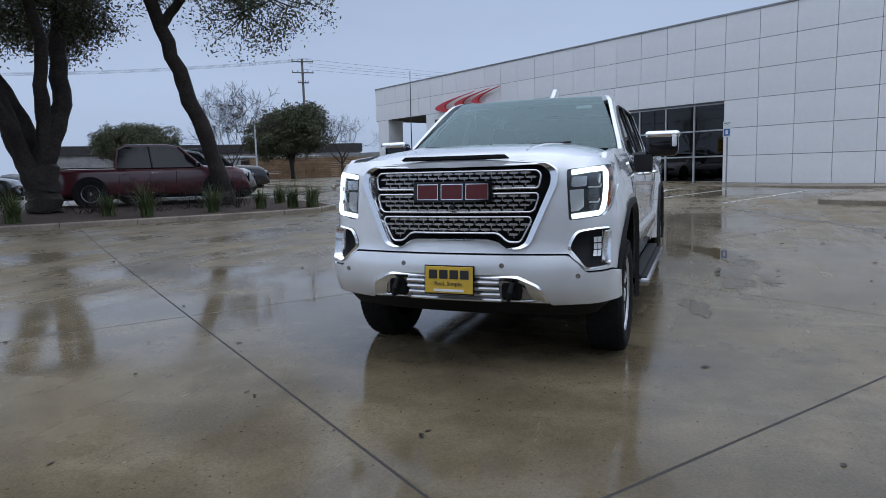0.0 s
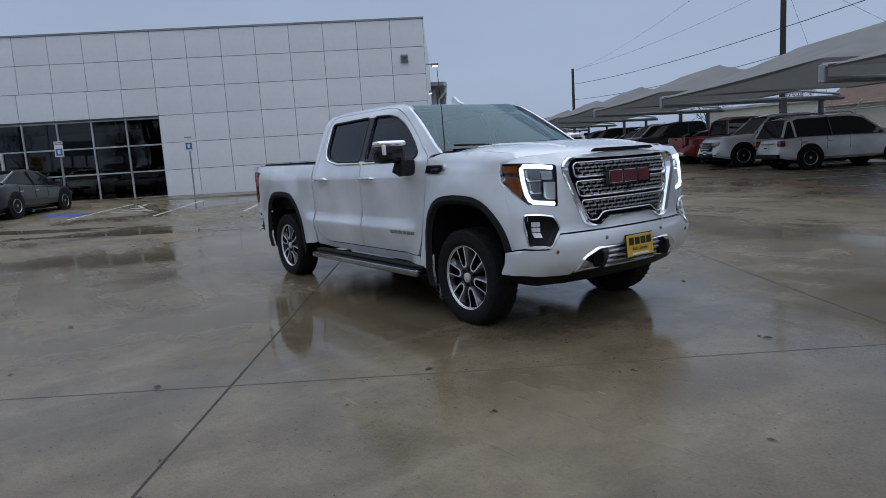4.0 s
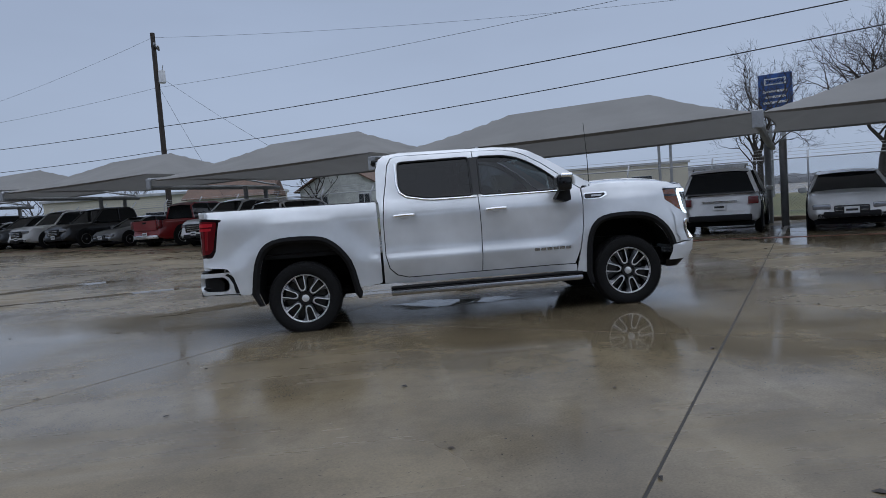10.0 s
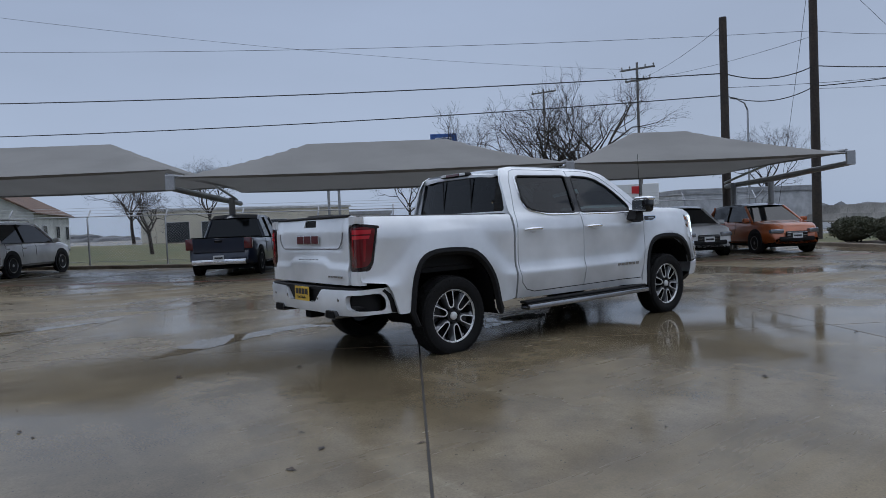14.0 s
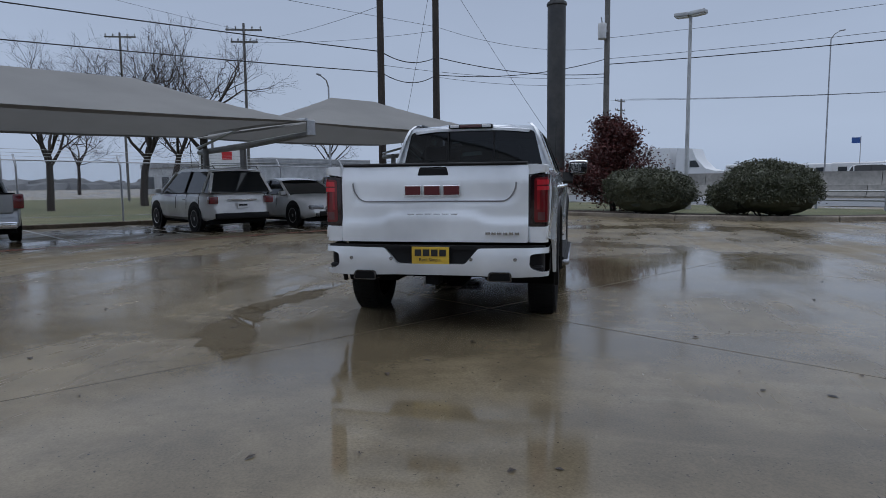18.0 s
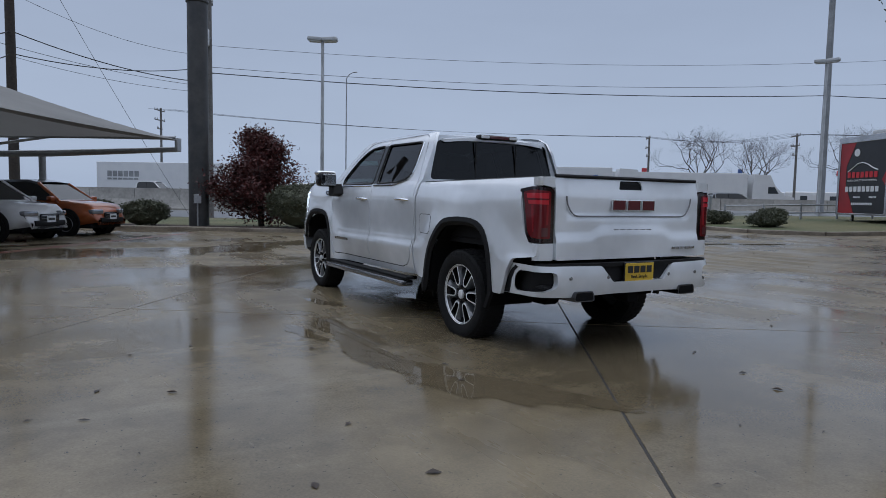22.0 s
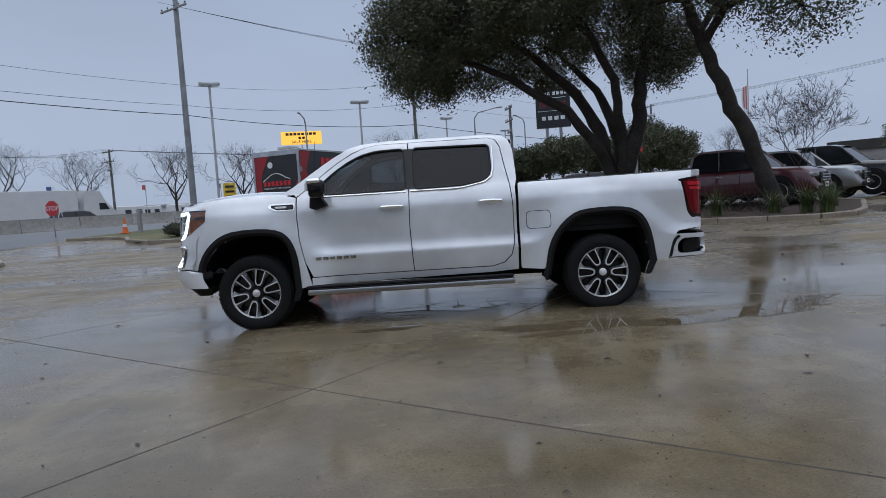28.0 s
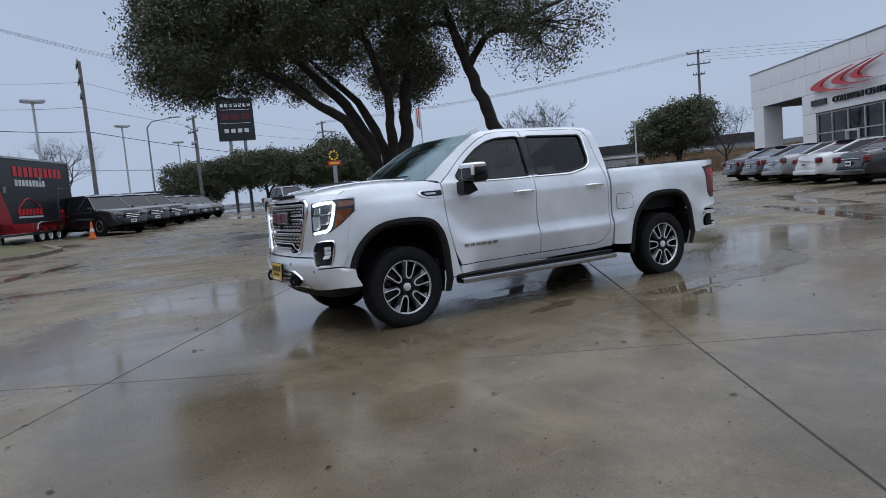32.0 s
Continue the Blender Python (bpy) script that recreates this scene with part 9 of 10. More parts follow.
def lot_light(x, y, top, turn, label="pale lot light pole with two box heads", z0=0.0, base=True):
    root = thing("lot_light", label, "street lamp", pose(x, y, z0, 0, 0, turn), "lot light poles")
    bm = bmesh.new()
    tube(bm, [(0, 0, 0.1), (0, 0, top - 0.1)], [0.085, 0.065], 10)
    part("pole", bm, LIGHT_POLE, root)
    bm = bmesh.new()
    lathe(bm, [(0.22, -0.1), (0.22, 0.55), (0.19, 0.6), (0.001, 0.6)], 16)
    part("base", bm, BARRIER, root)
    for s in (-1, 1):
        bm = bmesh.new()
        box(bm, (s * 0.72, 0, top - 0.05), (0.62, 0.4, 0.16), 0.04, pose(0, 0, 0, 0, 3 * -s, 0), seg=2)
        hd = part("lamp_head", bm, LIGHT_POLE, root)
        bm = bmesh.new()
        box(bm, (s * 0.72, 0, top - 0.145 + 0.0), (0.5, 0.3, 0.03), 0.0, pose(0, 0, 0, 0, 3 * -s, 0))
        part("lens", bm, PLATE_WHITE, hd)
        bm = bmesh.new()
        tube(bm, [(0, 0, top - 0.12), (s * 0.45, 0, top - 0.08)], 0.035, 6)
        part("arm", bm, LIGHT_POLE, root)
    return root


for x, y, top, a in ((20.0, -5.43, 7.85, 60), (12.83, -29.94, 8.7, 20), (5.0, -36.0, 8.1, 10), (-0.9, -52.5, 8.7, 20), (-8, -70, 9.0, 0), (-22, -60, 8.6, 15), (-40, -34, 5.8, 30)):
    lot_light(x, y, top, a, z0=0.05)


def cobra(x, y, top, turn, arm=2.4):
    root = thing("street_lamp", "tall grey street lamp with a curved arm by the highway", "street lamp", pose(x, y, 0, 0, 0, turn), "highway street lamps")
    bm = bmesh.new()
    tube(bm, [(0, 0, 0), (0, 0, top - 0.8), (0.5, 0, top - 0.25), (arm, 0, top)], [0.11, 0.08, 0.06, 0.05], 8)
    part("pole", bm, GALV, root)
    bm = bmesh.new()
    box(bm, (arm + 0.3, 0, top), (0.75, 0.26, 0.14), 0.05, seg=2)
    part("lamp_head", bm, GALV, root)


for x, y, top, a, rm in ((86.5, -32.6, 19.9, 215, 1.2), (14, -62, 11.0, 90, 2.6), (-4, -62, 10.5, 150, 2.6), (-11, -75, 11, 60, 2.6), (50, 22, 11, 180, 2.0), (72, -52, 9, 200, 1.5), (90, -60, 9, 200, 1.5)):
    cobra(x, y, top, a, rm)


# chain-link fences with barbed-wire arms
def chain_fence(line, high=1.9, barbed=True, label="galvanised chain-link fence with barbed wire", step=3.0, space=0.11):
    root = thing("chain_link_fence", label, "fence")
    for (a, b), (c, d) in zip(line, line[1:]):
        length = math.hypot(c - a, d - b)
        n = max(1, round(length / step))
        for k in range(n + 1):
            p = W(a + (c - a) * k / n, b + (d - b) * k / n)
            bm = bmesh.new()
            out = Vector((VX * 0, 0, 0)) + (W(a + (d - b) / length * 0.3, b - (c - a) / length * 0.3) - W(a, b)) if barbed else Vector()
            tube(bm, [p, p + Vector((0, 0, high))] + ([p + Vector((0, 0, high + 0.35)) + out] if barbed else []), 0.032, 7)
            part("post", bm, GALV, root)
        p, q = W(a, b), W(c, d)
        for z in (high, 0.12):
            bm = bmesh.new()
            tube(bm, [p + Vector((0, 0, z)), q + Vector((0, 0, z))], 0.022 if z > 1 else 0.008, 6)
            part("top_rail" if z > 1 else "tension_wire", bm, GALV, root)
        if barbed:
            out = (W(a + (d - b) / length * 0.3, b - (c - a) / length * 0.3) - W(a, b))
            for f in (0.35, 0.68, 1.0):
                bm = bmesh.new()
                tube(bm, [p + out * f + Vector((0, 0, high + 0.35 * f)), q + out * f + Vector((0, 0, high + 0.35 * f))], 0.006, 4)
                part("barbed_strand", bm, GALV, root)
        verts, faces = [], []
        way = (q - p) / length
        for k in range(int(length / space) + int(high / space)):
            for sgn in (1, -1):
                s0 = k * space - (high if sgn > 0 else 0)
                t0, t1 = max(0.0, -s0) if sgn > 0 else max(0.0, s0 - length), min(high, length - s0) if sgn > 0 else min(high, s0)
                if t1 - t0 < 0.05:
                    continue
                e0 = p + way * (s0 + sgn * t0) + Vector((0, 0, t0))
                e1 = p + way * (s0 + sgn * t1) + Vector((0, 0, t1))
                o = way * 0.0035
                i = len(verts)
                verts += [tuple(e0 - o), tuple(e0 + o), tuple(e1 + o), tuple(e1 - o)]
                faces.append((i, i + 1, i + 2, i + 3))
        me = bpy.data.meshes.new("wire_mesh")
        me.from_pydata(verts, [], faces)
        me.materials.append(GALV)
        ob = new("wire_mesh", me)
        ob.parent = root
    return root


chain_fence([(17.8, -13.0), (17.8, 20.0), (17.8, 58.0)])
chain_fence([(17.8, -13.0), (24.0, -17.0)], label="short return of the chain-link fence by the sign pole")
chain_fence([(1.9, 30.6), (7.4, 28.2)], barbed=False, label="chain-link gate beside the shop's corner", step=2.7)

# guard rail and markers at the driveway
rail = thing("guard_rail", "low steel rail on posts by the driveway", "guard rail")
for (a, b), (c, d) in (((-2.0, -21.0), (8.0, -23.6)), ((-10.5, -21.8), (-18.0, -24.2))):
    p, q = W(a, b, 0.05), W(c, d, 0.05)
    for z in (0.35, 0.7):
        bm = bmesh.new()
        tube(bm, [p + Vector((0, 0, z)), q + Vector((0, 0, z))], 0.035, 7)
        part("rail", bm, GALV, rail)
    for k in range(5):
        bm = bmesh.new()
        tube(bm, [p.lerp(q, k / 4), p.lerp(q, k / 4) + Vector((0, 0, 0.78))], 0.05, 8)
        part("post", bm, GALV, rail)
for x, y in ((21.4, -15.2), (14.6, -23.6)):
    root = thing("bollard", "grey square marker post at the driveway corner", "bollard", pose(x, y, lot_height(x, y)), "driveway marker posts")
    bm = bmesh.new()
    box(bm, (0, 0, 0.55), (0.18, 0.18, 1.1), 0.02)
    part("post", bm, GALV, root)
    bm = bmesh.new()
    box(bm, (0, 0, 1.11), (0.22, 0.22, 0.05), 0.01)
    part("cap", bm, GALV, root)


def cone(x, y, lift=0.02, tall=0.75):
    root = thing("traffic_cone", "orange traffic cone with a pale band", "traffic cone", pose(x, y, lot_height(x, y) + lift), "traffic cones")
    k = tall / 0.75
    part("base", cubes(((0, 0, 0.02), (0.36 * k, 0.36 * k, 0.04)), bevel=0.01), ORANGE, root)
    bm = bmesh.new()
    lathe(bm, [(0.14 * k, 0.04), (0.03 * k, tall), (0.001, tall)], 16)
    body = part("cone_body", bm, ORANGE, root)
    bm = bmesh.new()
    lathe(bm, [(0.1 * k, tall * 0.42), (0.066 * k, tall * 0.68)], 16)
    part("band", bm, PLATE_WHITE, body)


for x, y, lift in ((22.4, -16.0, 0.02), (15.0, -22.9, 0.09), (3.4, -25.6, 0.02)):
    cone(x, y, lift)

# plank fence of the yard, upright posts and level planks
plank_fence = thing("plank_fence", "tall wooden yard fence of level planks", "fence")
runs = ((Vector((-58.0, -50.0, 0.4)), Vector((-50.8, -42.0, 0.4))), (Vector((-50.8, -42.0, 0.4)), Vector((-66.0, -25.0, 0.4))))
for a, b in runs:
    way = (b - a)
    length = way.length
    way.normalize()
    turn = math.degrees(math.atan2(way.y, way.x))
    n = round(length / 2.45)
    for k in range(n):
        c = a + way * length * (k + 0.5) / n
        for j in range(13):
            bm = bmesh.new()
            box(bm, (0, 0, 0.12 + 0.2 * j), (length / n - 0.02, 0.025, 0.185), 0.006, Matrix.Translation(c) @ pose(0, 0, 0, 0, 0, turn))
            part("plank", bm, WOOD_FENCE, plank_fence)
        bm = bmesh.new()
        box(bm, (-length / n / 2, 0.03, 1.35), (0.1, 0.1, 2.7), 0.008, Matrix.Translation(c) @ pose(0, 0, 0, 0, 0, turn))
        part("post", bm, WOOD_FENCE, plank_fence)
        bm = bmesh.new()
        box(bm, (0, 0.0, 2.73), (length / n, 0.14, 0.035), 0.006, Matrix.Translation(c) @ pose(0, 0, 0, 0, 0, turn))
        part("cap_board", bm, WOOD_FENCE, plank_fence)


# far buildings
def plain_building(name, label, m, L, D, H, wall, roof, windows, fascia=0.5, category="building", roof_rise=0.0):
    """A long low building: wall, roof with a fascia, and windows (x, z, width, height) on its front."""
    root = thing(name, label, category, m)
    bm = bmesh.new()
    box(bm, (L / 2, D / 2, H / 2), (L, D, H))
    part("wall", bm, wall, root)
    if roof_rise:
        bm = bmesh.new()
        prism(bm, [(-0.4, H - 0.05), (D + 0.4, H - 0.05), (D / 2, H + roof_rise)], -0.4, L + 0.4, pose(0, 0, 0, 90, 0, 90))
        part("roof", bm, roof, root)
    else:
        part("roof", cubes(((L / 2, D / 2, H + fascia / 2 - 0.02), (L + 0.5, D + 0.5, fascia)), bevel=0.03), roof, root)
    for x, z, w, h_ in windows:
        win = part("window", cubes(((x, -0.03, z), (w, 0.08, h_))), WHITE_METAL, root)
        part("pane", cubes(((x, -0.06, z), (w - 0.12, 0.06, h_ - 0.12))), FAR_GLASS, win)
    return root


def at(x, y, turn, z=0.0):
    return pose(x, y, z, 0, 0, turn)


plain_building("long_building", "long low building with a black flat roof behind the yard", at(-50, -76, 130.8), 42, 12, 4.3, mat("grey_render", (0.3, 0.3, 0.3), 0.7, grain=0.1, scale=2), DARK_ROOF, [(2.5 + 3.6 * k, 1.7, 2.2, 1.8) for k in range(11)], 1.2)
carport = thing("carport", "pale metal carport roof on posts behind the plank fence", "carport", at(-47.5, -53.5, 130.8, 0.4))
part("roof", cubes(((9, 3, 2.9), (18, 6, 0.25)), bevel=0.04), PALE_ROOF, carport)
for k in range(7):
    part("post", cubes(((0.3 + 2.9 * k, 0.3, 1.4), (0.12, 0.12, 2.8))), STEEL, carport)
for k in range(4):
    car("suv" if k % 2 else "pickup", (P_WHITE, P_GREY, P_BLACK, P_SILVER)[k], at(-47.6 - 2.2 * k, -50.6 + 2.6 * k, 41, 0.55), "parked_suv" if k % 2 else "parked_pickup", "parked vehicle under the pale carport", "car", "cars by the carport")
house = thing("little_house", "small white clapboard house with a brown shingle roof", "house", at(-7.55, 49.2, -20, 0.5))
HW_, HD, HE, HP = 7.4, 10.0, 3.0, 5.05
bm = bmesh.new()
prism(bm, [(0, 0), (HW_, 0), (HW_, HE), (HW_ / 2, HP - 0.12), (0, HE)], -HD, 0, pose(0, 0, 0, 90, 0, 0))
part("wall", bm, SIDING, house)
for k in range(23):
    z = 0.1 + 0.2 * k
    half = HW_ / 2 if z < HE else HW_ / 2 * max(0.05, (HP - 0.2 - z) / (HP - HE))
    part("clapboard", cubes(((HW_ / 2, -0.014, z), (half * 2, 0.03, 0.182))), SIDING, house)
    if z < HE:
        part("clapboard", cubes(((HW_ + 0.014, HD / 2, z), (0.03, HD, 0.182))), SIDING, house)
for sgn in (-1, 1):
    bm = bmesh.new()
    slope = math.degrees(math.atan2(HP - HE, HW_ / 2))
    box(bm, (0, 0, 0), (math.hypot(HW_ / 2, HP - HE) + 0.5, HD + 0.9, 0.12), 0.01, Matrix.Translation((HW_ / 2 + sgn * (HW_ / 4 + 0.18), HD / 2, (HE + HP) / 2 - 0.06)) @ pose(0, 0, 0, 0, sgn * slope, 0))
    part("roof_slope", bm, SHINGLE, house)
for m_ in (pose(2.05, -0.05, 1.75), pose(5.9, -0.05, 1.75), pose(HW_ + 0.05, 2.4, 1.5, 0, 0, 90), pose(HW_ + 0.05, 6.0, 1.5, 0, 0, 90), pose(HW_ + 0.05, 9.0, 1.5, 0, 0, 90)):
    bm = bmesh.new()
    box(bm, (0, 0, 0), (1.1, 0.08, 1.2), 0.01, m_)
    win = part("window", bm, WHITE_METAL, house)
    for dx in (-0.26, 0.26):
        bm = bmesh.new()
        box(bm, (dx, -0.03, 0), (0.44, 0.05, 1.04), 0.0, m_)
        part("pane", bm, FAR_GLASS, win)
plain_building("yellow_house", "pale yellow house with a grey roof behind the canopies", at(-16.2, 46.0, 0, 0.4), 6.5, 7, 2.9, CREAM, SHINGLE, [(2, 1.5, 1, 1.2), (4.8, 1.5, 1, 1.2)], roof_rise=1.5, category="house")
plain_building("warehouse", "long cream metal warehouse in the distance", at(-34, 60, 0), 22, 14, 4.4, CREAM, PALE_ROOF, [(3 + 4 * k, 1.5, 2.6, 2.6) for k in range(5)], 0.3)
plain_building("warehouse", "cream metal warehouse with wide doors in the distance", at(15, 79, -8), 26, 14, 4.6, CREAM, PALE_ROOF, [(3 + 4.2 * k, 1.7, 2.8, 3.0) for k in range(5)], 0.3)
plain_building("shop_building", "low brown shop building far behind the driveway", at(4, -83, 183), 16, 10, 3.4, mat("brown_render", (0.22, 0.17, 0.13), 0.8, grain=0.1, scale=2), DARK_ROOF, [(1.5 + 2.0 * k, 1.4, 1.3, 1.6) for k in range(7)], 0.9)
crest = plain_building("dealer_building", "long pale dealer building with a raised letter sign by the highway", at(86, -58, -128), 26, 12, 3.0, TRUCK_WHITE, STEEL, [(1.2 + 2.6 * k, 1.6, 1.9, 1.7) for k in range(9)], 0.5)
for k in range(9):
    part("sign_letter_bar", cubes(((3.0 + 1.35 * k, -0.4, 4.3), (0.9, 0.12, 1.3)), bevel=0.02), TRUCK_WHITE, crest)
for k, (x, y, t_, L_, H_, mt) in enumerate(((60, -118, -150, 40, 5.0, TRUCK_WHITE), (10, -128, 180, 34, 5.5, CREAM), (74, 60, -120, 30, 5.5, PALE_ROOF), (-85, -66, 60, 36, 5.0, TRUCK_WHITE), (30, 100, -15, 30, 6.0, TRUCK_WHITE), (-70, 76, 25, 30, 5, CREAM))):
    plain_building("far_warehouse", "pale low warehouse on the horizon", at(x, y, t_), L_, 16, H_ * 0.65, mt, STEEL, [(2.5 + 4.5 * j, 1.5, 2.2, 1.8) for j in range(int(L_ / 4.6))], 0.6)

# highway: concrete barrier and traffic
barrier = thing("jersey_barrier", "long weathered concrete highway barrier", "barrier")
for v, zb, hh, tw in ((-44.0, -0.02, 0.82, 0.5), (-47.5, 0.4, 1.35, 0.6)):
    for k in range(40):
        u0 = -90 + 4.2 * k
        bm = bmesh.new()
        prism(bm, [(-tw, 0), (tw, 0), (tw, 0.1), (tw * 0.5, 0.42), (tw * 0.26, hh), (-tw * 0.26, hh), (-tw * 0.5, 0.42), (-tw, 0.1)], 0.0, 4.16, Matrix.Translation(W(u0, v, -lot_height_uv(u0, v) + zb)) @ pose(0, 0, 0, 0, 0, 55) @ pose(0, 0, 0, 90, 0, 90))
        part("barrier_block", bm, BARRIER, barrier)
deck_road = thing("highway", "raised grey highway carriageway behind the barrier", "road", kind="structure")
bm = bmesh.new()
box(bm, (0, -66.0, 0.35), (260, 36, 0.5), 0.0, pose(0, 0, 0, 0, 0, 55))
part("roadway", bm, mat("wet_highway", (0.13, 0.13, 0.13), 0.4, grain=0.2, scale=2, second=(0.1, 0.1, 0.1)), deck_road)


def semi(m, label, print_material, cab_paint, arrow=False):
    """A tractor and box trailer; local x forwards."""
    root = thing("semi_truck", label, "truck", m, "highway lorries")
    part("trailer_box", cubes(((-7.2, 0, 2.55), (14.4, 2.55, 2.95)), bevel=0.03), TRUCK_WHITE, root)
    part("trailer_skirt", cubes(((-6.5, 0, 0.85), (8.0, 2.4, 0.45))), TRUCK_WHITE, root)
    bm = bmesh.new()
    prism(bm, [(0.6, 0.7), (4.9, 0.7), (4.95, 1.5), (3.9, 1.75), (3.55, 2.1), (2.9, 2.75), (2.4, 3.85), (0.75, 3.95), (0.6, 2.5)], -1.2, 1.2, pose(0, 0, 0, 90, 0, 0))
    cab = part("cab", bm, cab_paint, root)
    for s in (-1, 1):
        bm = bmesh.new()
        prism(bm, [(2.2, 1.9), (3.3, 1.9), (2.85, 2.6), (2.2, 2.6)], 1.2, 1.225, pose(0, 0, 0, 90, 0, 0) if s < 0 else pose(0, 2.425, 0, 90, 0, 0))
        part("side_window", bm, FAR_GLASS, cab)
        for x in (4.2, 1.2, 0.0, -11.5, -12.7):
            bm = bmesh.new()
            lathe(bm, [(0.001, -0.14), (0.5, -0.14), (0.5, 0.14), (0.28, 0.14), (0.2, 0.08), (0.001, 0.1)], 20, pose(x, s * 1.1, 0.5, -90 * s, 0, 0))
            part("wheel", bm, RUBBER, root)
        y = s * 1.285
        for k in range(6):
            part("print_bar", cubes(((-12.9 + 0.62 * k, y, 2.75), (0.5, 0.02, 0.62))), print_material, root)
            part("print_bar", cubes(((-12.9 + 0.6 * k, y, 2.2), (0.5, 0.02, 0.2))), print_material, root)
        if arrow:
            bm = bmesh.new()
            prism(bm, [(-9.5, 1.75), (-4.6, 1.75), (-2.2, 2.9), (-2.5, 3.15), (-1.4, 3.3), (-1.2, 2.55), (-1.6, 2.7), (-4.3, 1.45), (-9.5, 1.5)], 1.283 if s < 0 else -1.297, 1.297 if s < 0 else -1.283, pose(0, 0, 0, 90, 0, 0))
            part("arrow", bm, print_material, root, "blue arrow print")
    return root


ROAD_Z = 0.62
us, vs = 41.0 * UX - 42.6 * UY, -58.0
semi(Matrix.Translation(Vector((us * UX + vs * VX, us * UY + vs * VY, ROAD_Z))) @ pose(0, 0, 0, 0, 0, 235), "white lorry with a blue arrow printed on its trailer", TRUCK_BLUE, TRUCK_WHITE, True)
us, vs = 29.0, -61.0
semi(Matrix.Translation(Vector((us * UX + vs * VX, us * UY + vs * VY, ROAD_Z))) @ pose(0, 0, 0, 0, 0, 235), "white lorry with grey print on its trailer", STEEL, TRUCK_WHITE)
us, vs = -27.0, -66.0
semi(Matrix.Translation(Vector((us * UX + vs * VX, us * UY + vs * VY, ROAD_Z))) @ pose(0, 0, 0, 0, 0, 235), "white lorry with blue print further down the highway", TRUCK_BLUE, TRUCK_WHITE)
for k, (u, v, kd, col) in enumerate(((-6, -54, "sedan", P_WHITE), (-22, -54, "suv", P_SILVER), (8, -54, "suv", P_WHITE), (34, -54, "pickup", P_WHITE), (46, -54, "sedan", P_GREY), (-45, -54, "suv", P_WHITE), (-58, -58, "pickup", P_SILVER), (18, -66, "suv", P_WHITE))):
    car(kd, col, Matrix.Translation(Vector((u * UX + v * VX, u * UY + v * VY, ROAD_Z))) @ pose(0, 0, 0, 0, 0, 235), "highway_car", "car on the highway behind the barrier", "car", "highway cars")


def motorhome(m, k):
    root = thing("travel_trailer", "white travel trailer in a far sales row", "caravan", m, "far travel trailers")
    part("body", cubes(((0, 0, 1.75), (7.2, 2.4, 2.6)), bevel=0.15), TRUCK_WHITE, root)
    part("stripe", cubes(((0, -1.21, 1.3), (6.6, 0.03, 0.3))), STEEL if k % 2 else TRUCK_BLUE, root)
    for x in (-2.2, 0.4, 2.4):
        part("window", cubes(((x, -1.21, 2.1), (1.1, 0.04, 0.7)), bevel=0.02), FAR_GLASS, root)
    for x in (-0.6, 0.4):
        bm = bmesh.new()
        lathe(bm, [(0.001, -0.1), (0.36, -0.1), (0.36, 0.1), (0.001, 0.1)], 14, pose(x, -1.05, 0.36, 90, 0, 0))
        part("wheel", bm, RUBBER, root)


for k in range(16):
    u, v = -66 + 6.6 * k, -92 - 3 * (k % 3)
    motorhome(Matrix.Translation(Vector((u * UX + v * VX, u * UY + v * VY, 0.3))) @ pose(0, 0, 0, 0, 0, 235 + (k * 37) % 20), k)
for k in range(7):
    u, v = -60 + 13 * k, -86
    p = Vector((u * UX + v * VX, u * UY + v * VY, 0.3))
    root = thing("flag_pole", "thin pole with a small faded flag in the sales row", "flag", Matrix.Translation(p), "sales row flags")
    bm = bmesh.new()
    tube(bm, [(0, 0, 0), (0, 0, 6.0)], 0.05, 6)
    part("pole", bm, LIGHT_POLE, root)
    part("flag", cubes(((0.02, 0.5, 5.5), (0.03, 1.0, 0.7))), SIGN_RED if k % 2 else TRUCK_BLUE, root)


# signs
def board(name, label, a, b, z0, z1, material, bars, posts=2, depth=0.35, text=None, post_material=None, edge=None):
    """A sign board between ground points a and b, facing the lot, with bars (x, z, w, h, material) from its lower left corner."""
    a, b = Vector((*a, 0)), Vector((*b, 0))
    wide = (b - a).length
    turn = math.degrees(math.atan2((b - a).y, (b - a).x))
    root = thing(name, label, "sign", Matrix.Translation(a) @ pose(0, 0, 0, 0, 0, turn))
    part("board", cubes(((wide / 2, depth / 2, (z0 + z1) / 2), (wide, depth, z1 - z0)), bevel=0.03), material, root)
    for x in ([wide / 2] if posts == 1 else [wide * 0.3, wide * 0.7]):
        bm = bmesh.new()
        tube(bm, [(x, depth / 2, 0), (x, depth / 2, z0 + 0.05)], 0.17, 10)
        part("post", bm, post_material or STEEL, root)
    for x, z, w, h_, mt in bars:
        part("print_bar", cubes(((x, -0.02, z0 + z), (w, 0.05, h_)), bevel=0.008), mt, root)
    if text:
        for body, x, z, size, mt in text:
            text_mesh(body, size, 0.02, Matrix.Translation((x, -0.06, z0 + z)) @ pose(0, 0, 0, 90, 0, 0), mt, root, "sign_text")
    return root


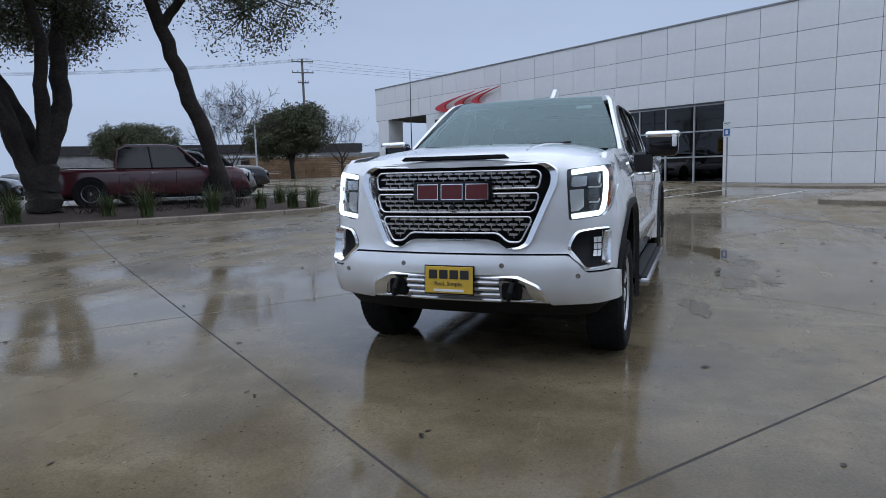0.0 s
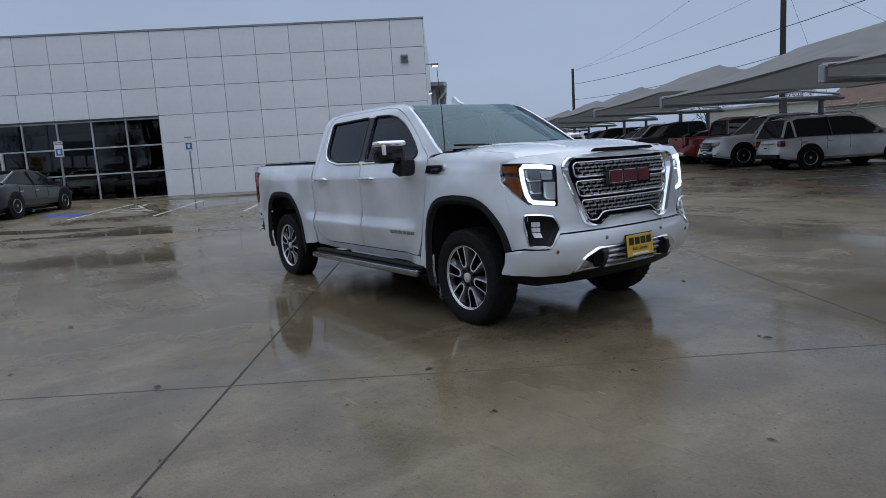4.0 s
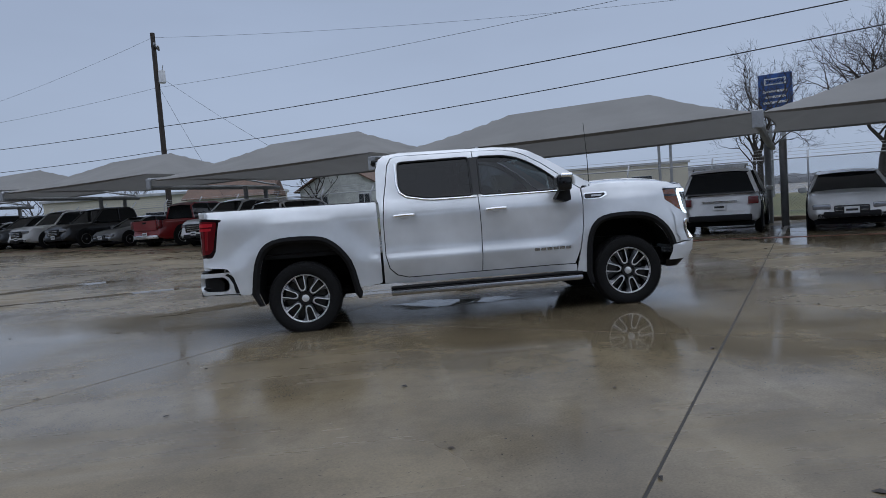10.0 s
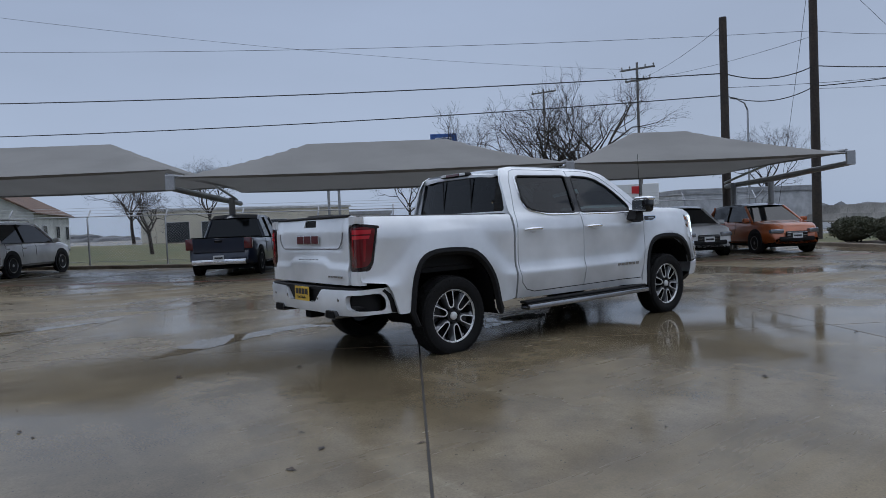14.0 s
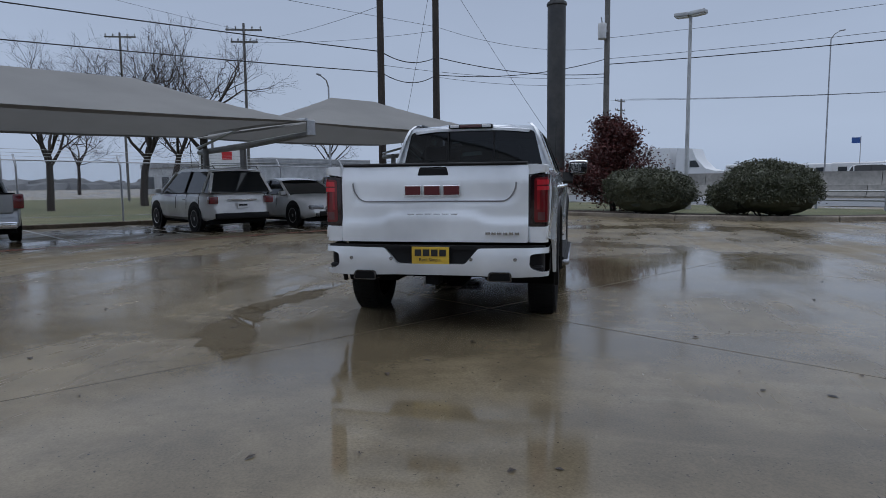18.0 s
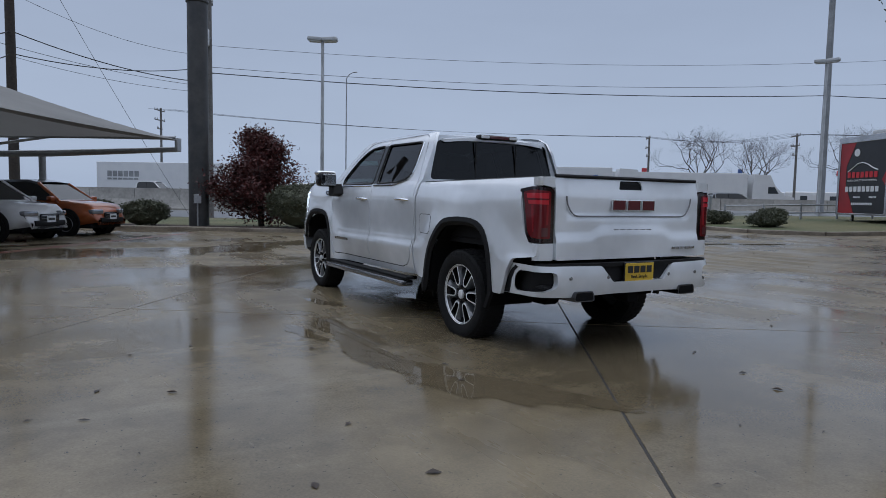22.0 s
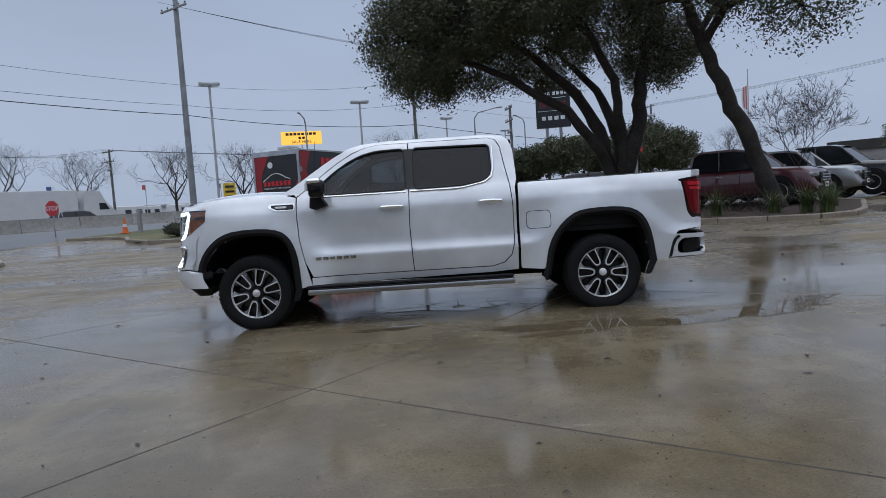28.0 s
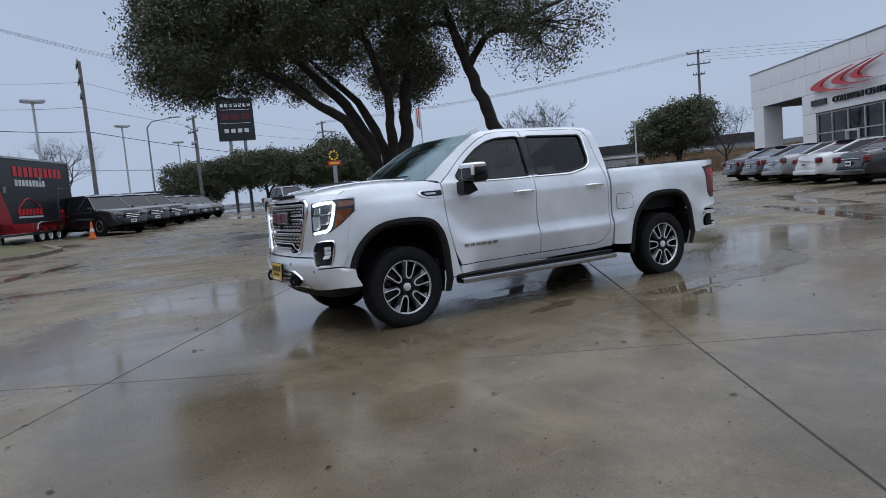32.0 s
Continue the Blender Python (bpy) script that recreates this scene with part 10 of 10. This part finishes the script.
# boards face the lot, so their lower left corner is on the viewer's left
row = [(0.55 + 0.42 * k + (0.1 if k > 2 else 0), 3.55, 0.3, 0.34, PLATE_WHITE) for k in range(7)] + [(0.75 + 1.0 * k, 2.4, 0.8, 0.6, BADGE_RED) for k in range(3)] + [(0.8 + 0.65 * k, 1.0, 0.42, 0.4, PLATE_WHITE) for k in range(4)] + [(1.7, 1.75, 3.0, 0.04, PLATE_WHITE), (1.7, 3.1, 3.0, 0.04, PLATE_WHITE)]
board("dealer_sign", "tall black dealer sign with white and red lettering", (-10.5, -61.4), (-14.0, -60.7), 8.1, 12.4, GLOSS_BLACK, row, 2, 0.5)
bars = [(2.0 + 1.25 * k, 3.4, 0.95, 0.8, BLACK_LETTER) for k in range(8)] + [(6.0, 2.15, 0.9, 0.75, BLACK_LETTER), (7.2, 2.15, 0.9, 0.75, BLACK_LETTER)]
board("led_sign", "glowing amber electronic sign with dark letters on a post", (51.5, -205.7), (38.8, -208.6), 22.3, 26.5, LED_AMBER, bars, 1, 0.8, [("SALE HERE", 6.5, 0.85, 1.35, BLACK_LETTER)])
bars = [(1.18, 1.35 - 0.42 * k, 1.7 - 0.25 * (k % 2), 0.17, PLATE_WHITE) for k in range(3)] + [(1.18, 2.1, 1.5, 0.5, PLATE_WHITE), (1.18, 2.1, 1.3, 0.36, TRUCK_BLUE)]
board("tall_blue_sign", "tall blue sign board with white lines of print", (29.2, 40.2), (31.1, 38.8), 6.8, 9.5, SIGN_BLUE, bars, 2, 0.4)
bars = [(1.0, 1.0, 0.7, 0.5, SIGN_GREEN), (1.7, 1.0, 0.7, 0.5, SIGN_BLUE), (1.5, 0.3, 2.0, 0.25, SIGN_BLUE)]
board("white_sign", "white sign board with a green and blue mark", (31.5, 66.0), (34.4, 64.6), 6.5, 8.1, TRUCK_WHITE, bars, 2, 0.3)
board("logo_board", "white sign board with a red mark beyond the fence", (42.3, 30.9), (44.9, 27.6), 2.4, 4.3, TRUCK_WHITE, [(2.3, 1.35, 0.85, 0.7, SIGN_RED), (2.3, 0.6, 2.6, 0.22, STEEL)], 2, 0.3)
board("billboard", "tall narrow billboard seen nearly edge-on by the highway", (136.0, -94.5), (138.0, -93.4), 11.4, 17.4, DARK_STEEL, [(0.85, 3.0, 0.9, 5.2, CREAM)], 1, 1.6)
board("gantry_sign", "grey backside of a road sign gantry by the highway", (17.5, -57.5), (13.2, -58.6), 4.6, 6.6, STEEL, [(2.2, 1.0, 4.0, 0.05, GALV), (2.2, 0.5, 4.0, 0.05, GALV)], 2, 0.25)
sun_sign = board("sunburst_sign", "small yellow and red sign on a post by the driveway", (-15.2, -44.5), (-16.3, -44.3), 4.1, 4.5, SIGN_RED, [(0.55, 0.2, 0.8, 0.16, SIGN_YELLOW)], 1, 0.15)
for k in range(9):
    a = 2 * math.pi * k / 9
    part("ray", cubes(((0.55 + 0.34 * math.cos(a), 0.1, 4.95 + 0.34 * math.sin(a)), (0.15, 0.06, 0.15)), bevel=0.02), SIGN_YELLOW, sun_sign)
board("blue_road_sign", "small dark blue road sign on a post", (-24.6, -56.0), (-25.9, -55.7), 2.6, 4.2, SIGN_BLUE, [(0.65, 1.1, 0.9, 0.2, PLATE_WHITE), (0.65, 0.6, 0.9, 0.3, PLATE_WHITE)], 1, 0.1)
board("small_yellow_sign", "yellow sign board with dark print far across the highway", (35.5, -98.0), (33.6, -98.4), 3.4, 6.2, SIGN_YELLOW, [(1.0, 2.2, 1.4, 0.35, BLACK_LETTER), (1.0, 1.4, 1.4, 0.35, BLACK_LETTER), (1.0, 0.6, 1.4, 0.35, BLACK_LETTER)], 1, 0.3)
stop = thing("stop_sign", "red octagonal stop sign on a thin post", "sign", at(20.2, -26.0, 55 + 90 + 25))
bm = bmesh.new()
tube(bm, [(0, 0, 0), (0, 0, 2.5)], 0.035, 8)
part("post", bm, GALV, stop)
octo = [(0.42 * math.cos(math.pi / 8 + k * math.pi / 4), 2.1 + 0.42 * math.sin(math.pi / 8 + k * math.pi / 4)) for k in range(8)]
bm = bmesh.new()
prism(bm, octo, 0.04, 0.052, pose(0, 0, 0, 90, 0, 0))
part("plate", bm, SIGN_RED, stop)
text_mesh("STOP", 0.33, 0.004, pose(0, -0.06, 2.09, 90, 0, 0), PLATE_WHITE, stop, "sign_text")
flag = thing("flag_pole", "tall flag pole with a drooping red and white flag", "flag", at(-27.5, -50.0, 0))
bm = bmesh.new()
tube(bm, [(0, 0, 0), (0, 0, 11.0)], [0.08, 0.05], 8)
part("pole", bm, LIGHT_POLE, flag)
for k in range(5):
    bm = bmesh.new()
    tube(bm, [(0.1 + 0.1 * k, 0.02 * k, 9.6 - 0.05 * k), (0.12 + 0.1 * k, 0.05, 8.6), (0.1 + 0.09 * k, 0.0, 7.4 + 0.1 * k)], [0.06, 0.08, 0.05], 6)
    part("flag_fold", bm, SIGN_RED if k % 2 else PLATE_WHITE, flag)

# far wooded skyline, low and broken, with haze in its colour
r = random.Random(17)
verts, faces = [], []
for layer, (rad, lo, hi) in enumerate(((230, 1.2, 2.6), (290, 2.2, 4.4))):
    n = 420
    for k in range(n):
        a = 2 * math.pi * (k + r.random()) / n
        h_, w_ = r.uniform(lo, hi), r.uniform(3.0, 8.0)
        c = Vector((rad * math.cos(a), rad * math.sin(a), 0)) * r.uniform(0.95, 1.05)
        i = len(verts)
        for j in range(8):
            b = 2 * math.pi * j / 8
            verts.append((c.x + w_ * math.cos(b), c.y + w_ * math.sin(b), -0.5))
        for j in range(8):
            b = 2 * math.pi * (j + 0.5) / 8
            q = r.uniform(0.5, 0.9)
            verts.append((c.x + w_ * q * math.cos(b), c.y + w_ * q * math.sin(b), h_ * r.uniform(0.55, 0.85)))
        verts.append((c.x, c.y, h_))
        for j in range(8):
            faces += [(i + j, i + (j + 1) % 8, i + 8 + j), (i + 8 + j, i + (j + 1) % 8, i + 8 + (j + 1) % 8), (i + 8 + j, i + 8 + (j + 1) % 8, i + 16)]
me = bpy.data.meshes.new("far_treeline")
me.from_pydata(verts, [], faces)
me.materials.append(TREELINE)
tagged(new("far_treeline", me), "low tree line along the horizon, haze mixed into its grey", "trees", kind="stuff")


# standing water on the slabs, thinning out to nothing at its rim
def water_mat():
    m = bpy.data.materials.new("standing_water")
    m.use_nodes = True
    n, l = m.node_tree.nodes, m.node_tree.links
    b = n["Principled BSDF"]
    b.inputs["Base Color"].default_value = (0.135, 0.106, 0.066, 1)
    b.inputs["Roughness"].default_value, b.inputs["IOR"].default_value = 0.015, 1.36
    depth = n.new("ShaderNodeAttribute")
    depth.attribute_name = "depth"
    geo, ripple, add, ease = n.new("ShaderNodeNewGeometry"), n.new("ShaderNodeTexNoise"), n.new("ShaderNodeMath"), n.new("ShaderNodeMapRange")
    ripple.inputs["Scale"].default_value, ripple.inputs["Detail"].default_value = 4.0, 6.0
    l.new(geo.outputs["Position"], ripple.inputs["Vector"])
    l.new(depth.outputs["Fac"], add.inputs[0])
    l.new(ripple.outputs["Fac"], add.inputs[1])
    ease.interpolation_type = "SMOOTHSTEP"
    ease.inputs["From Min"].default_value, ease.inputs["From Max"].default_value = 0.60, 1.02
    ease.inputs["To Max"].default_value = 0.8
    l.new(add.outputs[0], ease.inputs["Value"])
    l.new(ease.outputs[0], b.inputs["Alpha"])
    return m


WATER = water_mat()


def puddle(x, y, a, b, turn, seed):
    r = random.Random(seed)
    ph = [r.uniform(0, 6.28) for _ in range(5)]
    c, s = math.cos(radians(turn)), math.sin(radians(turn))
    verts, faces, depth = [(x, y, lot_height(x, y) + 0.004)], [], [1.0]
    n = 72
    for ring_, dp in ((0.45, 1.0), (0.75, 0.6), (1.15, 0.0)):
        for k in range(n):
            t = 2 * math.pi * k / n
            q = ring_ * (1 + 0.22 * math.sin(2 * t + ph[0]) + 0.18 * math.sin(3 * t + ph[1]) + 0.12 * math.sin(5 * t + ph[2]) + 0.08 * math.sin(9 * t + ph[3]))
            ax, by = a * q * math.cos(t), b * q * math.sin(t)
            px_, py_ = x + c * ax - s * by, y + s * ax + c * by
            verts.append((px_, py_, lot_height(px_, py_) + 0.004))
            depth.append(dp)
    for k in range(n):
        j = (k + 1) % n
        faces.append((0, 1 + k, 1 + j))
        for g in (0, n):
            faces.append((1 + g + k, 1 + g + n + k, 1 + g + n + j, 1 + g + j))
    me = bpy.data.meshes.new("puddle")
    me.from_pydata(verts, [], faces)
    at_ = me.attributes.new("depth", "FLOAT", "POINT")
    for k, d in enumerate(depth):
        at_.data[k].value = d
    me.materials.append(WATER)
    tagged(new("puddle", me), "shallow rain puddle on the concrete", "puddle", kind="structure")


for k, (x, y, a, b, t) in enumerate((
        (-0.15, 0.3, 0.75, 0.32, -12), (-3.2, 1.75, 0.78, 0.28, 12), (-2.45, 2.0, 0.4, 0.13, -10), (-3.9, 1.35, 0.35, 0.12, 25), (-1.6, 1.9, 0.95, 0.22, -3), 
        (-1.2, 2.2, 0.36, 0.10, 12), (0.4, 1.45, 0.35, 0.12, 5),
        (-5.7, 4.45, 1.6, 0.18, 20), (-9.3, 3.0, 1.8, 0.24, 25), 
        (-13.0, -3.4, 2.4, 0.4, 55), (-9.8, -1.4, 2.2, 0.35, 55), (-8.3, 6.2, 2.0, 0.25, 40), (5.4, -12.5, 1.6, 0.3, 60), (10.5, 5.5, 1.8, 0.3, 120),
        (7.5, 9.5, 2.2, 0.3, 125), (-10.5, -6.5, 2.0, 0.3, 50), (-7.0, -12.0, 1.8, 0.3, 30))):
    puddle(x, y, a, b, t, 200 + k)


# ---------------------------------------------------------------- pieces of the setting
# concrete slabs of the lot, with open joints between them
ground = bpy.data.objects["ground"]
for i in SLAB_I:
    for j in SLAB_J:
        u0, u1 = SLAB_U + SLAB_DU * i, SLAB_U + SLAB_DU * (i + 1)
        v0, v1 = SLAB_V + SLAB_DV * j, SLAB_V + SLAB_DV * (j + 1)
        if v0 > 24 and u0 < -2:
            continue
        bm = bmesh.new()
        n, g, c = 4, 0.005, 0.005
        rows = []
        for a in range(n + 1):
            rows.append([bm.verts.new(W(u0 + g + c + (u1 - u0 - 2 * g - 2 * c) * a / n, v0 + g + c + (v1 - v0 - 2 * g - 2 * c) * b / n)) for b in range(n + 1)])
        for a in range(n):
            for b in range(n):
                bm.faces.new((rows[a][b], rows[a + 1][b], rows[a + 1][b + 1], rows[a][b + 1]))
        rim = rows[0][:-1] + [r[-1] for r in rows[:-1]] + rows[-1][:0:-1] + [r[0] for r in rows[:0:-1]]
        mid = W((u0 + u1) / 2, (v0 + v1) / 2)
        lower = []
        for vtx in rim:
            p = vtx.co
            uu, vv = p.x * UX + p.y * UY, p.x * VX + p.y * VY
            su = u0 + g if abs(uu - u0) < 0.05 else u1 - g if abs(uu - u1) < 0.05 else uu
            sv = v0 + g if abs(vv - v0) < 0.05 else v1 - g if abs(vv - v1) < 0.05 else vv
            lower.append((bm.verts.new(W(su, sv, -0.006)), bm.verts.new(W(su, sv, -0.034))))
        for k in range(len(rim)):
            m2 = (k + 1) % len(rim)
            bm.faces.new((rim[k], rim[m2], lower[m2][0], lower[k][0]))
            bm.faces.new((lower[k][0], lower[m2][0], lower[m2][1], lower[k][1]))
        bmesh.ops.recalc_face_normals(bm, faces=bm.faces)
        part("slab", bm, CONCRETE, ground)

# dark sealant lying in the joints
bm = bmesh.new()
for i in list(SLAB_I) + [SLAB_I[-1] + 1]:
    u = SLAB_U + SLAB_DU * i
    for k in range(60):
        v0, v1 = SLAB_V + SLAB_DV * SLAB_J[0] + k, SLAB_V + SLAB_DV * SLAB_J[0] + k + 1
        bm.faces.new([bm.verts.new(W(a, b, -0.0017)) for a, b in ((u - 0.008, v0), (u + 0.008, v0), (u + 0.008, v1), (u - 0.008, v1))])
for j in list(SLAB_J) + [SLAB_J[-1] + 1]:
    v = SLAB_V + SLAB_DV * j
    for k in range(51):
        u0, u1 = SLAB_U + SLAB_DU * SLAB_I[0] + k, SLAB_U + SLAB_DU * SLAB_I[0] + k + 1
        bm.faces.new([bm.verts.new(W(a, b, -0.0022)) for a, b in ((u0, v - 0.010), (u1, v - 0.010), (u1, v + 0.010), (u0, v + 0.010))])
part("joint_sealant", bm, JOINT, ground, "black sealant in the slab joints")


# aluminium panels on the shop's walls, each proud of a dark gap
def panels(parent, x0, x1, z0, z1, cols, rows, y=0.0):
    w, h = (x1 - x0) / cols, (z1 - z0) / rows
    bm = cubes(((0, 0.014, 0), (w - 0.018, 0.03, h - 0.018)), bevel=0.004)
    first = part("wall_panel", bm, ACM, parent)
    for i in range(cols):
        for j in range(rows):
            ob = first if i == j == 0 else new("wall_panel", first.data)
            ob.parent = parent
            ob.matrix_basis = Matrix.Translation((x0 + w * (i + 0.5), y, z0 + h * (j + 0.5)))


panels(wall_front, WR, S1, FLOOR_Z, TOP_Z, 8, 6)
bm = cubes(((-0.014, 0, 0), (0.03, 2.16, ROW - 0.018)), bevel=0.004)
side_panel = part("wall_panel", bm, ACM, wall_side)
for i in range(5):
    for j in range(6):
        ob = side_panel if i == j == 0 else new("wall_panel", side_panel.data)
        ob.parent = wall_side
        ob.matrix_basis = Matrix.Translation((0, 0.35 + 2.175 * (i + 0.5), FLOOR_Z + ROW * (j + 0.5)))
panels(wall_band, S0, WR, FLOOR_Z + 4.32, TOP_Z, 20, 2)
panels(wall_lintel, -29.15, WR, FLOOR_Z + 3.24, FLOOR_Z + 4.32, 15, 1)
panels(wall_pier, -29.15, WL, FLOOR_Z, FLOOR_Z + 3.24, 1, 3)
